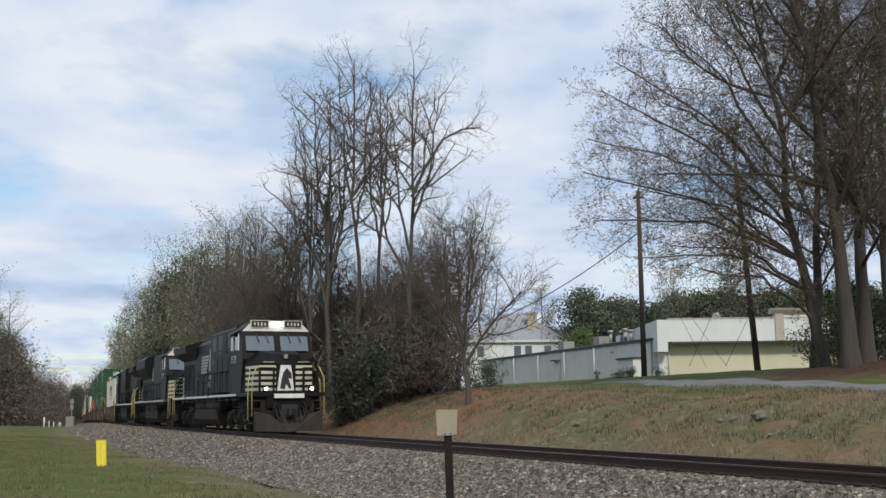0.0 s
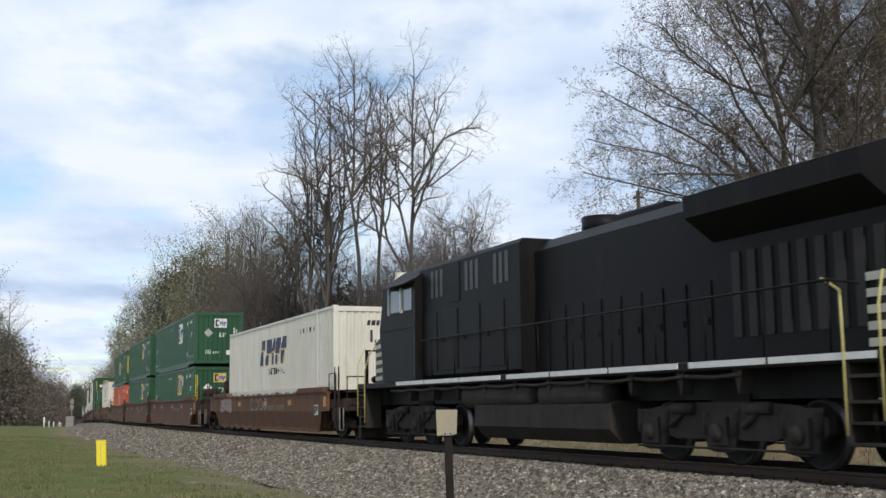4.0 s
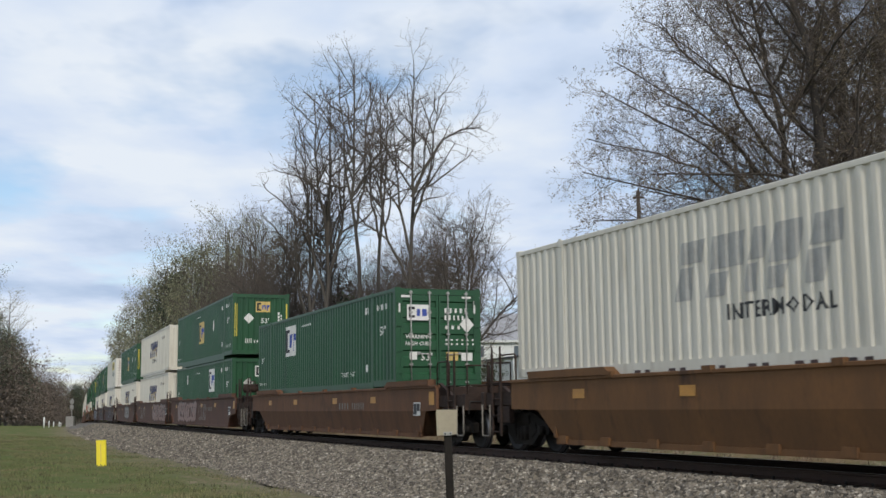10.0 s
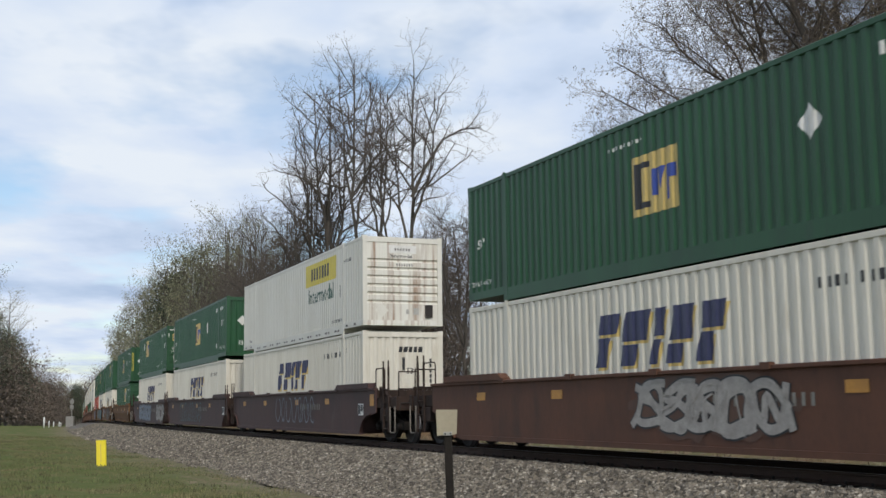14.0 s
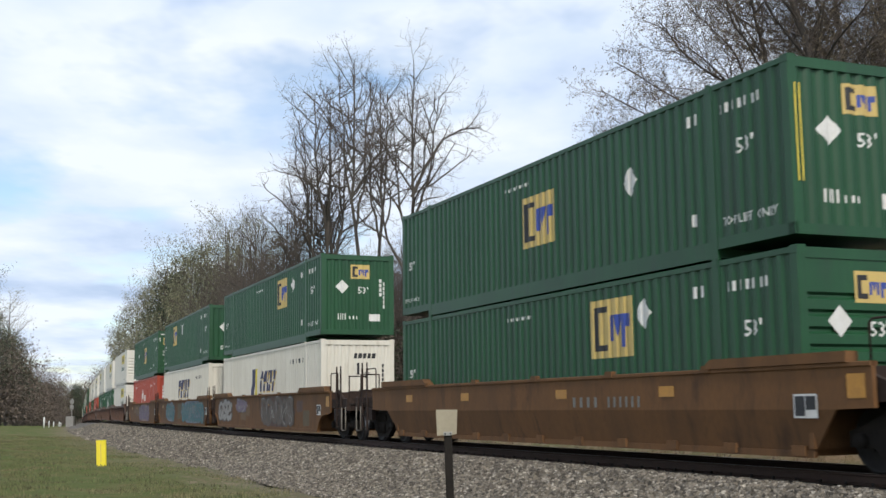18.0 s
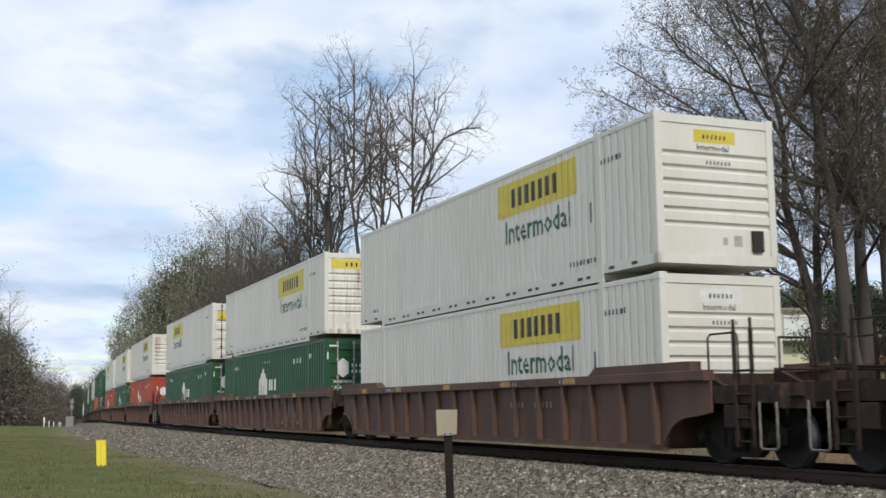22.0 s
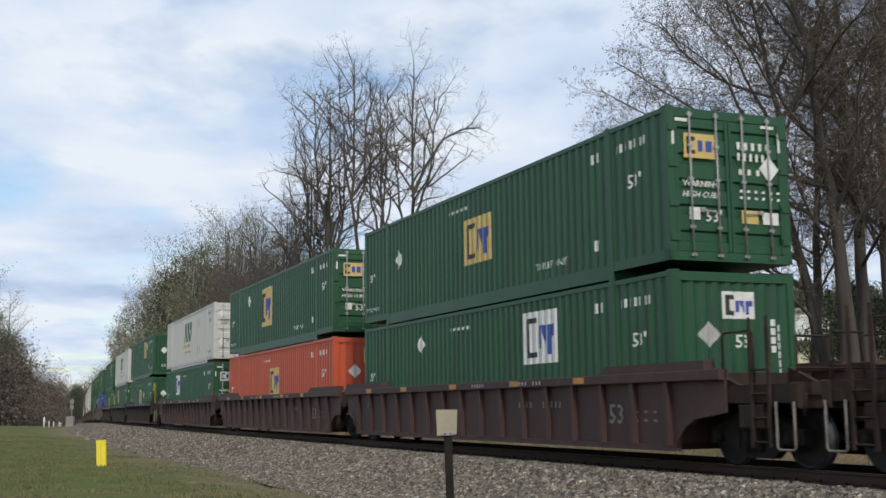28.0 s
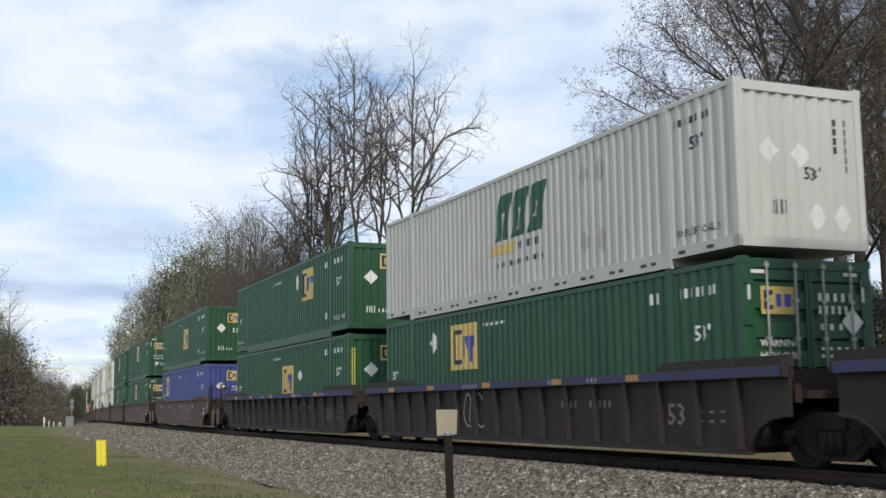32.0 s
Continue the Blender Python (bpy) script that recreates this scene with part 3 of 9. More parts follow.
def container_meshes(style):
    """Shared meshes of one make of container, base at z = 0, middle at x = 0."""
    if style in _container_mesh:
        return _container_mesh[style]
    pitch, depth = {"plain": (0.282, 0.037), "fine": (0.25, 0.045)}[style]
    xs, ys = [], []
    for a, b in ((-CL / 2 + 0.14, -CP - 0.09), (-CP + 0.09, CP - 0.09), (CP + 0.09, CL / 2 - 0.14)):
        w = wave(a, b, pitch, depth, 0.26 if style == "plain" else 0.10, 0.20 if style == "plain" else 0.07)
        xs += w[0]; ys += w[1]
    relief = (xs, ys)
    M = {"relief": relief}
    zb, zt = 0.30, CH - 0.13
    for name, sgn in (("near", -1), ("far", 1)):
        mb = MB()
        v = []
        for x, y in zip([-CL / 2 + 0.05] + xs + [CL / 2 - 0.05], [0] + ys + [0]):
            v += [(x, sgn * (HW - 0.006 - y), zb - 0.14), (x, sgn * (HW - 0.006 - y), zt + 0.06)]
        n = len(v) // 2
        mb.add(v, [(2 * i, 2 * i + 2, 2 * i + 3, 2 * i + 1) if sgn < 0 else (2 * i, 2 * i + 1, 2 * i + 3, 2 * i + 2) for i in range(n - 1)])
        M["wall_" + name] = mb.mesh("side_wall")
    mb = MB()
    mb.box(-CP, CP, -HW, -HW + 0.06, 0.02, 0.30).box(-CP, CP, HW - 0.06, HW, 0.02, 0.30)
    for sx in (-1, 1):
        a, b = sorted((sx * CP, sx * CL / 2))
        mb.box(a, b, -HW, -HW + 0.06, 0.16, 0.34).box(a, b, HW - 0.06, HW, 0.16, 0.34)
        mb.box(sx * CP - 0.08, sx * CP + 0.08, -HW + 0.06, HW - 0.06, 0.03, 0.17)
    mb.box(-CL / 2 + 0.1, CL / 2 - 0.1, -HW + 0.05, HW - 0.05, 0.17, 0.22)
    for i in range(13):
        x = -CP + 0.4 + i * 0.94
        mb.box(x - 0.03, x + 0.03, -HW + 0.06, HW - 0.06, 0.05, 0.17)
    M["base_frame"] = mb.mesh("base_frame")
    mb = MB()
    for y in (-HW, HW - 0.07):
        mb.box(-CL / 2, CL / 2, y, y + 0.07, CH - 0.12, CH - 0.02, 0.012)
    M["top_rail"] = mb.mesh("top_rail")
    # roof pressed crosswise
    mb = MB()
    rx, ry = wave(-CL / 2 + 0.1, CL / 2 - 0.1, 0.42, 0.02)
    v = []
    for x, y in zip(rx, ry):
        v += [(x, -HW + 0.06, CH - 0.03 - y), (x, HW - 0.06, CH - 0.03 - y)]
    mb.add(v, [(2 * i, 2 * i + 2, 2 * i + 3, 2 * i + 1) for i in range(len(rx) - 1)])
    M["roof"] = mb.mesh("roof")
    mb = MB()
    mb.box(-0.09, 0.09, -HW - 0.006, -HW + 0.05, 0.0, CH - 0.01).box(-0.05, 0.05, -HW - 0.012, -HW, CH - 0.14, CH + 0.02)
    M["post"] = mb.mesh("lifting_post")
    mb = MB()
    mb.prism_z([(-0.16, -HW), (-0.012, -HW), (0.0, -HW + 0.012), (0.0, -HW + 0.15), (-0.16, -HW + 0.15)], 0.16, CH - 0.12)
    M["corner"] = mb.mesh("corner_post")
    mb = MB()
    mb.box(-0.17, 0.004, -HW - 0.004, -HW + 0.16, CH - 0.13, CH + 0.002, 0.01)
    M["casting"] = mb.mesh("corner_casting")
    # ends: pressed upright, pressed level, doors
    end_rel = wave(-HW + 0.16, HW - 0.16, 0.25, 0.04)
    mb = MB()
    v = []
    for y, x in zip([-HW + 0.1] + end_rel[0] + [HW - 0.1], [0.0] + end_rel[1] + [0.0]):
        v += [(CL / 2 - 0.02 - x, y, 0.2), (CL / 2 - 0.02 - x, y, CH - 0.18)]
    mb.add(v, [(2 * i, 2 * i + 2, 2 * i + 3, 2 * i + 1) for i in range(len(v) // 2 - 1)])
    M["front"], M["end_relief"] = mb.mesh("front_wall"), end_rel
    mb = MB()
    lv = wave(0.75, CH - 0.62, 0.25, 0.055, 0.12, 0.16)
    zz = [0.2] + lv[0] + [CH - 0.14]
    v = []
    for z, x in zip(zz, [0.0] + lv[1] + [0.0]):
        v += [(CL / 2 - 0.02 - x, -HW + 0.14, z), (CL / 2 - 0.02 - x, HW - 0.14, z)]
    mb.add(v, [(2 * i, 2 * i + 1, 2 * i + 3, 2 * i + 2) for i in range(len(zz) - 1)])
    M["slats"] = mb.mesh("front_wall")
    mb = MB()
    mb.box(CL / 2 - 0.12, CL / 2, -HW + 0.15, HW - 0.15, CH - 0.19, CH - 0.03)
    M["header"] = mb.mesh("end_header")
    mb = MB()
    mb.box(CL / 2 - 0.12, CL / 2, -HW + 0.15, HW - 0.15, 0.16, 0.32)
    M["sill"] = mb.mesh("end_sill")
    mb = MB()
    lv = wave(0.36, CH - 0.24, 0.49, 0.045, 0.30, 0.08)
    zz = [0.33] + lv[0] + [CH - 0.2]
    v = []
    for z, x in zip(zz, [0.0] + lv[1] + [0.0]):
        v += [(CL / 2 - 0.015 - x, 0.02, z), (CL / 2 - 0.015 - x, HW - 0.16, z)]
    mb.add(v, [(2 * i, 2 * i + 1, 2 * i + 3, 2 * i + 2) for i in range(len(zz) - 1)])
    mb.box(CL / 2 - 0.05, CL / 2 + 0.002, 0.01, 0.07, 0.33, CH - 0.2).box(CL / 2 - 0.05, CL / 2 + 0.002, HW - 0.22, HW - 0.155, 0.33, CH - 0.2)
    M["door"] = mb.mesh("door")
    mb = MB()
    mb.tube([(CL / 2 + 0.035, 0, 0.22), (CL / 2 + 0.035, 0, CH - 0.08)], 0.019, 6)
    for z in (0.26, 0.75, 1.6, 2.2, CH - 0.14):
        mb.box(CL / 2 + 0.0, CL / 2 + 0.05, -0.05, 0.05, z - 0.025, z + 0.025)
    M["rod"] = mb.mesh("lock_rod")
    mb = MB()
    mb.tube([(CL / 2 + 0.05, 0.0, 1.02), (CL / 2 + 0.06, 0.34, 1.06)], 0.014, 5).box(CL / 2, CL / 2 + 0.06, 0.28, 0.36, 1.02, 1.1)
    M["handle"] = mb.mesh("door_handle")
    mb = MB()
    for z in (0.5, 1.1, 1.8, 2.45):
        mb.box(CL / 2 - 0.03, CL / 2 + 0.03, HW - 0.2, HW - 0.02, z, z + 0.11)
    M["hinge"] = mb.mesh("hinge")
    _container_mesh[style] = M
    return M


_mark_cache = {}
SINGLE = {"wordmark_blocks": "wordmark_block", "wordmark_bars": "wordmark_bar", "reflective_tape": "reflective_strip", "placard": "placard", "yellow_stripe": "yellow_stripe", "sticker": "sticker", "logo_mark": "logo_mark", "logo_inset": "logo_inset", "document_box": "document_box"}


def cached_marks(c, key, place, M, mat, name, fn, label="", flat=None, at=None):
    """Marks on a container, each shape a part of its own where it can be picked out; meshes are shared."""
    k = (key, id(M), place, flat is None, at, name)
    if k not in _mark_cache:
        rel = M["relief"] if place == "side" else flat
        F = Flat(place, (-HW + 0.006 if place == "side" else CL / 2 - 0.02) if at is None else at, rel)
        fn(F)
        if name in SINGLE:
            cuts = F.pieces + [len(F.mb.f)]
            out = []
            for a, b in zip(cuts[:-1], cuts[1:]):
                m = MB()
                for f in F.mb.f[a:b]:
                    m.add([F.mb.v[i] for i in f], [tuple(range(len(f)))])
                out.append(m.mesh(SINGLE[name]))
            _mark_cache[k] = out
        else:
            _mark_cache[k] = [F.mb.mesh(name)]
    for me in _mark_cache[k]:
        part(SINGLE.get(name, name), me, mat, c, label)


MAKES = {
    # make: paint, wall style, ink of small marks
    "gold": (GREEN, "plain", PALE), "gold_orange": (ORANGE, "plain", PALE), "gold_blue": (BLUE, "plain", PALE),
    "hub_green": (GREEN, "plain", PALE), "hub_red": (RED, "plain", PALE),
    "swift": (WHITE, "plain", INK), "hunt": (CREAM, "fine", INK), "abf": (GREY_WHITE, "plain", INK),
}


def container(make, end, logo_x=0.6, white_logo=False, diamond=None, yellow=False, label="", big=1.0, clean=False):
    """One container, from the ground up; its leading end points along +x, the camera's side is -y."""
    paint, style, ink = MAKES[make]
    M = container_meshes(style)
    c = new("shipping_container")
    part("side_wall", M["wall_near"], paint, c)
    part("side_wall", M["wall_far"], paint, c)
    for n in ("base_frame", "top_rail", "roof"):
        part(n, M[n], paint, c)
    for p in c.children:
        p.data.materials[0] = None
    for x in (-CP, CP):
        for r in (0, 180):
            o = part("lifting_post", M["post"], paint, c)
            o.matrix_basis = pose(x, 0, 0, 0, 0, r)
    for sx in (-1, 1):
        for sy in (-1, 1):
            m = Matrix.Translation((sx * CL / 2, 0, 0)) @ Matrix.Diagonal((sx, -sy, 1, 1))
            o = part("corner_post", M["corner"], paint, c)
            o.matrix_basis = m
            o = part("corner_casting", M["casting"], paint, c)
            o.matrix_basis = m
    for r in (0, 180):
        kind = end if r == 0 else ("front" if end == "door" else "door")
        turn = pose(0, 0, 0, 0, 0, r)
        if kind == "door":
            for sy in (-1, 1):
                m = turn @ Matrix.Diagonal((1, sy, 1, 1))
                d = part("door", M["door"], paint, c)
                d.matrix_basis = m
                for y in (0.28, 0.84):
                    o = part("lock_rod", M["rod"], GALV if make != "hunt" else STEEL, d)
                    o.matrix_basis = pose(0, y, 0)
                o = part("door_handle", M["handle"], GALV, d)
                o.matrix_basis = pose(0, 0.3, 0)
                o = part("hinge", M["hinge"], paint, d)
        else:
            o = part("front_wall", M["slats" if kind == "slats" else "front"], paint, c)
            o.matrix_basis = turn
        for n in ("header", "sill"):
            o = part("end_" + n, M[n], paint, c)
            o.matrix_basis = turn
    for p in (c, *c.children_recursive):
        if p.type == "MESH" and p.data in M.values():
            if p.data.materials[0] is None or p.material_slots[0].material not in (GALV, STEEL):
                p.material_slots[0].link = "OBJECT"
                p.material_slots[0].material = paint
    if make == "hunt" and end == "slats" and not clean:
        for p in c.children:
            if p.name.split(".")[0] in ("front_wall", "end_sill"):
                p.material_slots[0].material = STAINED
    erel = M["end_relief"] if end == "front" else None

    # --- marks on the wall
    def cm(key, place, mat, name, fn, lab=""):
        return cached_marks(c, (key, make, end, round(logo_x, 2), white_logo, big), place, M, mat, name, fn, lab, erel if place == "end" else None, CL / 2 + 0.004 if (place == "end" and end == "door") else None)

    if make.startswith("gold"):
        w, h = 1.5 * (1.0 if big <= 1 else 1.12), 1.1 * (1.0 if big <= 1 else 1.38)
        low = -1.0 < logo_x < 0.7
        x0, z0 = logo_x, (1.05 if low else 1.46) if big <= 1 else 0.95
        dz = 1.75 if low else 2.2
        cm("panel", "side", PALE if white_logo else GOLD, "logo_panel", lambda F: F.rect(x0, x0 + w, z0, z0 + h), "pale square logo panel" if white_logo else "gold square logo panel")
        cm("lo1", "side", INK, "logo_mark", lambda F: (F.raised(), F.rect(x0 + 0.08 * w, x0 + 0.20 * w, z0 + 0.12 * h, z0 + 0.88 * h), F.rect(x0 + 0.2 * w, x0 + 0.42 * w, z0 + 0.78 * h, z0 + 0.88 * h), F.rect(x0 + 0.2 * w, x0 + 0.42 * w, z0 + 0.12 * h, z0 + 0.22 * h)))
        cm("lo2", "side", LOGO_BLUE, "logo_mark", lambda F: (F.raised(), F.rect(x0 + 0.46 * w, x0 + 0.56 * w, z0 + 0.28 * h, z0 + 0.72 * h), F.poly([(x0 + 0.56 * w, z0 + 0.72 * h), (x0 + 0.64 * w, z0 + 0.34 * h), (x0 + 0.72 * w, z0 + 0.72 * h)]), F.rect(x0 + 0.74 * w, x0 + 0.82 * w, z0 + 0.16 * h, z0 + 0.72 * h), F.rect(x0 + 0.82 * w, x0 + 0.94 * w, z0 + 0.5 * h, z0 + 0.72 * h)))
        cm("53s", "side", PALE, "length_mark", lambda F: (F.text("53'", 6.75, 1.62, 0.36), F.text("53'", -7.6, 1.35, 0.30)))
        cm("ser", "side", PALE, "serial_mark", lambda F: (F.bars(6.35, 2.35, 7, 0.12, 0.2), F.bars(1.0 - 2.6, 2.42, 9, 0.11, 0.09, 0.25), F.bars(5.45, 2.32, 2, 0.16, 0.24), F.bars(5.5, 0.62, 1, 0.2, 0.26)))
        cm("lift", "side", PALE, "lift_mark", lambda F: (F.text("TOP LIFT ONLY", 6.3 if end != "door" else 3.0, 0.52, 0.20), F.text("TOP LIFT ONLY", -7.9, 0.48, 0.14)))
        if diamond is not None:
            cm("dia%.1f" % diamond, "side", PALE, "placard", lambda F: F.poly([(diamond - 0.25, dz), (diamond, dz - 0.28), (diamond + 0.25, dz), (diamond, dz + 0.28)]), "white diamond placard")
        if end == "door":
            cm("edl", "end", PALE if white_logo else GOLD, "logo_panel", lambda F: F.rect(-0.95, -0.30, 1.98, 2.42))
            cm("edk", "end", INK, "logo_mark", lambda F: (F.raised(), F.rect(-0.90, -0.82, 2.05, 2.36), F.rect(-0.82, -0.72, 2.28, 2.36), F.rect(-0.82, -0.72, 2.05, 2.12)))
            cm("edm", "end", LOGO_BLUE, "logo_mark", lambda F: (F.raised(), F.rect(-0.66, -0.56, 2.1, 2.3), F.rect(-0.5, -0.36, 2.1, 2.3)))
            cm("ede", "end", PALE, "door_lettering", lambda F: (F.text("WARNING", -1.0, 1.47, 0.16), F.text("HIGH CUBE", -1.02, 1.28, 0.15, 0.2), F.text("53'", -0.55, 0.86, 0.30), F.rect(-0.88, -0.66, 0.88, 1.1), F.bars(0.18, 2.2, 5, 0.13, 0.17, 0.2), F.bars(0.18, 2.0, 6, 0.11, 0.17, 0.2), F.bars(0.2, 1.74, 3, 0.14, 0.13), F.bars(0.2, 1.42, 6, 0.12, 0.06), F.bars(0.2, 1.3, 6, 0.12, 0.06), F.rect(0.68, 1.02, 0.86, 1.08)))
            cm("edd", "end", PALE, "placard", lambda F: F.poly([(0.64, 1.88), (0.86, 1.64), (1.08, 1.88), (0.86, 2.12)]), "white diamond placard")
            cm("edo", "end", GOLD, "sticker", lambda F: F.rect(0.22, 0.58, 0.86, 1.1), "orange warning sticker")
            cm("edt", "end", PALE, "reflective_tape", lambda F: (F.rect(-1.12, -0.86, 2.62, 2.68), F.rect(0.72, 1.0, 2.62, 2.68), F.rect(-1.20, -1.15, 2.2, 2.56), F.rect(1.08, 1.13, 2.2, 2.56)))
        else:
            cm("fpl", "end", PALE if white_logo else GOLD, "logo_panel", lambda F: F.rect(-0.24, 0.42, 2.06, 2.54))
            cm("fpk", "end", INK, "logo_mark", lambda F: (F.raised(), F.rect(-0.19, -0.11, 2.12, 2.48), F.rect(-0.11, 0.01, 2.40, 2.48), F.rect(-0.11, 0.01, 2.12, 2.20)))
            cm("fpm", "end", LOGO_BLUE, "logo_mark", lambda F: (F.raised(), F.rect(0.04, 0.09, 2.18, 2.38), F.poly([(0.09, 2.38), (0.135, 2.22), (0.18, 2.38)]), F.rect(0.18, 0.23, 2.18, 2.38), F.rect(0.26, 0.31, 2.14, 2.38), F.rect(0.31, 0.38, 2.28, 2.38)))
            cm("fpt", "end", PALE, "front_lettering", lambda F: (F.text("53'", 0.0, 1.56, 0.32), F.column(0.78, 2.1, 4, 0.07, 0.12), F.column(0.90, 2.0, 6, 0.07, 0.12), F.rect(0.40, 0.80, 0.62, 0.86), F.bars(-0.7, 0.66, 4, 0.06, 0.26), F.bars(-0.3, 0.68, 3, 0.09, 0.14)))
            cm("fpd", "end", PALE if not white_logo else FADED, "placard", lambda F: F.poly([(-0.78, 1.78), (-0.55, 1.54), (-0.32, 1.78), (-0.55, 2.02)]), "white diamond placard")
            if yellow:
                cached_marks(c, ("fpy", make), "end", M, YELLOW, "yellow_stripe", lambda F: (F.rect(-1.20, -1.17, 0.95, 2.45), F.rect(-1.12, -1.09, 0.95, 2.45), F.rect(1.14, 1.2, 0.95, 2.45)), "yellow height stripe", None, CL / 2 + 0.003)
    elif make.startswith("hub"):
        x0 = logo_x
        cm("house", "side", PALE, "logo_mark", lambda F: (F.poly([(x0, 0.5), (x0 + 1.3, 0.5), (x0 + 1.3, 1.72), (x0 + 0.65, 2.2), (x0, 1.72)])), "white house-shaped logo")
        cm("house2", "side", paint, "logo_inset", lambda F: (F.raised(), F.rect(x0 + 0.22, x0 + 0.3, 0.5, 1.62), F.rect(x0 + 1.0, x0 + 1.08, 0.5, 1.62)))
        cm("house3", "side", RED, "logo_inset", lambda F: (F.raised(), F.rect(x0 + 0.4, x0 + 0.56, 0.6, 1.5), F.rect(x0 + 0.74, x0 + 0.9, 0.6, 1.5), F.rect(x0 + 0.56, x0 + 0.74, 0.95, 1.1)))
        cm("wrd", "side", PALE, "wordmark_bars", lambda F: (F.bars(x0 + 1.65, 1.3, 3, 0.3, 0.42, 0.3, 0.8), F.bars(x0 + 1.5, 0.72, 5, 0.3, 0.42, 0.3, 0.8)), "white wordmark bars")
        cm("53s", "side", PALE, "length_mark", lambda F: (F.text("53'", 6.75, 0.95, 0.36), F.text("53'", -7.75, 0.75, 0.25)))
        cm("ser", "side", PALE, "serial_mark", lambda F: (F.bars(-6.0, 2.25, 6, 0.12, 0.2), F.bars(3.9, 2.2, 7, 0.13, 0.22), F.bars(-0.7, 2.38, 9, 0.11, 0.09, 0.25), F.bars(6.2, 2.3, 2, 0.16, 0.2)))
        erect = (-0.85, -0.45) if end == "door" else (-0.72, -0.28)
        cm("hex", "end", PALE, "logo_mark", lambda F: F.poly([(erect[0], 1.75), (sum(erect) / 2, 1.6), (erect[1], 1.75), (erect[1], 2.1), (sum(erect) / 2, 2.25), (erect[0], 2.1)]), "white hexagonal logo")
        cm("edl", "end", PALE, "end_lettering", lambda F: (F.bars(-0.35 if end == "door" else -0.15, 1.95, 3, 0.1, 0.14), F.bars(-0.35 if end == "door" else -0.15, 1.75, 5, 0.1, 0.14), F.bars(0.25, 2.1, 4, 0.14, 0.2), F.bars(0.25, 1.85, 6, 0.12, 0.2)) if end == "door" else (F.bars(0.0, 1.95, 3, 0.1, 0.12), F.bars(0.0, 1.78, 6, 0.1, 0.12), F.column(-0.95, 2.3, 6, 0.08, 0.16), F.text("53'", -0.15, 0.75, 0.34)))
        if end == "door":
            cm("wrn", "end", PALE, "door_lettering", lambda F: (F.text("WARNING", -1.0, 1.42, 0.15), F.text("HIGH CUBE", -1.02, 1.22, 0.15)))
            cm("edt", "end", PALE, "reflective_tape", lambda F: (F.rect(-1.12, -0.8, 2.62, 2.68), F.rect(0.66, 1.0, 2.62, 2.68), F.rect(-1.20, -1.15, 2.2, 2.56)))
    elif make == "swift":
        small = big < 0.9
        x0, w, h = (-0.83 if small else logo_x), (0.50 if small else 0.80), (0.8 if small else 0.98)

        def words(F, dx=0.0, dz=0.0):
            z0 = 1.28 + dz
            for i in range(5):
                a = x0 + dx + (0, 1.0, 2.15, 2.75, 3.75)[i] * w * 1.09
                b = a + (0.82, 1.05, 0.42, 0.80, 0.80)[i] * w
                lo = (0.62, 0.45, 0.5, 0.40, 0.55)[i] * h
                m = (a + b) / 2
                F.rect(a, m + 0.12 * w, z0, z0 + lo - 0.06, 0.26 * (lo - 0.06) / h)
                F.rect(a + 0.26 * lo / h, b + 0.26 * lo / h, z0 + lo, z0 + h, 0.26 * (1 - lo / h))
        if not white_logo:
            cm("sws", "side", GOLD, "wordmark_shadow", lambda F: words(F, 0.05, -0.055), "gold edge of the blocks")
        cm("swm", "side", FADED if white_logo else NAVY, "wordmark_blocks", lambda F: words(F.raised()), "slanted wordmark blocks")
        if big >= 1.0:
            cm("int", "side", INK, "lettering", lambda F: F.text("INTERMODAL", -0.7, 0.88, 0.36, 0.0, 1, 1.12))
        if small:
            cm("chk", "side", NAVY, "logo_mark", lambda F: F.rect(-2.37, -1.8, 1.15, 2.2, 0.2))
            cm("chy", "side", LEMON, "logo_inset", lambda F: F.rect(-1.75, -1.4, 1.15, 2.2, 0.2))
        cm("ser", "side", INK, "serial_mark", lambda F: (F.bars(4.0, 2.2, 4, 0.13, 0.2), F.bars(4.85, 2.2, 6, 0.13, 0.2), F.bars(6.3, 2.3, 1, 0.16, 0.2)))
        if end == "door":
            cm("sed", "end", LOGO_BLUE, "wordmark_blocks", lambda F: [F.rect(-1.0 + i * 0.42, -1.0 + i * 0.42 + 0.32, 2.3, 2.62, 0.08) for i in range(5)], "blue wordmark blocks")
            cm("sei", "end", INK, "door_lettering", lambda F: (F.text("INTERMODAL", -0.45, 2.06, 0.16), F.bars(-0.6, 1.78, 4, 0.1, 0.14), F.bars(0.2, 1.78, 6, 0.1, 0.14), F.rect(-0.85, -0.4, 1.15, 1.25), F.rect(-0.35, -0.15, 0.6, 0.9)))
            cm("seo", "end", GOLD, "sticker", lambda F: (F.rect(0.25, 0.62, 0.62, 0.95), F.poly([(-1.0, 0.75), (-0.75, 0.5), (-0.5, 0.75), (-0.75, 1.0)])), "orange warning sticker")
        else:
            cm("sef", "end", INK, "wordmark_blocks", lambda F: ([F.rect(-0.15 + i * 0.16, -0.15 + i * 0.16 + 0.12, 2.25, 2.42, 0.03) for i in range(5)], F.text("53'", 0.1, 1.6, 0.26), F.rect(-0.02, 0.06, 1.7, 2.1), F.column(0.85, 2.1, 5, 0.07, 0.12)))
    elif make == "hunt":
        x0 = logo_x
        cm("pan", "side", LEMON, "logo_panel", lambda F: F.rect(x0, x0 + 3.65, 1.87, 2.63), "yellow logo panel")
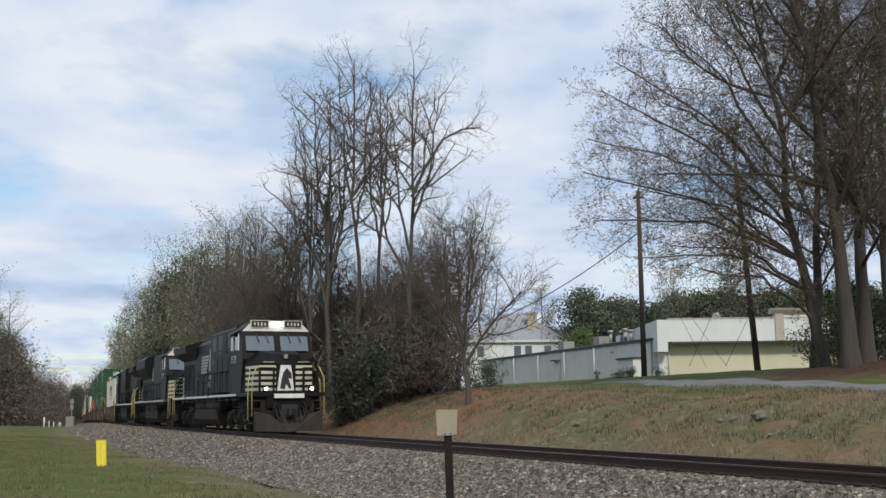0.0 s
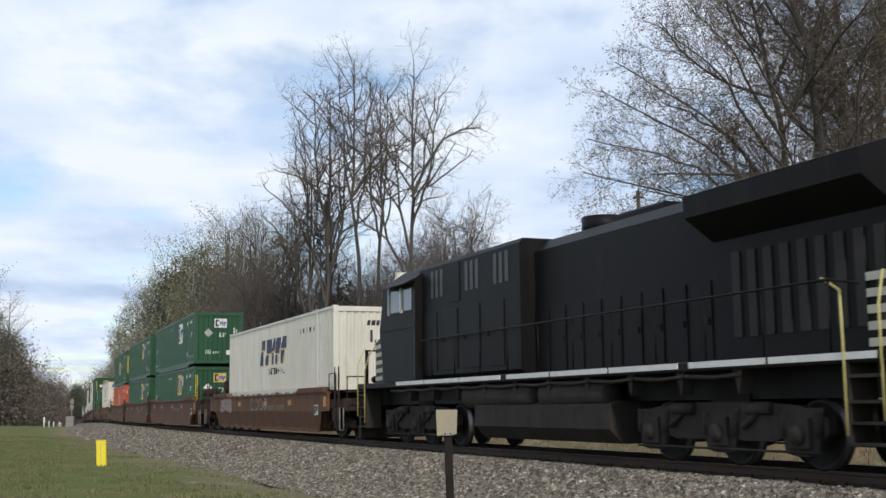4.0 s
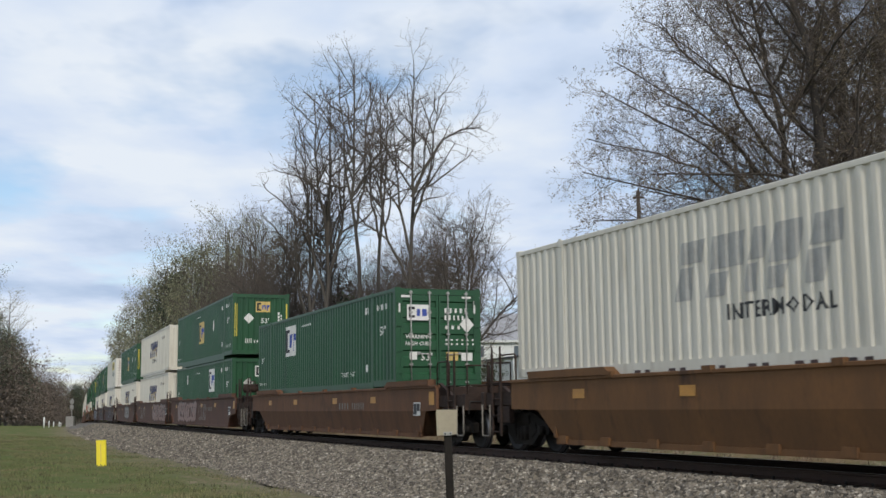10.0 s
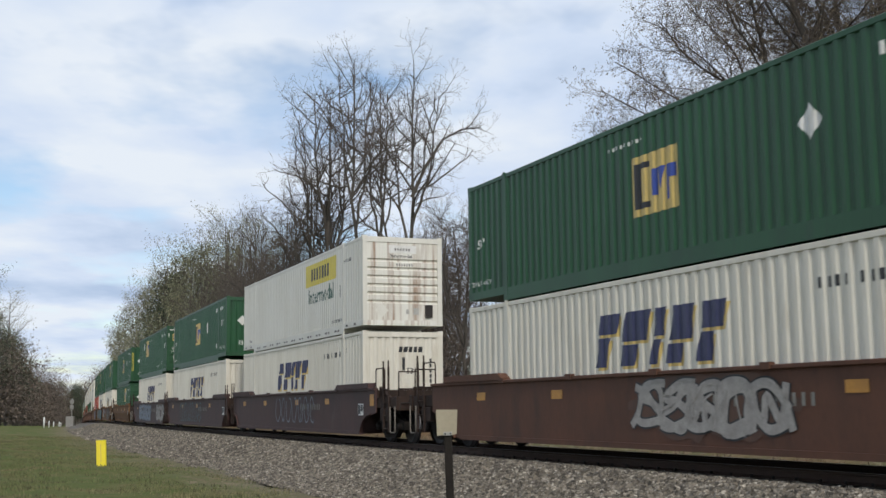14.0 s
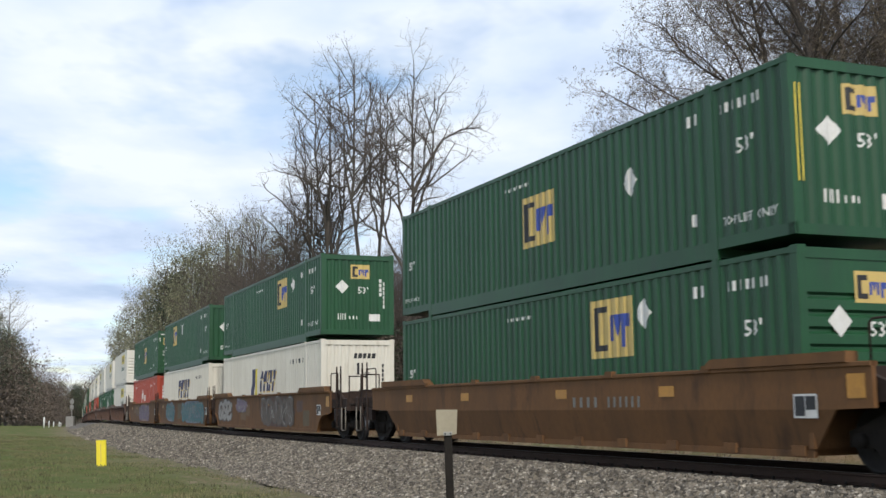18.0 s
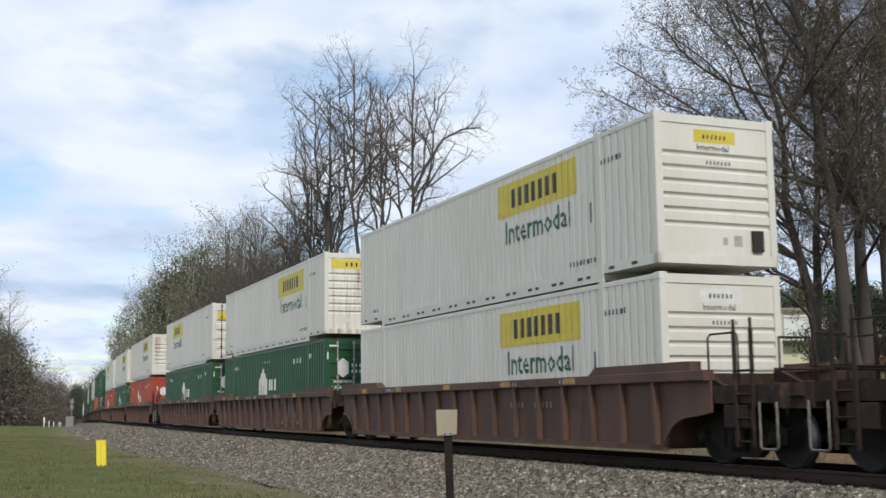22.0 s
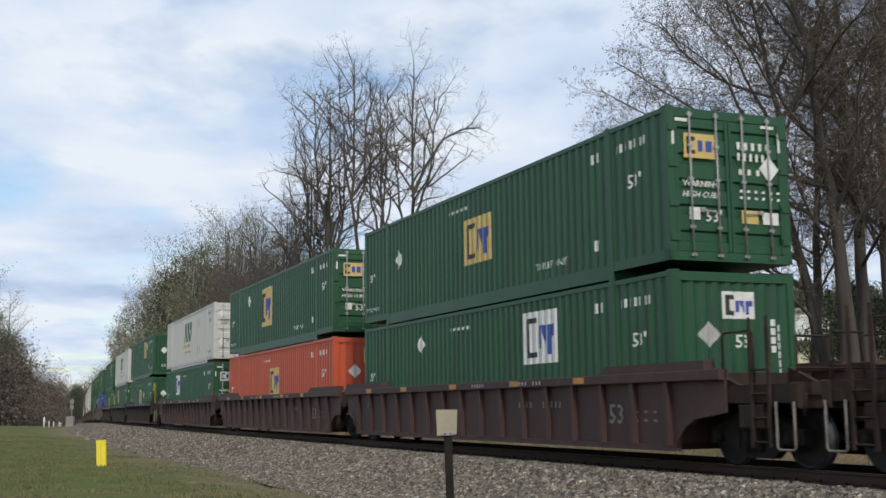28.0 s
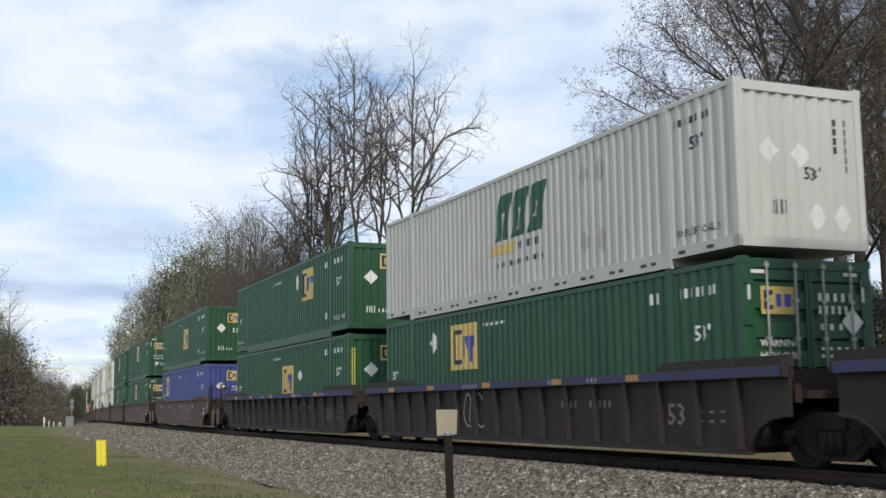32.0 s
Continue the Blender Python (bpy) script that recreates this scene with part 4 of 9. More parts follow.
        cm("wrd", "side", INK, "wordmark_bars", lambda F: (F.raised(), F.bars(x0 + 0.72, 2.04, 7, 0.25, 0.42, 0.28, 0.72)), "black wordmark bars")
        cm("int", "side", PINE if end == "slats" else INK, "lettering", lambda F: F.text("Intermodal", x0 + 0.35, 1.27, 0.72, 0, 1, 0.95), "dark word on the wall")
        cm("ser", "side", INK, "serial_mark", lambda F: (F.bars(4.9, 0.42, 8, 0.1, 0.12), F.bars(6.2, 2.25, 6, 0.1, 0.13), F.bars(-7.0, 0.42, 4, 0.1, 0.12), F.rect(5.75, 5.81, 1.2, 1.6)))
        if end == "slats":
            cm("epn", "end", LEMON if white_logo is False else PALE, "logo_panel", lambda F: F.rect(-1.05, 1.05, 2.34, 2.66) if big > 1 else F.rect(-0.45, 0.45, 2.38, 2.62), "yellow logo panel")
            cm("epw", "end", INK, "wordmark_bars", lambda F: (F.raised(), F.bars(-0.55, 2.42, 6, 0.13, 0.17, 0.35) if big > 1 else F.bars(-0.26, 2.45, 6, 0.07, 0.1, 0.3)))
            cm("ept", "end", INK, "end_lettering", lambda F: (F.text("Intermodal", -0.4, 2.24, 0.16), F.bars(-0.2, 1.98, 7, 0.06, 0.09)) if big <= 1 else (F.bars(-0.1, 2.0, 6, 0.06, 0.1), F.text("53", 0.0, 1.7, 0.12)))
            cm("epd", "end", CREAM, "placard_holder", lambda F: F.poly([(-0.9, 0.62), (-0.68, 0.4), (-0.46, 0.62), (-0.68, 0.84)]))
            cm("epb", "end", FADED, "document_box", lambda F: (F.rect(0.34, 0.52, 0.5, 0.7), F.rect(0.1, 0.2, 0.52, 0.66)))
            part("vent_box", MB().box(CL / 2 - 0.02, CL / 2 + 0.05, 0.72, 0.95, 0.42, 0.8), STEEL, c)
        else:
            cm("epn", "end", LEMON, "logo_panel", lambda F: F.rect(-1.05, 1.05, 2.08, 2.46), "yellow logo panel")
            cm("epw", "end", INK, "wordmark_bars", lambda F: (F.raised(), F.bars(-0.55, 2.18, 6, 0.13, 0.2, 0.35)))
            cm("epo", "end", GOLD, "sticker", lambda F: F.rect(0.68, 0.92, 0.85, 1.25), "orange warning sticker")
    elif make == "abf":
        x0 = logo_x
        cm("abf", "side", PINE, "wordmark_blocks", lambda F: [F.rect(x0 + i * 0.82, x0 + i * 0.82 + 0.62, 1.39, 2.42, 0.3) for i in range(3)], "slanted dark green wordmark blocks")
        cm("abn", "side", GREY_WHITE, "wordmark_inset", lambda F: (F.raised(), [F.rect(x0 + i * 0.82 + 0.30, x0 + i * 0.82 + 0.42, 1.39 + 0.16 * i, 2.0, 0.14) for i in range(3)]))
        cm("abg", "side", GOLD, "logo_bar", lambda F: F.rect(x0 - 0.3, x0 + 1.05, 1.08, 1.3, 0.06), "gold bar")
        cm("abt", "side", INK, "lettering_bars", lambda F: (F.bars(x0 + 1.15, 1.1, 7, 0.12, 0.2), F.bars(x0 + 0.15, 0.78, 14, 0.12, 0.14)))
        cm("53s", "side", INK, "length_mark", lambda F: (F.text("53'", 6.8, 1.95, 0.32), F.text("TOP LIFT ONLY", 6.3, 0.5, 0.18), F.bars(6.35, 2.4, 7, 0.12, 0.16)))
        cm("abd", "side", FADED, "placard", lambda F: [F.poly([(a - 0.18, z), (a, z - 0.24), (a + 0.18, z), (a, z + 0.24)]) for a in (3.2, 3.85) for z in (0.85, 2.2)])
        cm("ede", "end", INK, "end_lettering", lambda F: (F.text("53'", 0.1, 1.45, 0.3), F.text("WARNING", -0.95, 1.98, 0.14), F.text("HIGH CUBE", -0.95, 1.82, 0.14), F.bars(0.3, 2.2, 4, 0.12, 0.18), F.bars(0.3, 1.98, 6, 0.1, 0.16)) if end == "door" else (F.text("53'", 0.05, 1.3, 0.3), F.column(0.72, 2.4, 4, 0.07, 0.12), F.column(0.92, 2.4, 6, 0.07, 0.12), F.bars(-0.6, 0.7, 4, 0.06, 0.3)))
        cm("edp", "end", PALE, "placard", lambda F: [F.poly([(a - 0.2, z), (a, z - 0.22), (a + 0.2, z), (a, z + 0.22)]) for a, z in ((-0.62, 1.75), (0.0, 1.7), (0.3, 0.7), (0.82, 0.7))] if end != "door" else [F.poly([(a - 0.18, z), (a, z - 0.2), (a + 0.18, z), (a, z + 0.2)]) for a in (-0.9, -0.42) for z in (1.0, 2.35)])
        if end == "door":
            cm("edo", "end", GOLD, "sticker", lambda F: F.rect(0.3, 0.62, 0.95, 1.2), "orange warning sticker")
    if make in ("swift", "hunt", "abf"):
        def slots():
            F = Flat("side", -HW)
            for i in range(11):
                x = -5.6 + i * 1.08
                F.rect(x, x + 0.20, 0.11, 0.17).rect(x + 0.34, x + 0.50, 0.11, 0.17)
            for x in (-7.7, -6.8, 6.4, 7.2):
                F.rect(x, x + 0.2, 0.21, 0.27)
            return F.mb.mesh("rail_slots")
        part("rail_slots", shared("rail_slots", slots), SLOT, c, "dark slots and worn tape along the bottom rail")
    return tagged(c, label, "container", "containers on the train")
# ---------------------------------------------------------------- running gear
END_GRIME = material("grimy_brown_steel", (0.046, 0.028, 0.021), (0.024, 0.017, 0.014), 0.8, 0, 3, 25, 0.9, 0.3, third=(0.075, 0.048, 0.036), spec=0.2)
WHEEL_R = 0.47


def wheelset_mesh(r):
    mb = MB()
    prof = [(0.66, r + 0.028), (0.70, r + 0.026), (0.705, r), (0.80, r - 0.006), (0.805, r - 0.06), (0.77, r - 0.075), (0.755, 0.13), (0.80, 0.11), (0.80, 0.085), (0.0, 0.085)]
    n = 24
    bright = []
    for sy in (-1, 1):
        v = []
        for y, rr in [(0.655, 0.09), (0.66, r - 0.06)] + prof:
            for k in range(n):
                a = 2 * math.pi * k / n
                v.append((rr * math.cos(a), sy * y, rr * math.sin(a)))
        m = len(v) // n
        first = len(mb.f)
        mb.add(v, [tuple((i * n + k, i * n + (k + 1) % n, (i + 1) * n + (k + 1) % n, (i + 1) * n + k)[::sy]) for i in range(m - 1) for k in range(n)], True)
        bright += list(range(first + 4 * n, first + 5 * n)) + list(range(first + 2 * n, first + 3 * n))
        for k in range(8):
            a = math.pi * k / 4
            mb.box(0.2 * math.cos(a) - 0.02, 0.2 * math.cos(a) + 0.02, *sorted((sy * 0.75, sy * 0.775)), 0.2 * math.sin(a) - 0.02, 0.2 * math.sin(a) + 0.02)
    me = mb.mesh("wheelset")
    me.materials.append(WHEEL)
    me.materials.append(RAIL_TOP)
    for i in bright:
        me.polygons[i].material_index = 1
    return me


WHEELSET = wheelset_mesh(WHEEL_R)
BIG_WHEELSET = wheelset_mesh(0.53)
WHEELSETS = []


def freight_truck_meshes():
    frame_mb = MB()
    for sy in (-1,):
        y0, y1 = sorted((sy * 0.93, sy * 1.08))
        sec = [(-1.14, 0.60), (-1.14, 0.38), (-0.70, 0.38), (-0.42, 0.16), (0.42, 0.16), (0.70, 0.38), (1.14, 0.38), (1.14, 0.60), (0.85, 0.68), (0.45, 0.84), (-0.45, 0.84), (-0.85, 0.68)]
        frame_mb.prism_y(sec, y0, y1)
        # bearing adapters and spring nest
        for x in (-0.89, 0.89):
            frame_mb.tube([(x, sy * 1.06, 0.47), (x, sy * 1.17, 0.47)], 0.11, 10)
        for x in (-0.16, 0.0, 0.16):
            frame_mb.tube([(x, sy * 1.09, 0.26), (x, sy * 1.09, 0.56)], 0.07, 8)
        frame_mb.box(-0.3, 0.3, *sorted((sy * 1.08, sy * 1.12)), 0.60, 0.78)
        frame_mb.prism_y([(-0.62, 0.46), (-0.36, 0.30), (-0.36, 0.62), (-0.56, 0.62)], *sorted((sy * 1.08, sy * 1.10)))
        frame_mb.prism_y([(0.62, 0.46), (0.36, 0.30), (0.36, 0.62), (0.56, 0.62)], *sorted((sy * 1.08, sy * 1.10)))
    bol = MB().box(-0.28, 0.28, -0.98, 0.98, 0.52, 0.82, 0.03)
    return frame_mb.mesh("side_frame"), bol.mesh("bolster")


TRUCK_FRAME, TRUCK_BOLSTER = freight_truck_meshes()


def freight_truck(owner, x):
    t = part("truck", TRUCK_BOLSTER, GRIME, owner, "black two-axle freight truck")
    t.matrix_basis = pose(x, 0, 0)
    for turn in (0, 180):
        o = part("side_frame", TRUCK_FRAME, GRIME, t)
        o.matrix_basis = pose(0, 0, 0, 0, 0, turn)
    for dx in (-0.89, 0.89):
        w = part("wheelset", WHEELSET, WHEEL, t)
        w.matrix_basis = pose(dx, 0, WHEEL_R)
        WHEELSETS.append(w)
    return t


# ---------------------------------------------------------------- well cars
def well_side(kind, front, rear, far_front=False):
    """One side wall of a well unit as seen from the camera: outline (x, z) with a thickness."""
    top = 1.56 if kind == "smooth" else 1.54
    f_end = (10.1 if far_front else 9.62) if front else 9.25
    r_end = -10.1 if rear else -9.25
    mb = MB()
    arch = [(8.28, 0.25), (8.42, 0.46), (8.62, 0.64), (8.90, 0.76), (9.25, 0.80)]
    arch_r = [(-x - (0.4 if rear else 0), z) for x, z in arch[::-1]]
    arch_f = [(x + (0.4 if far_front else 0), z) for x, z in arch]
    skirt = arch_r + arch_f + [(f_end, 0.86), (f_end, top), (r_end, top), (r_end, 0.86)]
    if kind == "bent":
        mb.prism_y([(-8.9, 0.9), (8.9, 0.9), (f_end, 0.92), (f_end, top), (r_end, top), (r_end, 0.92)], -1.47, -1.40)
        v = [(-8.9, -1.47, 0.9), (8.9, -1.47, 0.9), (8.3, -1.34, 0.3), (-8.3, -1.34, 0.3)]
        mb.add(v + [(x, y2 + 0.04, z) for x, y2, z in v], [(0, 3, 2, 1), (4, 5, 6, 7), (0, 1, 5, 4), (2, 3, 7, 6), (1, 2, 6, 5), (3, 0, 4, 7)])
    else:
        mb.prism_y(skirt, -1.44, -1.40)
        # flange round the wheel arch
        for line in (arch_r, arch_f):
            for p, q in zip(line[:-1], line[1:]):
                mb.prism_y([p, q, (q[0], q[1] + 0.035), (p[0], p[1] + 0.035)], -1.50, -1.44)
    mb.box(-8.3, 8.3, -1.50 if kind != "bent" else -1.37, -1.38 if kind != "bent" else -1.30, 0.22, 0.32)
    mb.box(r_end, f_end, -1.50 if kind != "ribbed" else -1.56, -1.36, top - (0.07 if kind != "ribbed" else 0.17), top, 0.012)
    for sx in (-1, 1):
        a, b = sorted((sx * 5.9, sx * 9.2))
        c, d = sorted((sx * 6.15, sx * 9.2))
        mb.prism_y([(a, top), (b, top), (d, top + 0.15), (c, top + 0.15)], -1.53, -1.30)
    return mb.mesh("side_sill")


def well_rib():
    return MB().box(-0.05, 0.05, -1.545, -1.435, 0.31, 1.475).mesh("side_rib")


def well_floor():
    mb = MB()
    for x in np.arange(-8.0, 8.01, 1.6):
        mb.box(x - 0.15, x + 0.15, -1.4, 1.4, 0.24, 0.39)
    mb.box(-8.2, 8.2, -0.12, 0.12, 0.25, 0.36)
    for sx in (-1, 1):
        mb.box(*sorted((sx * 8.25, sx * 8.35)), -1.40, 1.40, 0.35, 1.35)
    return mb.mesh("well_floor")


def end_deck(length):
    """Platform over the truck at a coupling end."""
    return MB().box(8.4, length - 0.06, -1.24, 1.24, 1.06, 1.18).box(8.45, length + 0.3, -0.35, 0.35, 0.72, 1.08).mesh("end_platform")


def end_pieces(length):
    """Name, mesh and flips of the frame round the platform."""
    x1 = length
    out = [("side_member", MB().box(9.3, x1 - 0.17, -1.38, -1.26, 1.0, 1.28), (1, -1)), ("well_bulkhead", MB().box(8.36, 8.39, -1.32, 1.32, 1.0, 1.52), (1,))]
    if x1 > 10:
        out += [("gusset", MB().prism_y([(8.4, 1.19), (9.5, 1.19), (8.4, 1.62)], -0.9, -0.8), (1, -1)), ("end_sill", MB().box(x1 - 0.16, x1, -1.42, 1.42, 0.92, 1.30, 0.02), (1,)),
                ("equipment_box", MB().box(9.9, 10.5, -1.40, -1.28, 0.62, 0.98, 0.02), (1, -1))]
    return [(n, m.mesh(n), f) for n, m, f in out]


def ladder(h):
    mb = MB()
    for dx in (0.0, 0.42):
        mb.box(dx - 0.032, dx + 0.032, -0.02, 0.02, 0.34, h - 0.12)
        mb.box(dx - 0.02, dx + 0.02, -0.015, 0.015, h - 0.16, h + 0.05)
    for i in range(4):
        mb.tube([(0, 0, 0.42 + i * 0.36), (0.42, 0, 0.42 + i * 0.36)], 0.016, 4)
    return mb.mesh("ladder")


def end_rail():
    """Cross handrail with its posts at the end of the platform."""
    mb = MB()
    for y in (-1.30, -0.72, 0.72, 1.30):
        mb.tube([(11.18, y, 1.2), (11.18, y, 1.98)], 0.02, 5)
    for y0, y1 in ((-1.30, -0.72), (0.72, 1.30)):
        mb.tube([(11.18, y0, 1.97), (11.18, y1, 1.97)], 0.02, 5)
    mb.tube([(11.22, -1.34, 1.50), (11.22, 1.34, 1.50)], 0.022, 5)
    for y in (-1.40, 1.40):
        mb.tube([(9.55, y, 1.3), (9.55, y, 2.05), (9.62, y, 2.1), (10.25, y, 2.1), (10.32, y, 2.05), (10.32, y, 1.3)], 0.018, 5)
    return mb.mesh("end_handrail")


def stirrup():
    """Bent bar step hanging under the corner of the car."""
    mb = MB()
    for y in (-1.43,):
        mb.tube([(10.82, y, 1.02), (10.82, y, 0.36), (10.86, y, 0.32), (11.18, y, 0.32), (11.22, y, 0.36), (11.22, y, 1.02)], 0.02, 5)
    return mb.mesh("stirrup_step")


def uncoupling_lever():
    mb = MB()
    mb.tube([(11.34, -1.35, 0.82), (11.34, -1.30, 1.12), (11.36, -0.5, 1.12), (11.45, -0.12, 1.05)], 0.014, 5)
    return mb.mesh("uncoupling_lever")


def brake_gear():
    mb = MB()
    ring = [(0.16, 0.1 + 0.27 * math.cos(a * math.pi / 9), 2.25 + 0.27 * math.sin(a * math.pi / 9)) for a in range(19)]
    mb.tube(ring, 0.018, 5, False)
    for a in range(3):
        c, d = 0.26 * math.cos(a * 2.1), 0.26 * math.sin(a * 2.1)
        mb.tube([(0.12, 0.1, 2.25), (0.16, 0.1 + c, 2.25 + d)], 0.014, 4)
    return mb.mesh("brake_wheel")


def brake_stand():
    mb = MB()
    mb.box(-0.10, 0.02, -0.06, 0.26, 1.18, 2.05).box(-0.14, 0.10, -0.12, 0.32, 1.98, 2.46, 0.05)
    mb.tube([(0.0, 0.1, 2.25), (0.14, 0.1, 2.25)], 0.05, 8)
    mb.prism_y([(-0.6, 1.2), (-0.1, 1.2), (-0.1, 1.9)], 0.0, 0.06)
    mb.box(-0.75, -0.3, -0.55, -0.15, 1.35, 1.75, 0.04).tube([(-0.5, -0.35, 1.7), (-0.5, -0.35, 1.95), (-0.15, -0.05, 2.05)], 0.03, 5)
    return mb.mesh("brake_stand")


def air_tank():
    mb = MB()
    mb.tube([(9.15, -1.02, 1.92), (9.15, -0.98, 1.92), (9.15, -0.22, 1.92), (9.15, -0.18, 1.92)], [0.10, 0.19, 0.19, 0.10], 14)
    for y in (-0.85, -0.40):
        mb.box(9.05, 9.25, y, y + 0.06, 1.18, 1.78)
    mb.tube([(9.15, -0.2, 1.92), (9.4, 0.0, 1.8), (9.9, 0.1, 1.5)], 0.022, 5)
    return mb.mesh("air_reservoir")


def coupler(x):
    mb = MB()
    mb.box(x - 0.5, x + 0.25, -0.09, 0.09, 0.80, 0.98).prism_z([(x + 0.2, -0.18), (x + 0.5, -0.16), (x + 0.5, -0.06), (x + 0.36, 0.02), (x + 0.5, 0.12), (x + 0.42, 0.2), (x + 0.2, 0.14)], 0.76, 1.02)
    return mb.mesh("coupler")


def well_car(kind, paint, front, rear, label, marks_on=""):
    """One unit of a well car. front, rear: True where the set ends there in a coupler and a truck of its own."""
    w = new("well_car")
    f_len, r_len = (11.3 if front else 9.4), (11.3 if rear else 9.4)
    side = shared(("side", kind, front, rear), lambda: well_side(kind, front, rear))
    part("side_sill", side, None, w)
    o = part("side_sill", shared(("sideR", kind, front, rear), lambda: well_side(kind, rear, front, rear)), None, w)
    o.matrix_basis = pose(0, 0, 0, 0, 0, 180)
    part("well_floor", shared("floor", well_floor), None, w)
    if kind == "ribbed":
        rib = shared("rib", well_rib)
        for i in range(16):
            o = part("side_rib", rib, None, w)
            o.matrix_basis = pose(-8.1 + i * 1.08, 0, 0)
            o = part("side_rib", rib, None, w)
            o.matrix_basis = pose(-8.1 + i * 1.08, 0, 0, 0, 0, 180)
    else:
        for x in (-6.0, -3.0, 0.0, 3.0, 6.0):
            o = part("side_bracket", shared("knee", lambda: MB().box(-0.12, 0.12, -1.52, -1.42, 1.49, 1.60).mesh("side_bracket")), None, w)
            o.matrix_basis = pose(x, 0, 0)
    for sgn, long_end in ((1, front), (-1, rear)):
        turn = pose(0.0 if sgn > 0 else (-0.45 if rear else 0.0), 0, 0, 0, 0, 0 if sgn > 0 else 180)
        ln = 11.3 if long_end else 9.45
        o = part("end_platform", shared(("deck", ln), lambda ln=ln: end_deck(ln)), END_GRIME, w)
        o.matrix_basis = turn
        for nm, me, flips in shared(("frame", ln), lambda ln=ln: end_pieces(ln)):
            for flip in flips:
                o = part(nm, me, END_GRIME, w)
                o.matrix_basis = turn @ Matrix.Diagonal((1, flip, 1, 1))
        if long_end:
            o = part("coupler", shared("coupler", lambda: coupler(11.2)), STEEL, w)
            o.matrix_basis = turn
            for y in (-1.42, 1.42):
                o = part("ladder", shared("ladder", lambda: ladder(2.25)), None, w)
                o.matrix_basis = pose(10.25 if sgn > 0 else -11.15, y, 0)
            for nm, fn, mat in (("end_handrail", end_rail, None), ("uncoupling_lever", uncoupling_lever, STEEL)):
                o = part(nm, shared(nm, fn), mat, w)
                o.matrix_basis = turn
            for flip in (1, -1):
                o = part("stirrup_step", shared("stirrup_step", stirrup), STIRRUP, w)
                o.matrix_basis = turn @ Matrix.Diagonal((1, flip, 1, 1))
            if sgn > 0 and kind == "smooth" and paint in (UMBER, BRICK):
                for nm, fn, x in (("brake_wheel", brake_gear, 10.45), ("brake_stand", brake_stand, 10.45), ("air_reservoir", air_tank, 0)):
                    o = part(nm, shared(nm, fn), None, w)
                    o.matrix_basis = pose(x, 0, 0)
        elif kind != "ribbed":
            o = part("ladder", shared("ladder2", lambda: ladder(2.05)), None, w)
            o.matrix_basis = pose(sgn * 9.3 - 0.2, -1.5, 0)
    for p in w.children:
        if p.name.split(".")[0] in ("brake_stand", "brake_wheel", "end_platform", "ladder", "end_handrail", "air_reservoir"):
            if not p.data.materials:
                p.data.materials.append(END_GRIME)
        elif p.material_slots and not p.material_slots[0].material or not p.data.materials:
            if not p.data.materials:
                p.data.materials.append(None)
            p.material_slots[0].link = "OBJECT"
            p.material_slots[0].material = paint
    if front:
        freight_truck(w, 9.85)
    freight_truck(w, -10.3 if rear else -9.8)
    # stencilled marks
    plate = -1.477 if kind == "bent" else -1.447
    F = Flat("side", plate)
    if kind == "ribbed":
        if paint is not RUSTY:
            F.text("53", 6.10, 0.66, 0.50, 0, 1, 1.1)
            F.bars(7.0, 0.7, 3, 0.22, 0.05).bars(7.0, 0.85, 3, 0.22, 0.05)
        F.bars(-7.4, 1.0, 3, 0.08, 0.2).bars(2.4, 0.95, 4, 0.13, 0.16).bars(3.5, 0.95, 5, 0.13, 0.16)
    else:
        F.bars(1.6, 0.95, 4, 0.2, 0.24).bars(2.9, 0.95, 6, 0.15, 0.24)
    part("stencil_mark", F.mb, STENCIL, w, "faded white stencilled marks")
    if kind == "smooth" and paint is TAN and marks_on:
        paint_patches(w, len(WHEELSETS), (OCHRE, OLIVE, RUSTY, TAN))
    if marks_on:
        graffiti(w, marks_on, -1.474 if kind == "bent" else -1.447)
    if paint is BLACKBLUE:
        D = Flat("side", -1.56)
        D.rect(-9.2, 9.2, 1.385, 1.53)
        part("colour_band", D.mb, BAND_BLUE, w, "dirty blue band along the side")
    if kind != "ribbed":
        D = Flat("side", plate)
        D.rect(8.05, 8.55, 0.78, 1.12)
        part("data_panel", D.mb, PALE, w, "white-framed data panel")
        D = Flat("side", plate, None, 0.008)
        D.rect(8.08, 8.29, 0.81, 1.09).rect(8.31, 8.52, 0.9, 1.09)
        part("data_field", D.mb, INK, w, "black data field")
    if kind == "ribbed":
        F = Flat("side", -1.565)
        for x in (-7.2, -4.4, -1.1, 2.2, 5.0):
            F.rect(x, x + 0.42, 1.40, 1.515)
        part("reflector", F.mb, TAPE, w, "orange-yellow reflective tape")
        F = Flat("side", -1.565)
        rng = random.Random(len(WHEELSETS))
        for k in range(4):
            F.bars(rng.uniform(-7, 6), 1.41, rng.randint(3, 7), 0.11, 0.1, 0.3)
        part("chalk_mark", F.mb, FADED, w, "small pale chalk marks")
    else:
        F = Flat("side", plate)
        for x in (-7.4, -3.8, 0.9, 4.6):
            F.rect(x, x + 0.45, 1.12, 1.30)
        part("reflector", F.mb, TAPE, w, "orange-yellow reflective tape")
        if front:
            part("reflector", Flat("side", plate).rect(9.15, 9.5, 1.05, 1.38).mb, TAPE, w, "orange-yellow reflective tape")
    return tagged(w, label, "railcar", "well cars of the train")


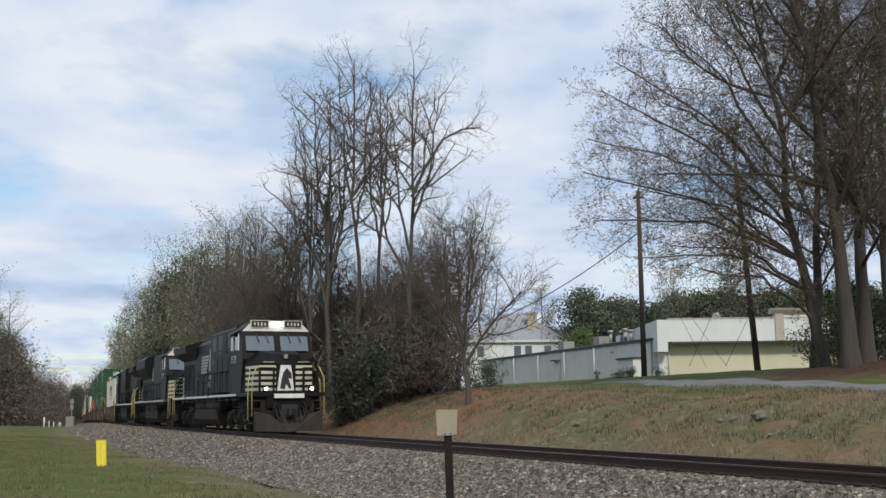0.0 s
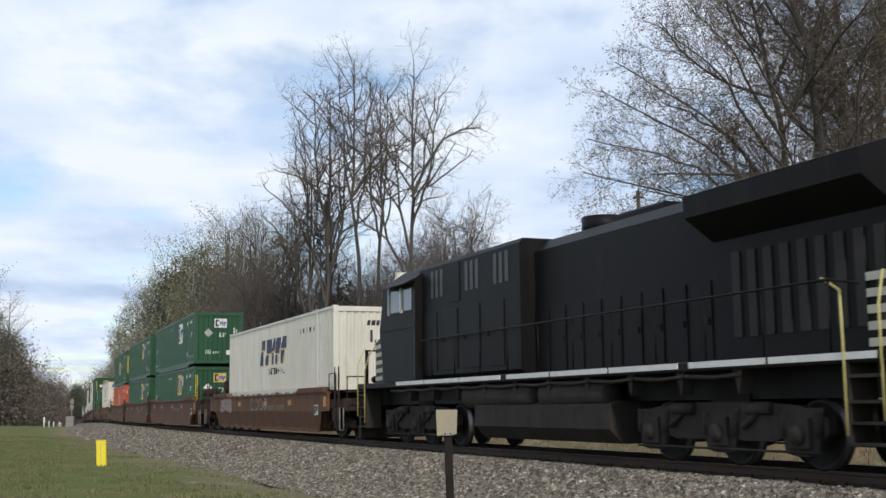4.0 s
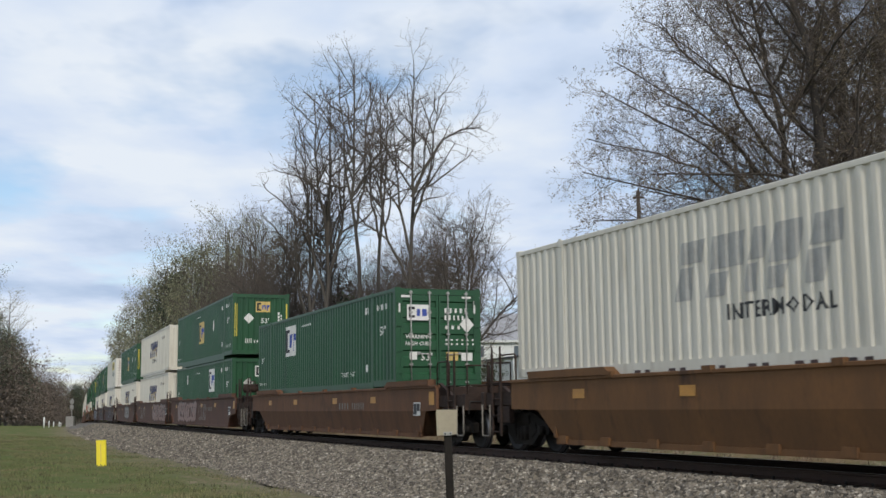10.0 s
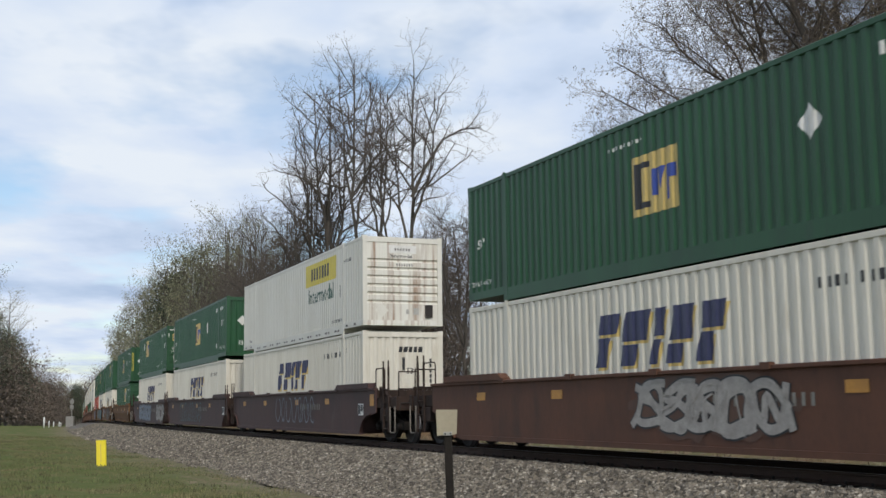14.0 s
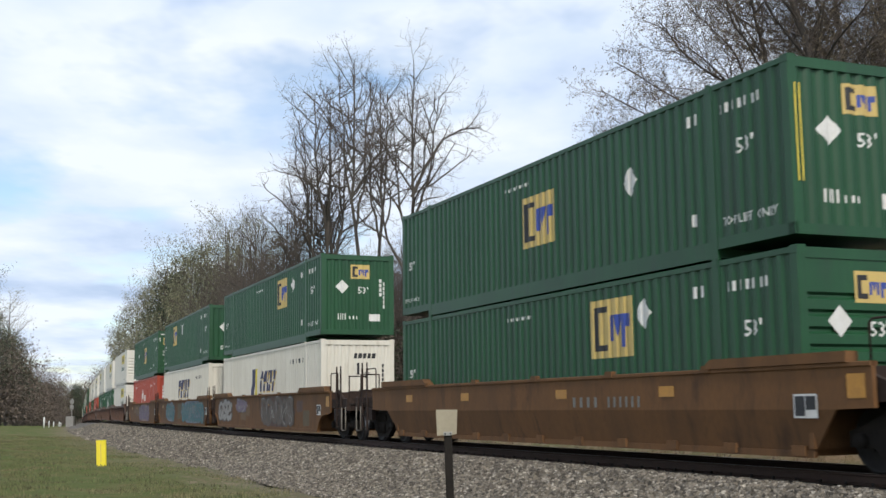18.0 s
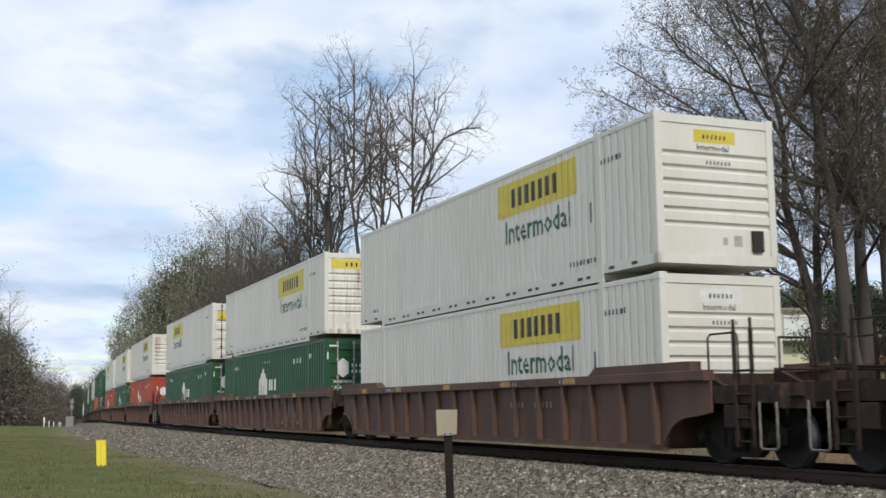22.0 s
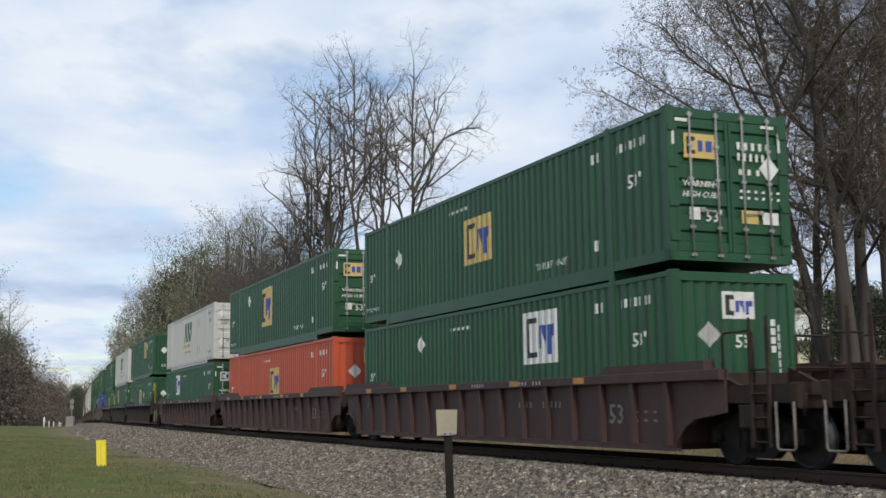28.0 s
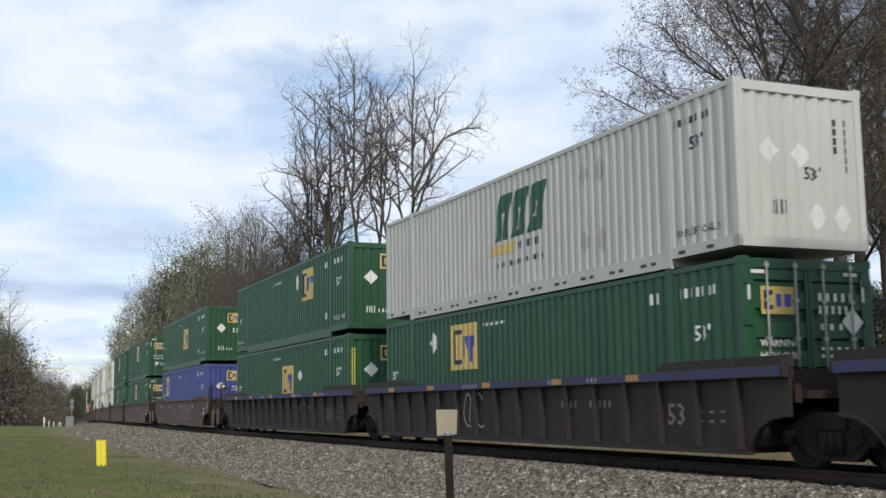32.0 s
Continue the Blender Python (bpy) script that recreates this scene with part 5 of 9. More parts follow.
PINK = material("pale_pink_spray_paint", (0.33, 0.22, 0.19), (0.24, 0.15, 0.13), 0.7, 0, 5, 40, 0.8, 0.05)
SILVER = material("pale_grey_spray_paint", (0.36, 0.34, 0.31), (0.22, 0.2, 0.18), 0.7, 0, 5, 40, 0.8, 0.05)
TEAL = material("teal_spray_paint", (0.07, 0.19, 0.20), (0.06, 0.13, 0.15), 0.7, 0, 5, 40, 0.8, 0.05)
MAUVE = material("mauve_spray_paint", (0.19, 0.14, 0.19), (0.13, 0.10, 0.14), 0.7, 0, 5, 40, 0.8, 0.05)
STONE = material("brown_grey_spray_paint", (0.13, 0.105, 0.085), (0.09, 0.07, 0.055), 0.7, 0, 3, 20, 0.9, 0.05)
BAND_BLUE = material("dirty_blue_paint", (0.035, 0.042, 0.13), (0.03, 0.03, 0.05), 0.7, 0, 1.4, 18, 0.9, 0.1, (1, 1, 0.4), (0.05, 0.04, 0.04), (0.58, 0.72))
NIGHT = material("dark_violet_spray_paint", (0.022, 0.02, 0.03), (0.035, 0.03, 0.045), 0.7, 0, 3, 20, 0.9, 0.05)
OCHRE = material("ochre_touch_up_paint", (0.15, 0.082, 0.028), (0.11, 0.06, 0.024), 0.7, 0, 2, 22, 0.9, 0.1)
OLIVE = material("olive_brown_touch_up_paint", (0.105, 0.076, 0.034), (0.08, 0.055, 0.028), 0.7, 0, 2, 22, 0.9, 0.1)
SLATE = material("blue_grey_spray_paint", (0.12, 0.15, 0.20), (0.22, 0.25, 0.28), 0.7, 0, 3, 20, 0.9, 0.05)


def spline(pts, n=6, closed=False):
    """Smooth line through points (Catmull-Rom)."""
    out, m = [], len(pts)
    for i in range(m if closed else m - 1):
        q = [pts[(i + k) % m] if closed else pts[min(max(i + k, 0), m - 1)] for k in (-1, 0, 1, 2)]
        for j in range(n):
            t = j / n
            out.append(tuple(0.5 * (2 * q[1][c] + (q[2][c] - q[0][c]) * t + (2 * q[0][c] - 5 * q[1][c] + 4 * q[2][c] - q[3][c]) * t * t + (3 * q[1][c] - q[0][c] - 3 * q[2][c] + q[3][c]) * t ** 3) for c in (0, 1)))
    return out + [pts[0] if closed else pts[-1]]


def stroke(F, line, wd, lo=0.34, hi=1.47):
    """A smooth ribbon along a line."""
    v = []
    for i, p in enumerate(line):
        a, b = line[max(i - 1, 0)], line[min(i + 1, len(line) - 1)]
        dx, dz = b[0] - a[0], b[1] - a[1]
        ln = math.hypot(dx, dz) or 1
        for e in (wd, -wd):
            v.append(F.put(p[0] - dz / ln * e, min(max(p[1] + dx / ln * e, lo), hi)))
    F.mb.add(v, [(2 * i, 2 * i + 1, 2 * i + 3, 2 * i + 2) for i in range(len(line) - 1)])


def blob(F, line, c, lo=0.34, hi=1.47):
    """A filled closed outline around a middle c."""
    pts = [(x, min(max(z, lo), hi)) for x, z in line]
    F.mb.add([F.put(*c)] + [F.put(*p) for p in pts], [(0, i + 1, i + 2) for i in range(len(pts) - 1)])


SPRAY_SHAPES = [
    [(-0.7, -0.9), (-0.6, 0.2), (-0.1, 0.9), (0.5, 0.5), (0.6, -0.3), (0.9, -0.9)],
    [(0.8, 0.8), (0.0, 0.9), (-0.7, 0.4), (0.1, 0.0), (0.7, -0.5), (-0.1, -0.9), (-0.8, -0.7)],
    [(-0.9, 0.8), (-0.5, -0.6), (-0.1, 0.2), (0.3, -0.7), (0.9, 0.9)],
    [(-0.8, -0.2), (-0.3, 0.8), (0.6, 0.7), (0.8, -0.1), (0.2, -0.9), (-0.7, -0.7)],
    [(-0.9, -0.5), (-0.2, -0.1), (0.3, 0.5), (1.0, 0.7)],
    [(-0.6, 0.9), (-0.6, -0.1), (-0.4, -0.9), (0.4, -0.8), (0.9, -0.4)],
]


def graffiti(w, spec, y=-1.447):
    """Sprayed shapes without words: swollen outlined shapes on a patch of colour, or thin loops."""
    for seed, (tint, x0, x1, z0, z1, style) in enumerate(spec):
        rng = random.Random(seed * 7 + int(x0 * 10) + 100)
        F, L, B, H = (Flat("side", y, None, k) for k in (0.010, 0.006, 0.003, 0.022))
        n = max(2, round((x1 - x0) / 0.8))
        stepx, hz, mz = (x1 - x0) / n, (z1 - z0) / 2, (z0 + z1) / 2
        if style == "thin":
            for i in range(n):
                cx, a0, tu = x0 + (i + 0.5) * stepx, rng.uniform(0, 6.3), rng.uniform(0.7, 1.25)
                pts = [(cx + stepx * 0.42 * (1 - 0.35 * (k % 3 == 1)) * math.cos(a0 + tu * 6 * k / 7) + 0.03 * k, mz + hz * 0.95 * math.sin(a0 + tu * 6 * k / 7)) for k in range(8)]
                stroke(F, spline(pts), 0.022)
            part("spray_paint", F.mb, tint, w, "thin sprayed loops")
            continue
        m = 4 * n
        edge = [(x0 - 0.3 + (x1 - x0 + 0.6) * k / m, mz + hz * (1.0 + 0.25 * rng.random()) * math.sin(math.pi * min(1, max(0.08, 3.0 * min(k, m - k) / m)) / 2)) for k in range(m + 1)]
        edge = spline(edge + [(x, 2 * mz - z + rng.uniform(-0.05, 0.05)) for x, z in edge[::-1]], 3, True)
        lo_, hi_ = 0.34, 1.47
        half = len(edge) // 2
        v = []
        for i in range(half):
            for p in (edge[i], edge[-1 - i]):
                v.append(B.put(p[0], min(max(p[1], lo_), hi_)))
        B.mb.add(v, [(2 * i, 2 * i + 2, 2 * i + 3, 2 * i + 1) for i in range(half - 1)])
        for i in range(n):
            cx, cz = x0 + (i + 0.5) * stepx, mz + rng.uniform(-0.04, 0.04)
            lean, wd = rng.uniform(-0.3, 0.3), rng.uniform(0.07, 0.11)
            for shape in rng.sample(SPRAY_SHAPES, 3):
                flip = rng.choice((-1, 1))
                q = [(cx + flip * stepx * 0.68 * a + lean * hz * b + rng.uniform(-0.05, 0.05), cz + hz * 0.84 * b + rng.uniform(-0.05, 0.05)) for a, b in shape]
                line = spline(q, 6)
                stroke(L, line, wd + 0.032)
                stroke(F, line, wd)
                stroke(H, [(x + 0.03, z + wd * 0.55) for x, z in line[2:8]], 0.014)
                F.lift += 0.0003
            if rng.random() < 0.6:
                q = [(cx + rng.uniform(-0.5, 0.5) * stepx, cz + rng.uniform(-1, 1) * hz) for _ in range(4)]
                stroke(H, spline(q, 4), 0.02)
        part("spray_background", B.mb, {PINK: BRICK, TEAL: SLATE, MAUVE: PINK, SLATE: NIGHT, SILVER: RUSTY}.get(tint, RUSTY), w, "darker sprayed ground behind the shapes")
        part("spray_paint", F.mb, tint, w, "swollen sprayed shapes")
        part("spray_outline", L.mb, INK if tint is not PINK else MAROON, w, "dark sprayed outlines")
        part("spray_highlight", H.mb, SILVER, w, "pale sprayed highlights")


def paint_patches(w, seed, tones):
    """Rolled-over patches of other brown tones on the smooth side."""
    rng = random.Random(seed)
    for i in range(7):
        a = rng.uniform(-8.2, 6.6)
        b = a + rng.uniform(0.5, 2.0)
        lo = rng.uniform(0.34, 0.9)
        hi = min(1.46, lo + rng.uniform(0.25, 0.8))
        F = Flat("side", -1.4425 + 0.0002 * i, None, 0.001)
        edge = [(a, lo), ((a + b) / 2, lo + rng.uniform(-0.03, 0.03)), (b, lo + rng.uniform(-0.05, 0.05)), (b + rng.uniform(-0.1, 0.1), (lo + hi) / 2), (b, hi), ((a + b) / 2, hi + rng.uniform(-0.04, 0.04)), (a, hi), (a + rng.uniform(-0.1, 0.1), (lo + hi) / 2)]
        blob(F, spline(edge, 3, True), ((a + b) / 2, (lo + hi) / 2))
        part("paint_patch", F.mb, rng.choice(tones), w)


# ---------------------------------------------------------------- locomotives
# pale blue base colour stands in for the sky reflected in the panes
GLASS = material("glass_with_sky_in_colour", (0.11, 0.135, 0.155), (0.08, 0.10, 0.12), 0.06, 0, 2, 20, 0.3, 0.0, spec=1.0)
LAMP = glow("lit_headlight", (1.0, 0.95, 0.85), 6.0)
STRIPE = material("cream_stripe_paint", (0.55, 0.52, 0.40), (0.42, 0.39, 0.29), 0.5, 0, 3, 30, 0.6, 0.02)
BOARD = material("black_number_board", (0.01, 0.01, 0.01), (0.02, 0.02, 0.02), 0.4, 0, 3, 30, 0.5, 0.0)


def six_wheel_truck(owner, x, seed=0):
    mb = MB()
    for sy in (-1, 1):
        y0, y1 = sorted((sy * 0.98, sy * 1.14))
        sec = [(-2.5, 0.55), (-2.3, 0.40), (-1.55, 0.50), (-1.3, 0.42), (-0.5, 0.42), (-0.3, 0.5), (0.3, 0.5), (0.5, 0.42), (1.3, 0.42), (1.55, 0.50), (2.3, 0.40), (2.5, 0.55), (2.5, 0.78), (1.9, 0.95), (0.9, 1.02), (-0.9, 1.02), (-1.9, 0.95), (-2.5, 0.78)]
        mb.prism_y(sec, y0, y1)
        for ax in (-1.95, 0.0, 1.95):
            mb.box(ax - 0.24, ax + 0.24, *sorted((sy * 1.1, sy * 1.24)), 0.34, 0.78)
            mb.prism_y([(ax - 0.50, 0.92), (ax - 0.36, 0.26), (ax - 0.14, 0.22), (ax + 0.14, 0.22), (ax + 0.36, 0.26), (ax + 0.50, 0.92)], *sorted((sy * 1.12, sy * 1.17)))
            mb.tube([(ax, sy * 1.2, 0.53), (ax, sy * 1.3, 0.53)], 0.15, 10)
            for k in (-0.36, 0.36):
                mb.tube([(ax + k, sy * 1.14, 0.5), (ax + k, sy * 1.14, 0.86)], 0.09, 8)
        for ax in (-1.0, 1.0):
            mb.tube([(ax, sy * 1.12, 0.9), (ax + 0.35, sy * 1.22, 0.62)], 0.05, 6)
            mb.tube([(ax - 0.3, sy * 1.17, 0.92), (ax + 0.3, sy * 1.17, 0.92)], 0.1, 8)
        mb.tube([(-2.4, sy * 1.2, 0.28), (2.4, sy * 1.2, 0.28)], 0.02, 5)
    t = part("truck", mb, DUST, owner, "dusty black three-axle truck")
    t.matrix_basis = pose(x, 0, 0)
    part("bolster", MB().box(-0.5, 0.5, -0.95, 0.95, 0.75, 1.15), GRIME, t)
    for dx in (-1.95, 0.0, 1.95):
        w = part("wheelset", BIG_WHEELSET, WHEEL, t)
        w.matrix_basis = pose(dx, 0, 0.53)
        WHEELSETS.append(w)


def locomotive(style, lit, label):
    """A six-axle freight locomotive; the cab's nose points along +x. style: 'wing' (flared rear radiator, low hood) or 'square'."""
    e = new("locomotive")
    HL = 11.0

    def body(name, data, mat, parent=None, words=""):
        """A part of the body; heights over the frame are drawn out to the engine's 4.75 m."""
        if isinstance(data, MB):
            data.v = [(x, y, float(np.interp(z, (0.0, 1.0, 1.55, 4.44, 5.0), (0.0, 1.0, 1.68, 4.75, 5.33)))) for x, y, z in data.v]
        return part(name, data, mat, parent, words)

    def rail_on(owner, pts, r=0.02, mat=None, name="handrail"):
        return body(name, MB().tube(pts, r, 6), mat or BLACK, owner)

    # frame and walkway
    mb = MB()
    mb.box(-HL + 0.35, HL - 0.35, -1.50, 1.50, 1.42, 1.55, 0.02).box(-HL + 0.4, HL - 0.4, -0.9, 0.9, 1.05, 1.42)
    body("underframe", mb, BLACK, e)
    for sy in (-1, 1):
        for k in range(8):
            a = -HL + 0.5 + k * 2.27
            body("sill_stripe", MB().box(a, a + 2.2 - 0.25 * (k % 3 == 1), *sorted((sy * 1.50, sy * 1.515)), 1.46, 1.54), STRIPE if style == "square" else PALE, e, "dull white sill stripe")
        for k in range(10):
            a = -7.6 + k * 1.55
            body("frame_gusset", MB().prism_y([(a, 1.42), (a + 0.25, 1.42), (a + 0.12, 1.12)], *sorted((sy * 1.2, sy * 1.44))), DUST, e)
            body("frame_pipe", MB().tube([(a, sy * 1.46, 1.36), (a + 0.7, sy * 1.46, 1.33), (a + 1.5, sy * 1.46, 1.36)], 0.03, 5), DUST, e)
    # pilots, steps, plow
    for sx in (-1, 1):
        mb = MB()
        mb.box(*sorted((sx * (HL - 0.62), sx * (HL - 0.54))), -1.12, 1.12, 0.55, 1.5)
        body("pilot_plate", mb, GRIME, e)
        body("anticlimber", MB().box(*sorted((sx * (HL - 0.55), sx * (HL - 0.22))), -0.62, 0.62, 1.36, 1.50), PALE if sx > 0 else GRIME, e, "pale anticlimber shelf" if sx > 0 else "")
        body("draft_gear", MB().box(*sorted((sx * (HL - 0.6), sx * (HL - 0.2))), -0.34, 0.34, 0.62, 1.15, 0.04), STEEL, e)
        for sy in (-1, 1):
            body("air_pipe", MB().tube([(sx * (HL - 0.5), sy * 0.5, 1.3), (sx * (HL - 0.15), sy * 0.62, 1.15), (sx * (HL - 0.05), sy * 0.7, 0.85), (sx * (HL - 0.1), sy * 0.55, 0.62)], 0.035, 6), GRIME, e)
        for sy in (-1, 1):
            mb = MB()
            for k in range(4):
                mb.box(*sorted((sx * (HL - 1.05), sx * (HL - 0.42))), *sorted((sy * 1.15, sy * 1.50)), 0.42 + k * 0.28, 0.46 + k * 0.28)
            mb.box(*sorted((sx * (HL - 1.08), sx * (HL - 1.05))), *sorted((sy * 1.0, sy * 1.5)), 0.4, 1.5)
            body("steps", mb, DUST, e)
            for dx in (1.1, 0.42):
                rail_on(e, [(sx * (HL - dx), sy * 1.52, 0.55), (sx * (HL - dx), sy * 1.52, 1.9), (sx * (HL - dx - 0.12), sy * 1.42, 2.35), (sx * (HL - dx - 0.55), sy * 1.36, 2.55)] if dx > 1 else [(sx * (HL - dx), sy * 1.50, 0.75), (sx * (HL - dx), sy * 1.50, 2.1), (sx * (HL - dx - 0.1), sy * 1.3, 2.55)], 0.02, PALE_YELLOW, "grab_rail")
        mb = MB()
        for sy in (-1, 1):
            v = [(sx * (HL - 0.5), 0, 0.10), (sx * (HL - 0.5), sy * 1.42, 0.12), (sx * (HL - 0.5), sy * 1.42, 0.95), (sx * (HL - 0.5), 0, 0.55), (sx * (HL + 0.22), 0, 0.10), (sx * (HL - 0.18), sy * 1.38, 0.12), (sx * (HL - 0.36), sy * 1.42, 0.95), (sx * (HL - 0.12), 0, 0.55)]
            mb.add(v, [(4, 5, 6, 7), (0, 3, 2, 1), (0, 1, 5, 4), (3, 7, 6, 2), (1, 2, 6, 5)])
        body("plow", mb, DUST, e, "dusty snow plow")
        o = body("coupler", shared("coupler0", lambda: coupler(HL - 0.1)), STEEL, e)
        o.matrix_basis = pose(0, 0, 0, 0, 0, 0 if sx > 0 else 180)
        for y in (-0.55, -0.4, 0.42, 0.6):
            mb = MB()
            mb.tube([(sx * (HL - 0.3), y, 1.05), (sx * (HL - 0.02), y, 0.75), (sx * (HL + 0.02), y * 0.8, 0.5), (sx * (HL - 0.12), y * 0.6, 0.4)], 0.025, 5)
            body("air_hose", mb, STEEL, e)
        # end railing
        for a, b in ((-1.2, -0.62), (0.62, 1.2)):
            mb = MB()
            for y in (a, b):
                mb.box(*sorted((sx * (HL - 0.40), sx * (HL - 0.34))), y - 0.045, y + 0.045, 1.45, 2.5)
            mb.tube([(sx * (HL - 0.37), a, 2.48), (sx * (HL - 0.37), b, 2.48)], 0.025, 6)
            body("end_railing", mb, BLACK, e)
    # fuel tank and air reservoirs
    mb = MB()
    mb.prism_x([(-1.42, 1.0), (-1.42, 0.55), (-1.15, 0.28), (1.15, 0.28), (1.42, 0.55), (1.42, 1.0), (1.2, 1.06), (-1.2, 1.06)], -3.6 if style == "wing" else -3.2, 2.4 if style == "wing" else 3.6)
    body("fuel_tank", mb, DUST, e, "dusty black fuel tank")
    for sy in (-1, 1):
        for a, b in ((-3.4, -0.7), (-0.4, 3.2)):
            mb = MB()
            mb.tube([(a, sy * 1.2, 1.18), (a + 0.08, sy * 1.2, 1.18), (b - 0.08, sy * 1.2, 1.18), (b, sy * 1.2, 1.18)], [0.16, 0.24, 0.24, 0.16], 14)
            body("air_reservoir", mb, DUST, e)
    six_wheel_truck(e, 6.6)
    six_wheel_truck(e, -6.6)
    # long hood
    hw = 0.93
    if style == "wing":
        mb = MB()
        mb.prism_x([(-hw, 1.55), (hw, 1.55), (hw, 4.05), (0.6, 4.3), (-0.6, 4.3), (-hw, 4.05)], -6.4, 3.2)
        body("long_hood", mb, BLACK, e)
        mb = MB()
        mb.prism_x([(-hw, 1.55), (hw, 1.55), (hw, 3.55), (-hw, 3.55)], -10.35, -6.4)
        body("radiator_hood", mb, BLACK, e)
        mb = MB()
        for sy in (-1, 1):
            v = []
            for x in (-10.4, -6.3):
                v += [(x, sy * hw, 3.42), (x, sy * 1.50, 3.78), (x, sy * 1.52, 4.12), (x, 0.7, 4.36) if sy > 0 else (x, -0.7, 4.36), (x, 0.0, 4.38), (x, 0.0, 3.42)]
            mb.add(v, [(0, 1, 7, 6)[::sy], (1, 2, 8, 7)[::sy], (2, 3, 9, 8)[::sy], (3, 4, 10, 9)[::sy], (0, 5, 4, 3, 2, 1)[::sy], (6, 7, 8, 9, 10, 11)[::sy]])
        body("radiator_section", mb, BLACK, e, "flared black radiator section")
        for sy in (-1, 1):
            for i in range(9):
                x = -10.2 + i * 0.40
                body("grille_louver", MB().box(x, x + 0.2, *sorted((sy * hw, sy * (hw + 0.03))), 1.9, 3.2), STEEL, e)
            for a in (0.75, 1.05, 1.35, 2.35, 2.65, 2.95, 4.5, 4.8, 5.1):
                body("air_intake", MB().box(a, a + 0.17, *sorted((sy * 1.30, sy * 1.31)), 3.5, 4.15), BOARD, e, "dark screened air intake")
            body("equipment_hatch", MB().box(3.45, 4.1, *sorted((sy * 1.30, sy * 1.32)), 3.3, 4.2, 0.005), BLACK, e)
            for a in (1.0, 2.3, 3.6, 4.9):
                body("equipment_door", MB().box(a, a + 0.95, *sorted((sy * 1.30, sy * 1.32)), 1.75, 3.15, 0.005).box(a + 0.8, a + 0.86, *sorted((sy * 1.32, sy * 1.35)), 2.4, 2.55), BLACK, e)
        mb = MB()
        mb.box(0.2, 6.1, -1.30, 1.30, 1.55, 4.34, 0.10)
        body("equipment_cab", mb, BLACK, e)
        body("exhaust_stack", MB().tube([(-1.2, 0, 4.25), (-1.2, 0, 4.62)], 0.46, 16), BLACK, e)
        body("roof_hatch", MB().box(-4.2, -2.6, -0.5, 0.5, 4.28, 4.46, 0.04), BLACK, e)
    else:
        mb = MB()
        mb.prism_x([(-hw, 1.55), (hw, 1.55), (hw, 3.95), (0.65, 4.22), (-0.65, 4.22), (-hw, 3.95)], -10.2, 4.0)
        body("long_hood", mb, BLACK, e)
        mb = MB()
        for sy in (-1, 1):
            v = []
            for x in (-10.3, -4.3):
                v += [(x, sy * hw, 3.0), (x, sy * 1.42, 3.72), (x, sy * 1.42, 4.25), (x, sy * 1.1, 4.48), (x, 0.0, 4.52), (x, 0.0, 3.0)]
            mb.add(v, [(0, 1, 7, 6)[::sy], (1, 2, 8, 7)[::sy], (2, 3, 9, 8)[::sy], (3, 4, 10, 9)[::sy], (0, 5, 4, 3, 2, 1)[::sy], (6, 7, 8, 9, 10, 11)[::sy]])
        body("radiator_section", mb, BLACK, e, "flared black radiator section")
        mb = MB()
        mb.box(1.2, 6.2, -1.42, 1.42, 1.55, 4.25, 0.10)
        body("equipment_cab", mb, BLACK, e)
        body("exhaust_stack", MB().box(-1.9, -0.9, -0.3, 0.3, 4.2, 4.5, 0.04), BLACK, e)
        body("roof_fan", MB().tube([(-4.0, 0, 4.1), (-4.0, 0, 4.4)], 0.4, 12), BLACK, e)
    door_me = shared("hood_door", lambda: MB().box(0, 0.6, -hw - 0.025, -hw, 1.68, 3.05).box(0.5, 0.54, -hw - 0.05, -hw - 0.025, 2.3, 2.42).mesh("hood_door"))
    for turn in (0, 180):
        for i in range(12):
            x = (-6.2 if style == "wing" else -9.8) + i * (0.72 if style == "wing" else 0.85)
            o = body("hood_door", door_me, BLACK, e)
            o.matrix_basis = pose(x + (0.6 if turn else 0), 0, 0, 0, 0, turn)
    # cab and nose
    x0, x1, xn = 5.9, 8.3, 10.1
    mb = MB()
    cw = 1.5
    v = [(x0, -cw, 1.55), (x1, -cw, 1.55), (x1 + 0.35, -cw, 2.9), (x1, -cw, 4.06), (x0, -cw, 4.06), (x0, -0.95, 4.42), (x1 - 0.25, -0.95, 4.42)]
    v += [(x, -y, z) for x, y, z in v]
    mb.add(v, [(0, 1, 2, 3, 4)[::1], (4, 3, 6, 5), (7, 11, 10, 9, 8), (11, 12, 13, 10), (5, 6, 13, 12), (3, 10, 13, 6), (2, 9, 10, 3), (1, 8, 9, 2), (0, 4, 5, 12, 11, 7), (0, 7, 8, 1)])
    cab = body("cab", mb, BLACK, e)
    mb = MB()
    v = [(x1 - 0.02, -1.48, 1.55), (xn, -1.1, 1.55), (xn, -1.1, 2.66), (x1 + 0.2, -1.44, 2.82), (xn - 0.22, -0.62, 3.06), (x1 + 0.2, -0.78, 3.24)]
    v += [(x, -y, z) for x, y, z in v]
    mb.add(v, [(0, 1, 2, 3), (2, 4, 5, 3), (6, 9, 8, 7), (8, 9, 11, 10), (1, 7, 8, 2), (2, 8, 10, 4), (4, 10, 11, 5), (0, 3, 5, 11, 9, 6), (0, 6, 7, 1)])
    nose = body("nose", mb, BLACK, e)
    body("nose_door", MB().box(xn - 0.02, xn + 0.03, 0.10, 0.60, 2.62, 2.98), BLACK, nose)
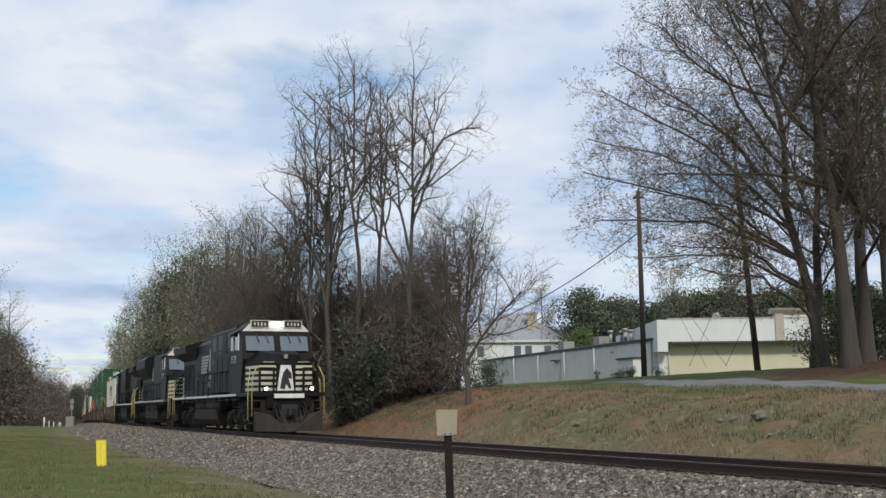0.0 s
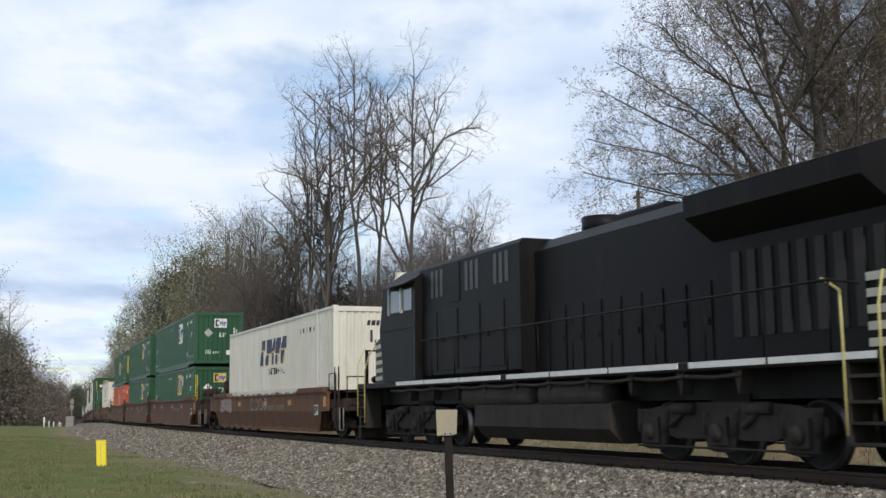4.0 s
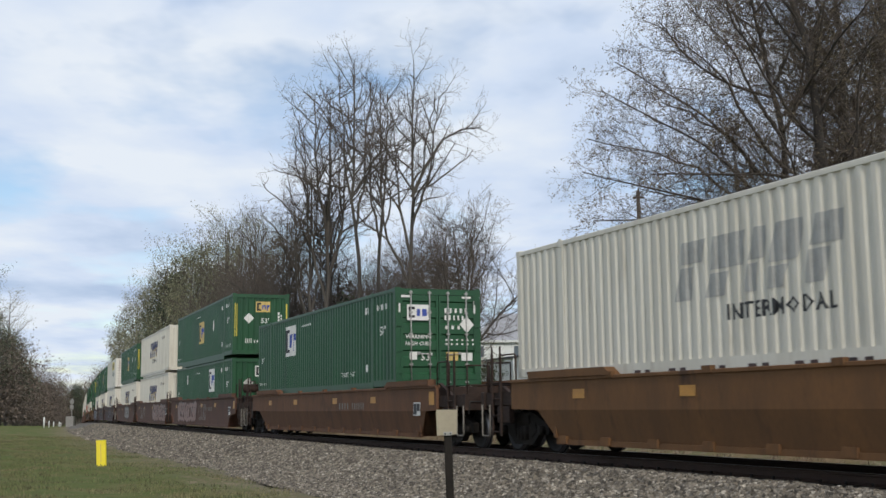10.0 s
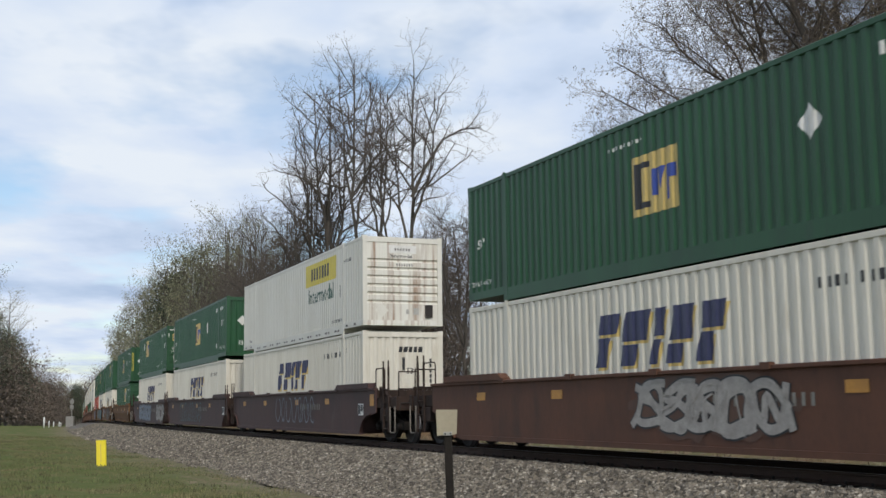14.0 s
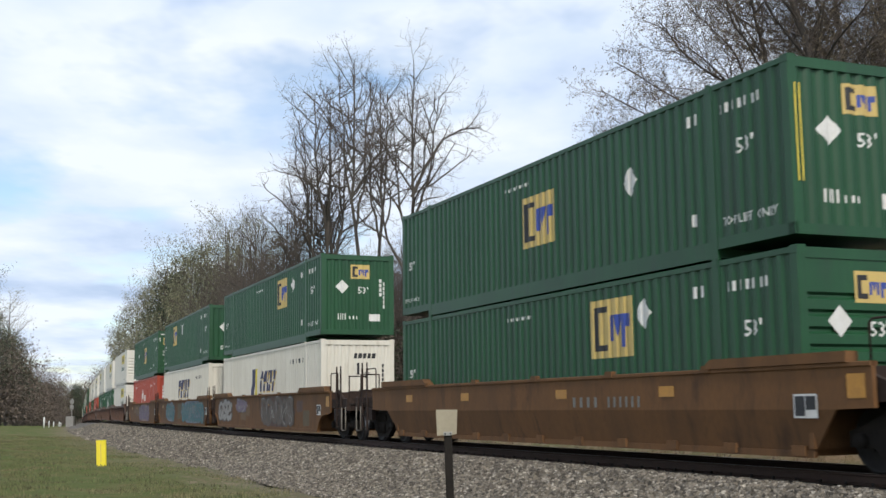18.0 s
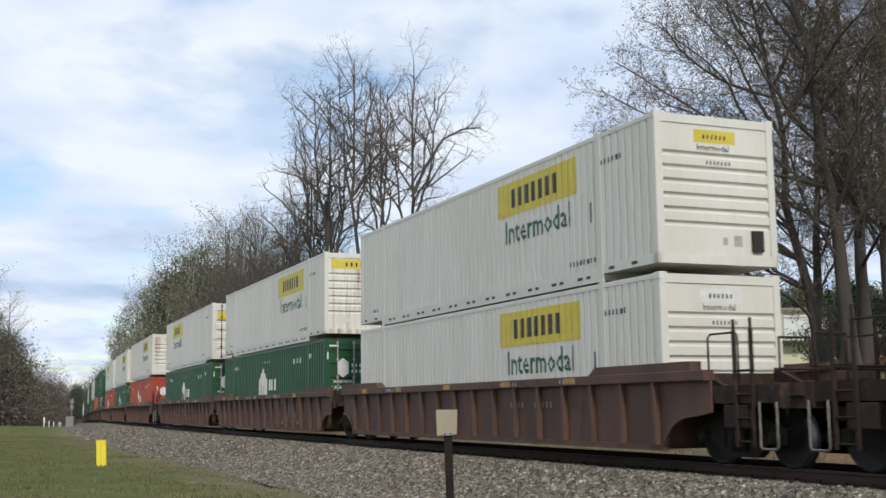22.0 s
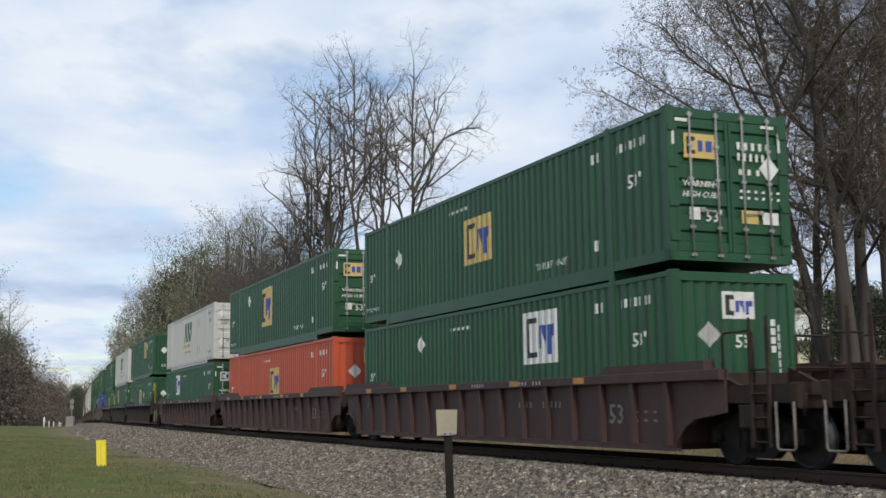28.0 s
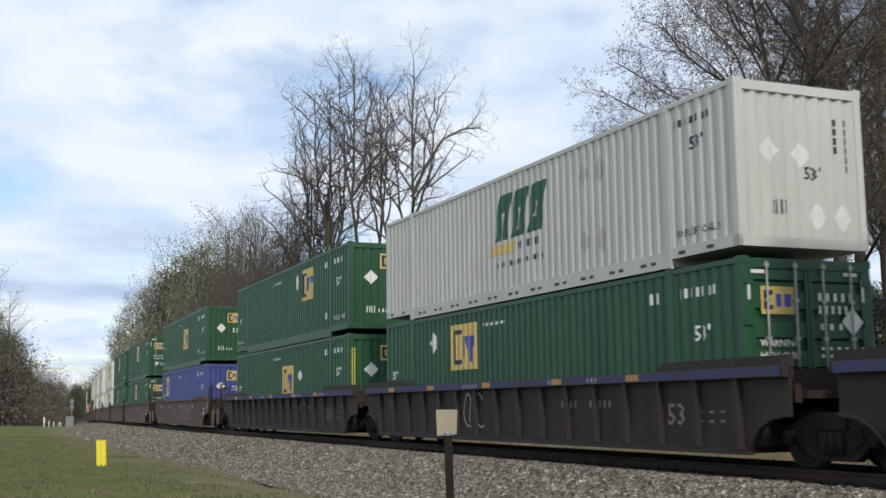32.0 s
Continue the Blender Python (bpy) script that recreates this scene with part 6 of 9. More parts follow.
    body("nose_lamp", MB().box(xn - 0.06, xn + 0.02, -0.07, 0.07, 2.86, 3.02), GALV, nose)
    for sy in (-1, 1):
        body("cab_ledge", MB().box(x0, x1 + 0.3, *sorted((sy * cw, sy * (cw + 0.02))), 2.86, 2.90), BLACK, cab)
        body("cab_door_seam", MB().box(x0 + 0.05, x0 + 0.08, *sorted((sy * cw, sy * (cw + 0.012))), 1.6, 3.8), BOARD, cab)
    for y in (-0.9, -0.5, 0.45, 0.9):
        body("wiper", MB().tube([(x1 + 0.2, y, 3.9), (x1 + 0.3, y + 0.12, 3.55)], 0.018, 4), BOARD, cab)
    # white roof edge over the windscreen
    mb = MB()
    mb.prism_x([(-1.46, 4.02), (1.46, 4.02), (0.97, 4.44), (-0.97, 4.44)], x1 - 0.12, x1 + 0.04)
    body("roof_band", mb, PALE, cab, "white band over the windscreen")
    mb = MB()
    for y0, y1 in ((-1.34, -0.14), (0.14, 1.34)):
        mb = MB()
        mb.add([(x1 + 0.365, y0, 3.22), (x1 + 0.365, y1, 3.22), (x1 + 0.10, y1, 3.82), (x1 + 0.10, y0, 3.82), (x1 + 0.2, y0, 3.22), (x1 + 0.2, y1, 3.22), (x1 - 0.05, y1, 3.82), (x1 - 0.05, y0, 3.82)], [(0, 1, 2, 3), (4, 7, 6, 5), (0, 4, 5, 1), (3, 2, 6, 7), (1, 5, 6, 2), (0, 3, 7, 4)])
        body("windscreen", mb, GLASS, cab, "dark glass windscreen")
    for sy in (-1, 1):
        for a, b in ((6.15, 6.75), (6.98, 7.72)):
            mb = MB()
            mb.box(a, b, *sorted((sy * cw, sy * (cw + 0.012))), 3.30, 3.86)
            body("side_window", mb, GLASS, cab, "dark cab side window")
        body("window_post", MB().box(6.82, 6.92, *sorted((sy * cw, sy * (cw + 0.05))), 3.26, 3.9), PALE, cab)
        body("window_post", MB().box(7.8, 7.88, *sorted((sy * cw, sy * (cw + 0.04))), 3.26, 3.95), PALE, cab)
        mb = MB()
        mb.prism_x([(sy * cw, 4.00), (sy * (cw + 0.28), 3.90), (sy * (cw + 0.28), 3.93), (sy * cw, 4.06)], 6.0, 7.9)
        body("sun_shade", mb, BLACK, cab)
    # number boards, headlight, ditch lights
    for y in (-0.72, 0.72):
        body("board_rim", MB().box(x1 - 0.05, x1 + 0.10, y - 0.40, y + 0.40, 4.16, 4.46), STRIPE, cab)
        nb = body("number_board", MB().box(x1 + 0.10, x1 + 0.115, y - 0.36, y + 0.36, 4.19, 4.43), BOARD, cab)
        F = Flat("end", x1 + 0.115)
        F.bars(y - 0.25, 4.24, 4, 0.11, 0.15, 0.35, 0.5)
        body("number_mark", F.mb, PALE, nb)
    mb = MB()
    for y in (-0.13, 0.13):
        mb.tube([(x1 + 0.02, y, 4.3), (x1 + 0.16, y, 4.3)], 0.09, 12)
    body("headlight", mb, LAMP if lit else GLASS, cab, "twin headlight")
    for y in (-0.95, 0.95):
        body("ditch_light", MB().tube([(HL - 0.42, y, 1.68), (HL - 0.26, y, 1.68)], 0.07, 12), LAMP if lit else GLASS, e)
        body("lamp_housing", MB().tube([(HL - 0.62, y, 1.68), (HL - 0.33, y, 1.68)], 0.095, 12).box(HL - 0.6, HL - 0.5, y - 0.05, y + 0.05, 1.5, 1.7), BLACK, e)
    # white stripes on the nose and at the rear, horse-coloured crest left plain
    for k in range(5):
        z = 1.62 + k * 0.215
        for sy in (-1, 1):
            mb = MB()
            mb.box(xn, xn + 0.012, *sorted((sy * 0.42, sy * 1.1)), z, z + 0.11)
            v = [(xn - 0.004, sy * 1.106, z), (xn - 0.004, sy * 1.106, z + 0.11), (x1 + 0.45, sy * 1.375, z + 0.11), (x1 + 0.45, sy * 1.375, z)]
            v += [(p[0], p[1] + sy * 0.012, p[2]) for p in v]
            mb.add(v, [(0, 1, 2, 3), (4, 7, 6, 5), (0, 4, 5, 1), (1, 5, 6, 2), (2, 6, 7, 3), (3, 7, 4, 0)])
            body("nose_stripe", mb, STRIPE, nose, "cream safety stripe")
    for sy in (-1, 1):
        body("grab_iron", MB().tube([(xn + 0.02, sy * 0.95, 2.72), (xn + 0.08, sy * 0.95, 2.72), (xn + 0.08, sy * 0.5, 2.72), (xn + 0.02, sy * 0.5, 2.72)], 0.015, 5), STRIPE, nose)
    F = Flat("end", xn)
    F.poly([(-0.36, 1.62), (0.36, 1.62), (0.22, 2.6), (-0.22, 2.6)])
    body("nose_panel", F.mb, PALE, nose, "white panel with a dark crest")
    F = Flat("end", xn, None, 0.009)
    F.poly([(-0.24, 1.70), (-0.05, 1.66), (0.12, 2.2), (0.05, 2.5), (-0.12, 2.3)]).poly([(0.0, 2.15), (0.26, 2.05), (0.24, 2.3), (0.04, 2.5)]).poly([(0.0, 1.9), (0.16, 1.68), (0.24, 1.72), (0.1, 2.15)])
    body("nose_crest", F.mb, INK, nose)
    rear = -10.36 if style == "wing" else -10.21
    for k in range(5):
        z = 1.62 + k * 0.215
        mb = MB()
        mb.box(rear - 0.012, rear, -0.9, 0.9, z, z + 0.11)
        for sy in (-1, 1):
            mb.box(rear, rear + 0.55, *sorted((sy * 0.93, sy * 0.972)), z, z + 0.11)
        body("rear_stripe", mb, STRIPE, e, "cream safety stripe")
    # side marks: thoroughbred stripes and blocks in place of the lettering
    F = Flat("side", -0.985)
    bx, up = (-4.4, 0.0) if style == "wing" else (-3.3, 0.14)
    for k in range(6):
        z = 2.66 + up + k * 0.145
        F.rect(bx + 0.04 * k, bx + 1.7 + 0.13 * k - 0.12 * (k % 2), z, z + 0.105, 0.03)
    F.rect(bx + 2.25, bx + 2.62, 2.72 + up, 3.58 + up, 0.22).rect(bx + 2.72, bx + 3.0, 2.72 + up, 3.3 + up, 0.16).rect(bx + 3.14, bx + 4.05, 3.26 + up, 3.58 + up, 0.10).rect(bx + 3.05, bx + 3.9, 2.72 + up, 3.04 + up, 0.10)
    F.bars(bx + 2.15, 2.32 + up, 7, 0.22, 0.28, 0.22, 0.7).bars(bx + 2.05, 1.95 + up, 8, 0.22, 0.28, 0.22, 0.7)
    body("side_mark", F.mb, FADED, e, "pale stripes and wordmark blocks")
    for x, z, a in ((-5.6, 2.35, 0.12), (-2.0, 3.6, 0.14), (0.9, 2.95, 0.12), (2.6, 3.3, 0.1), (5.1, 3.2, 0.13)):
        D = Flat("side", -0.957 if x < (0.2 if style == "wing" else 1.2) else (-1.325 if style == "wing" else -1.425))
        D.rect(x, x + a, z, z + a * 1.3)
        body("label_plate", D.mb, FADED, e, "small pale label")
    F = Flat("side", -cw - 0.002)
    F.bars(6.3, 2.78, 4, 0.22, 0.38, 0.3)
    body("cab_number_mark", F.mb, PALE, cab)
    # walkway railing
    for sy in (-1, 1):
        mb = MB()
        for x in np.arange(-9.6, 6.0, 1.45):
            mb.tube([(x, sy * 1.46, 1.5), (x, sy * 1.46, 2.5)], 0.018, 5)
        mb.tube([(-10.2, sy * 1.46, 2.4), (-9.6, sy * 1.46, 2.5), (5.6, sy * 1.46, 2.5)], 0.02, 5)
        body("walkway_railing", mb, BLACK, e)
    body("horn", MB().tube([(4.4, 0.3, 4.5), (5.1, 0.3, 4.52)], [0.05, 0.12], 8).tube([(4.4, 0.05, 4.5), (5.0, 0.05, 4.52)], [0.04, 0.1], 8).box(4.3, 4.5, 0.0, 0.35, 4.3, 4.5), STEEL, e)
    return tagged(e, label, "locomotive", "locomotives of the train")
# ---------------------------------------------------------------- the train, from front to rear
MOVING = []


def aboard(thing, u, half, z=0.0, turn=0.0):
    """Books a thing on the train: u metres along it, z over the rail."""
    MOVING.append((thing, u, half, pose(0, 0, z, 0, 0, turn)))
    return thing


aboard(locomotive("wing", True, "black freight locomotive with white nose stripes and lit headlights"), 361.2, 6.6)
aboard(locomotive("square", False, "black freight locomotive with a square cab, second in line"), 338.9, 6.6)
aboard(locomotive("wing", False, "dusty black freight locomotive running cab backwards"), 316.7, 6.6, 0.0, 180)

GRN = "green corrugated steel container with a gold logo panel"
GRW = "green corrugated steel container with a pale logo panel"
SWF = "off-white corrugated container with slanted navy wordmark blocks"
JBH = "white container with a yellow logo panel, stacked on top"
HBG = "green corrugated container with a white house logo"
HBR = "red corrugated container with a white house logo"
ABW = "pale grey corrugated container with dark green blocks"
FAT, THIN = "fat", "thin"
S_, R_, B_ = "smooth", "ribbed", "bent"
# u, well: (kind, paint, front end, rear end, spray), containers from the bottom up: (make, leading end, logo x, options)
TRAIN = [
    (294.9, (B_, UMBER, True, True, [(PINK, -7.4, -5.2, 0.95, 1.45, FAT), (SILVER, -1.6, 1.4, 0.95, 1.4, THIN)]), [("swift", "front", -2.15, dict(big=1.0), SWF)], 1.43),
    (269.13, (S_, UMBER, True, False, []), [("gold", "front", 2.15, dict(diamond=4.1, yellow=True), GRN), ("gold", "front", 2.3, dict(white_logo=True), GRW)], 0),
    (249.5, (S_, UMBER, False, False, []), [("gold", "front", 2.15, dict(diamond=4.2), GRN), ("gold", "front", 2.25, dict(diamond=4.3), GRN)], 0),
    (229.81, (S_, UMBER, False, True, []), [("gold_orange", "door", -0.45, dict(), "orange corrugated container with a gold logo panel"), ("gold", "front", -0.7, dict(diamond=2.6, yellow=True), GRN)], 0),
    (203.36, (B_, TAN, True, True, []), [("swift", "door", -2.1, dict(big=1.0, white_logo=True), "off-white corrugated container with faded blocks, alone on its car")], 1.43),
    (179.62, (B_, UMBER, True, True, []), [("gold", "door", -3.95, dict(white_logo=True), "green corrugated container with a pale panel, alone on its car")], 1.43),
    (158.22, (S_, BRICK, True, False, [(PINK, -6.5, -0.5, 0.4, 1.45, FAT), (SILVER, 0.2, 2.4, 0.5, 1.3, THIN)]), [("gold", "front", 2.3, dict(white_logo=True, diamond=-4.3), GRW), ("gold", "front", -0.8, dict(diamond=3.3, yellow=True), GRN)], 0),
    (138.44, (S_, BRICK, False, False, [(PINK, 1.4, 7.9, 0.38, 1.47, FAT), (SILVER, -6.5, -3.2, 0.5, 1.2, THIN)]), [("swift", "front", -2.15, dict(big=0.95), SWF), ("swift", "front", -2.15, dict(big=1.0), SWF)], 0),
    (118.85, (S_, BRICK, False, True, [(SILVER, -0.6, 3.4, 0.5, 1.45, FAT)]), [("swift", "front", -2.3, dict(big=0.95), SWF), ("gold", "front", -0.83, dict(diamond=4.0, yellow=True), GRN)], 0),
    (94.83, (S_, MAROON, True, False, [(SLATE, -2.0, 3.4, 0.5, 1.4, THIN)]), [("swift", "front", -2.2, dict(big=0.95), SWF), ("hunt", "slats", 1.7, dict(big=1.0, white_logo=True), JBH)], 0),
    (74.85, (S_, MAROON, False, False, [(TEAL, -4.5, 2.4, 0.4, 1.4, THIN)]), [("swift", "front", -2.0, dict(big=0.95), SWF), ("gold", "front", -0.55, dict(diamond=3.0), GRN)], 0),
    (55.34, (S_, MAROON, False, True, [(SLATE, -5.8, 1.4, 0.36, 1.46, FAT), (SILVER, 4.6, 8.2, 0.4, 1.4, FAT)]), [("swift", "front", -2.18, dict(big=0.95), SWF), ("gold", "door", -3.55, dict(diamond=-4.8), GRN)], 0),
    (31.59, (B_, TAN, True, True, []), [("gold", "slats", 2.05, dict(diamond=3.9), "green container with a gold logo panel and ribbed end"), ("gold", "front", -0.8, dict(diamond=3.6, yellow=True), GRN)], 0),
    (7.68, (S_, TAN, True, False, [(SILVER, -8.2, -5.6, 0.5, 1.4, FAT), (MAUVE, -4.4, -2.6, 0.9, 1.35, FAT), (STONE, 0.2, 5.0, 0.36, 1.46, FAT)]), [("swift", "front", -0.83, dict(big=0.8), SWF), ("gold", "front", 2.0, dict(diamond=4.3), GRN)], 0),
    (-12.3, (S_, TAN, False, False, [(TEAL, -5.6, -2.4, 0.4, 1.4, FAT), (TEAL, 0.6, 7.6, 0.36, 1.46, FAT)]), [("swift", "front", -2.0, dict(big=0.9), SWF), ("gold", "front", -4.45, dict(white_logo=False, diamond=-0.9), GRN)], 0),
    (-31.88, (S_, TAN, False, True, [(MAUVE, -1.6, 4.8, 0.36, 1.44, FAT)]), [("hub_red", "front", -1.68, dict(), HBR), ("gold", "door", -0.6, dict(diamond=-4.4), GRN)], 0),
    (-55.45, (R_, RUSTY, True, False, []), [("hunt", "slats", 1.6, dict(big=0.9, white_logo=True, clean=True), "white container with a yellow logo panel in the well"), ("hunt", "slats", 1.6, dict(big=1.0, clean=True), JBH)], 0),
    (-75.4, (R_, RUSTY, False, False, [(SILVER, 1.8, 5.6, 0.45, 1.4, THIN)]), [("hub_green", "door", -1.3, dict(), HBG), ("hunt", "slats", 1.8, dict(big=1.2), "white container with a rust-streaked end, stacked on top")], 0),
    (-94.91, (R_, RUSTY, False, True, [(SILVER, -3.6, 1.0, 0.7, 1.25, THIN)]), [("hub_green", "door", -1.46, dict(), HBG), ("hunt", "door", -5.3, dict(), JBH)], 0),
    (-118.52, (R_, RUSTY, True, False, []), [("hub_red", "front", -1.75, dict(), HBR), ("hunt", "slats", 1.68, dict(big=1.0), JBH)], 0),
    (-138.24, (R_, RUSTY, False, False, []), [("hub_green", "door", -1.4, dict(), HBG), ("hunt", "slats", 1.9, dict(big=1.0), JBH)], 0),
    (-157.62, (R_, RUSTY, False, True, []), [("hub_red", "front", -1.9, dict(), HBR), ("hunt", "slats", -4.9, dict(big=1.2), JBH)], 0),
    (-181.15, (R_, MAROON, True, False, []), [("gold", "front", 2.37, dict(white_logo=True, diamond=-3.6), GRW), ("gold", "door", -0.7, dict(diamond=-5.2), GRN)], 0),
    (-200.48, (R_, MAROON, False, False, []), [("gold_orange", "front", -0.48, dict(), "orange corrugated container with a gold logo panel"), ("gold", "door", -2.0, dict(diamond=-4.2, big=1.25), GRN)], 0),
    (-220.57, (R_, MAROON, False, True, []), [("gold", "door", -4.14, dict(white_logo=True), GRW), ("abf", "door", -1.3, dict(), ABW)], 0),
    (-244.18, (R_, BLACKBLUE, True, False, [(MAUVE, -1.0, 3.0, 0.9, 1.4, THIN)]), [("gold", "front", -0.7, dict(diamond=2.5, yellow=True), GRN), ("gold", "front", 2.1, dict(diamond=4.3), GRN)], 0),
    (-263.68, (R_, BLACKBLUE, False, False, [(SILVER, -2.6, -1.2, 0.5, 1.3, THIN)]), [("gold", "door", -3.48, dict(diamond=-4.6), GRN), ("abf", "front", -0.9, dict(), ABW)], 0),
    (-283.27, (R_, BLACKBLUE, False, True, []), [("gold", "front", -0.15, dict(diamond=2.3, yellow=True), GRN), ("gold", "front", 2.5, dict(diamond=1.9), GRN)], 0),
    (-306.98, (S_, RUSTY, True, True, [(SILVER, -3.0, 4.0, 0.5, 1.3, THIN)]), [("gold_blue", "front", -6.6, dict(), "blue corrugated container in a brown well"), ("gold", "front", 0.4, dict(), GRN)], 0),
    (-331.04, (S_, RUSTY, True, False, []), [("gold", "door", -2.0, dict(), GRN), ("gold", "door", -1.0, dict(), GRN)], 0),
    (-350.6, (S_, RUSTY, False, False, []), [("gold", "front", -2.0, dict(), GRN), ("gold", "front", -1.0, dict(), GRN)], 0),
    (-370.2, (S_, RUSTY, False, True, []), [("hunt", "slats", 1.0, dict(), JBH), ("hunt", "slats", 1.0, dict(), JBH)], 0),
    (-393.9, (S_, RUSTY, True, False, []), [("swift", "front", -2.0, dict(big=0.95), SWF), ("hunt", "slats", 1.0, dict(), JBH)], 0),
    (-413.5, (S_, RUSTY, False, False, []), [("hunt", "slats", 1.0, dict(), JBH), ("hunt", "slats", 1.0, dict(), JBH)], 0),
    (-433.1, (S_, RUSTY, False, True, []), [("gold", "front", -2.0, dict(), GRN), ("hunt", "slats", 1.0, dict(), JBH)], 0),
    (-456.8, (S_, RUSTY, True, False, []), [("gold_orange", "front", -2.0, dict(), "orange corrugated container with a gold logo panel"), ("gold", "front", -1.0, dict(), GRN)], 0),
    (-476.4, (S_, RUSTY, False, False, []), [("swift", "front", -2.0, dict(big=0.95), SWF), ("gold", "front", -1.0, dict(), GRN)], 0),
    (-496.0, (S_, RUSTY, False, True, []), [("hunt", "slats", 1.0, dict(), JBH), ("hunt", "slats", 1.0, dict(), JBH)], 0),
]
OFFSET = {203.36: 2.0, 179.62: 1.8, 294.9: -1.6}     # how far a car stands before its single load
PAINT_WORDS = {BRICK: "red-brown weathered", UMBER: "orange-brown weathered", RUSTY: "brown weathered", TAN: "tan-brown weathered", MAROON: "dark maroon", BLACKBLUE: "blue-black weathered"}

for u, (kind, paint, front, rear, spray), boxes, alone in TRAIN:
    words = "%s well car with %s sides%s" % (PAINT_WORDS[paint], {S_: "smooth", R_: "ribbed", B_: "creased"}[kind], ", sprayed with graffiti" if spray else ", carrying containers")
    w = aboard(well_car(kind, paint, front, rear, words, spray), u + OFFSET.get(u, 0.0), 9.8)
    z = 0.408
    if alone:
        z = alone
        mb = MB()
        for sx in (-1, 1):
            mb.box(*sorted((sx * 5.7, sx * 6.5)), -1.3, 1.3, 0.38, z)
            mb.box(*sorted((sx * 7.5, sx * 8.3)), -1.36, 1.36, 1.1, z)
        part("support_ledge", mb, paint, w)
    for make, end, lx, opts, words in boxes:
        aboard(container(make, end, lx, label=words, **opts), u, 8.0, z)
        z += CH
# ---------------------------------------------------------------- trees
BARK = material("grey_brown_bark", (0.092, 0.080, 0.066), (0.054, 0.046, 0.038), 0.9, 0, 2.5, 25, 0.9, 0.5, (1, 1, 0.25))
DARK_BARK = material("dark_brown_bark", (0.070, 0.058, 0.048), (0.042, 0.035, 0.030), 0.9, 0, 2.5, 25, 0.9, 0.6, (1, 1, 0.25))
TWIG = material("grey_twigs", (0.105, 0.085, 0.068), (0.07, 0.055, 0.045), 0.9, 0, 1, 10, 0.8, 0.0)
BROWN_TWIG = material("brown_twigs", (0.098, 0.076, 0.060), (0.064, 0.050, 0.041), 0.9, 0, 1, 10, 0.8, 0.0)
BUDS = material("olive_brown_buds", (0.20, 0.165, 0.10), (0.13, 0.10, 0.065), 0.85, 0, 0.6, 8, 0.9, 0.0, island=True)
SPRING = material("pale_olive_leaves", (0.235, 0.232, 0.140), (0.155, 0.150, 0.090), 0.85, 0, 0.4, 6, 0.9, 0.0, island=True)
EVERGREEN = material("dark_evergreen_leaves", (0.062, 0.080, 0.038), (0.038, 0.050, 0.026), 0.8, 0, 0.3, 5, 0.9, 0.0, island=True)
# lighter than EVERGREEN: the haze before the far trees is put into this colour
FAR_GREEN = material("haze_paled_evergreen_foliage", (0.118, 0.135, 0.080), (0.080, 0.094, 0.060), 0.85, 0, 0.3, 5, 0.9, 0.0, island=True)
FRESH = material("fresh_green_leaves", (0.13, 0.19, 0.05), (0.09, 0.13, 0.04), 0.8, 0, 0.5, 5, 0.9, 0.0, island=True)
THICKET = material("brown_brushwood", (0.150, 0.115, 0.088), (0.098, 0.076, 0.059), 0.9, 0, 0.4, 6, 0.9, 0.0, island=True)


def unit(v):
    return v / (np.linalg.norm(v) + 1e-9)


def limb(rng, p, d, length, segs, wander, up):
    pts = [np.array(p, float)]
    d = unit(np.array(d, float))
    for _ in range(segs):
        d = unit(d + rng.normal(0, wander, 3) + np.array([0, 0, up]))
        pts.append(pts[-1] + d * length / segs)
    return np.array(pts)


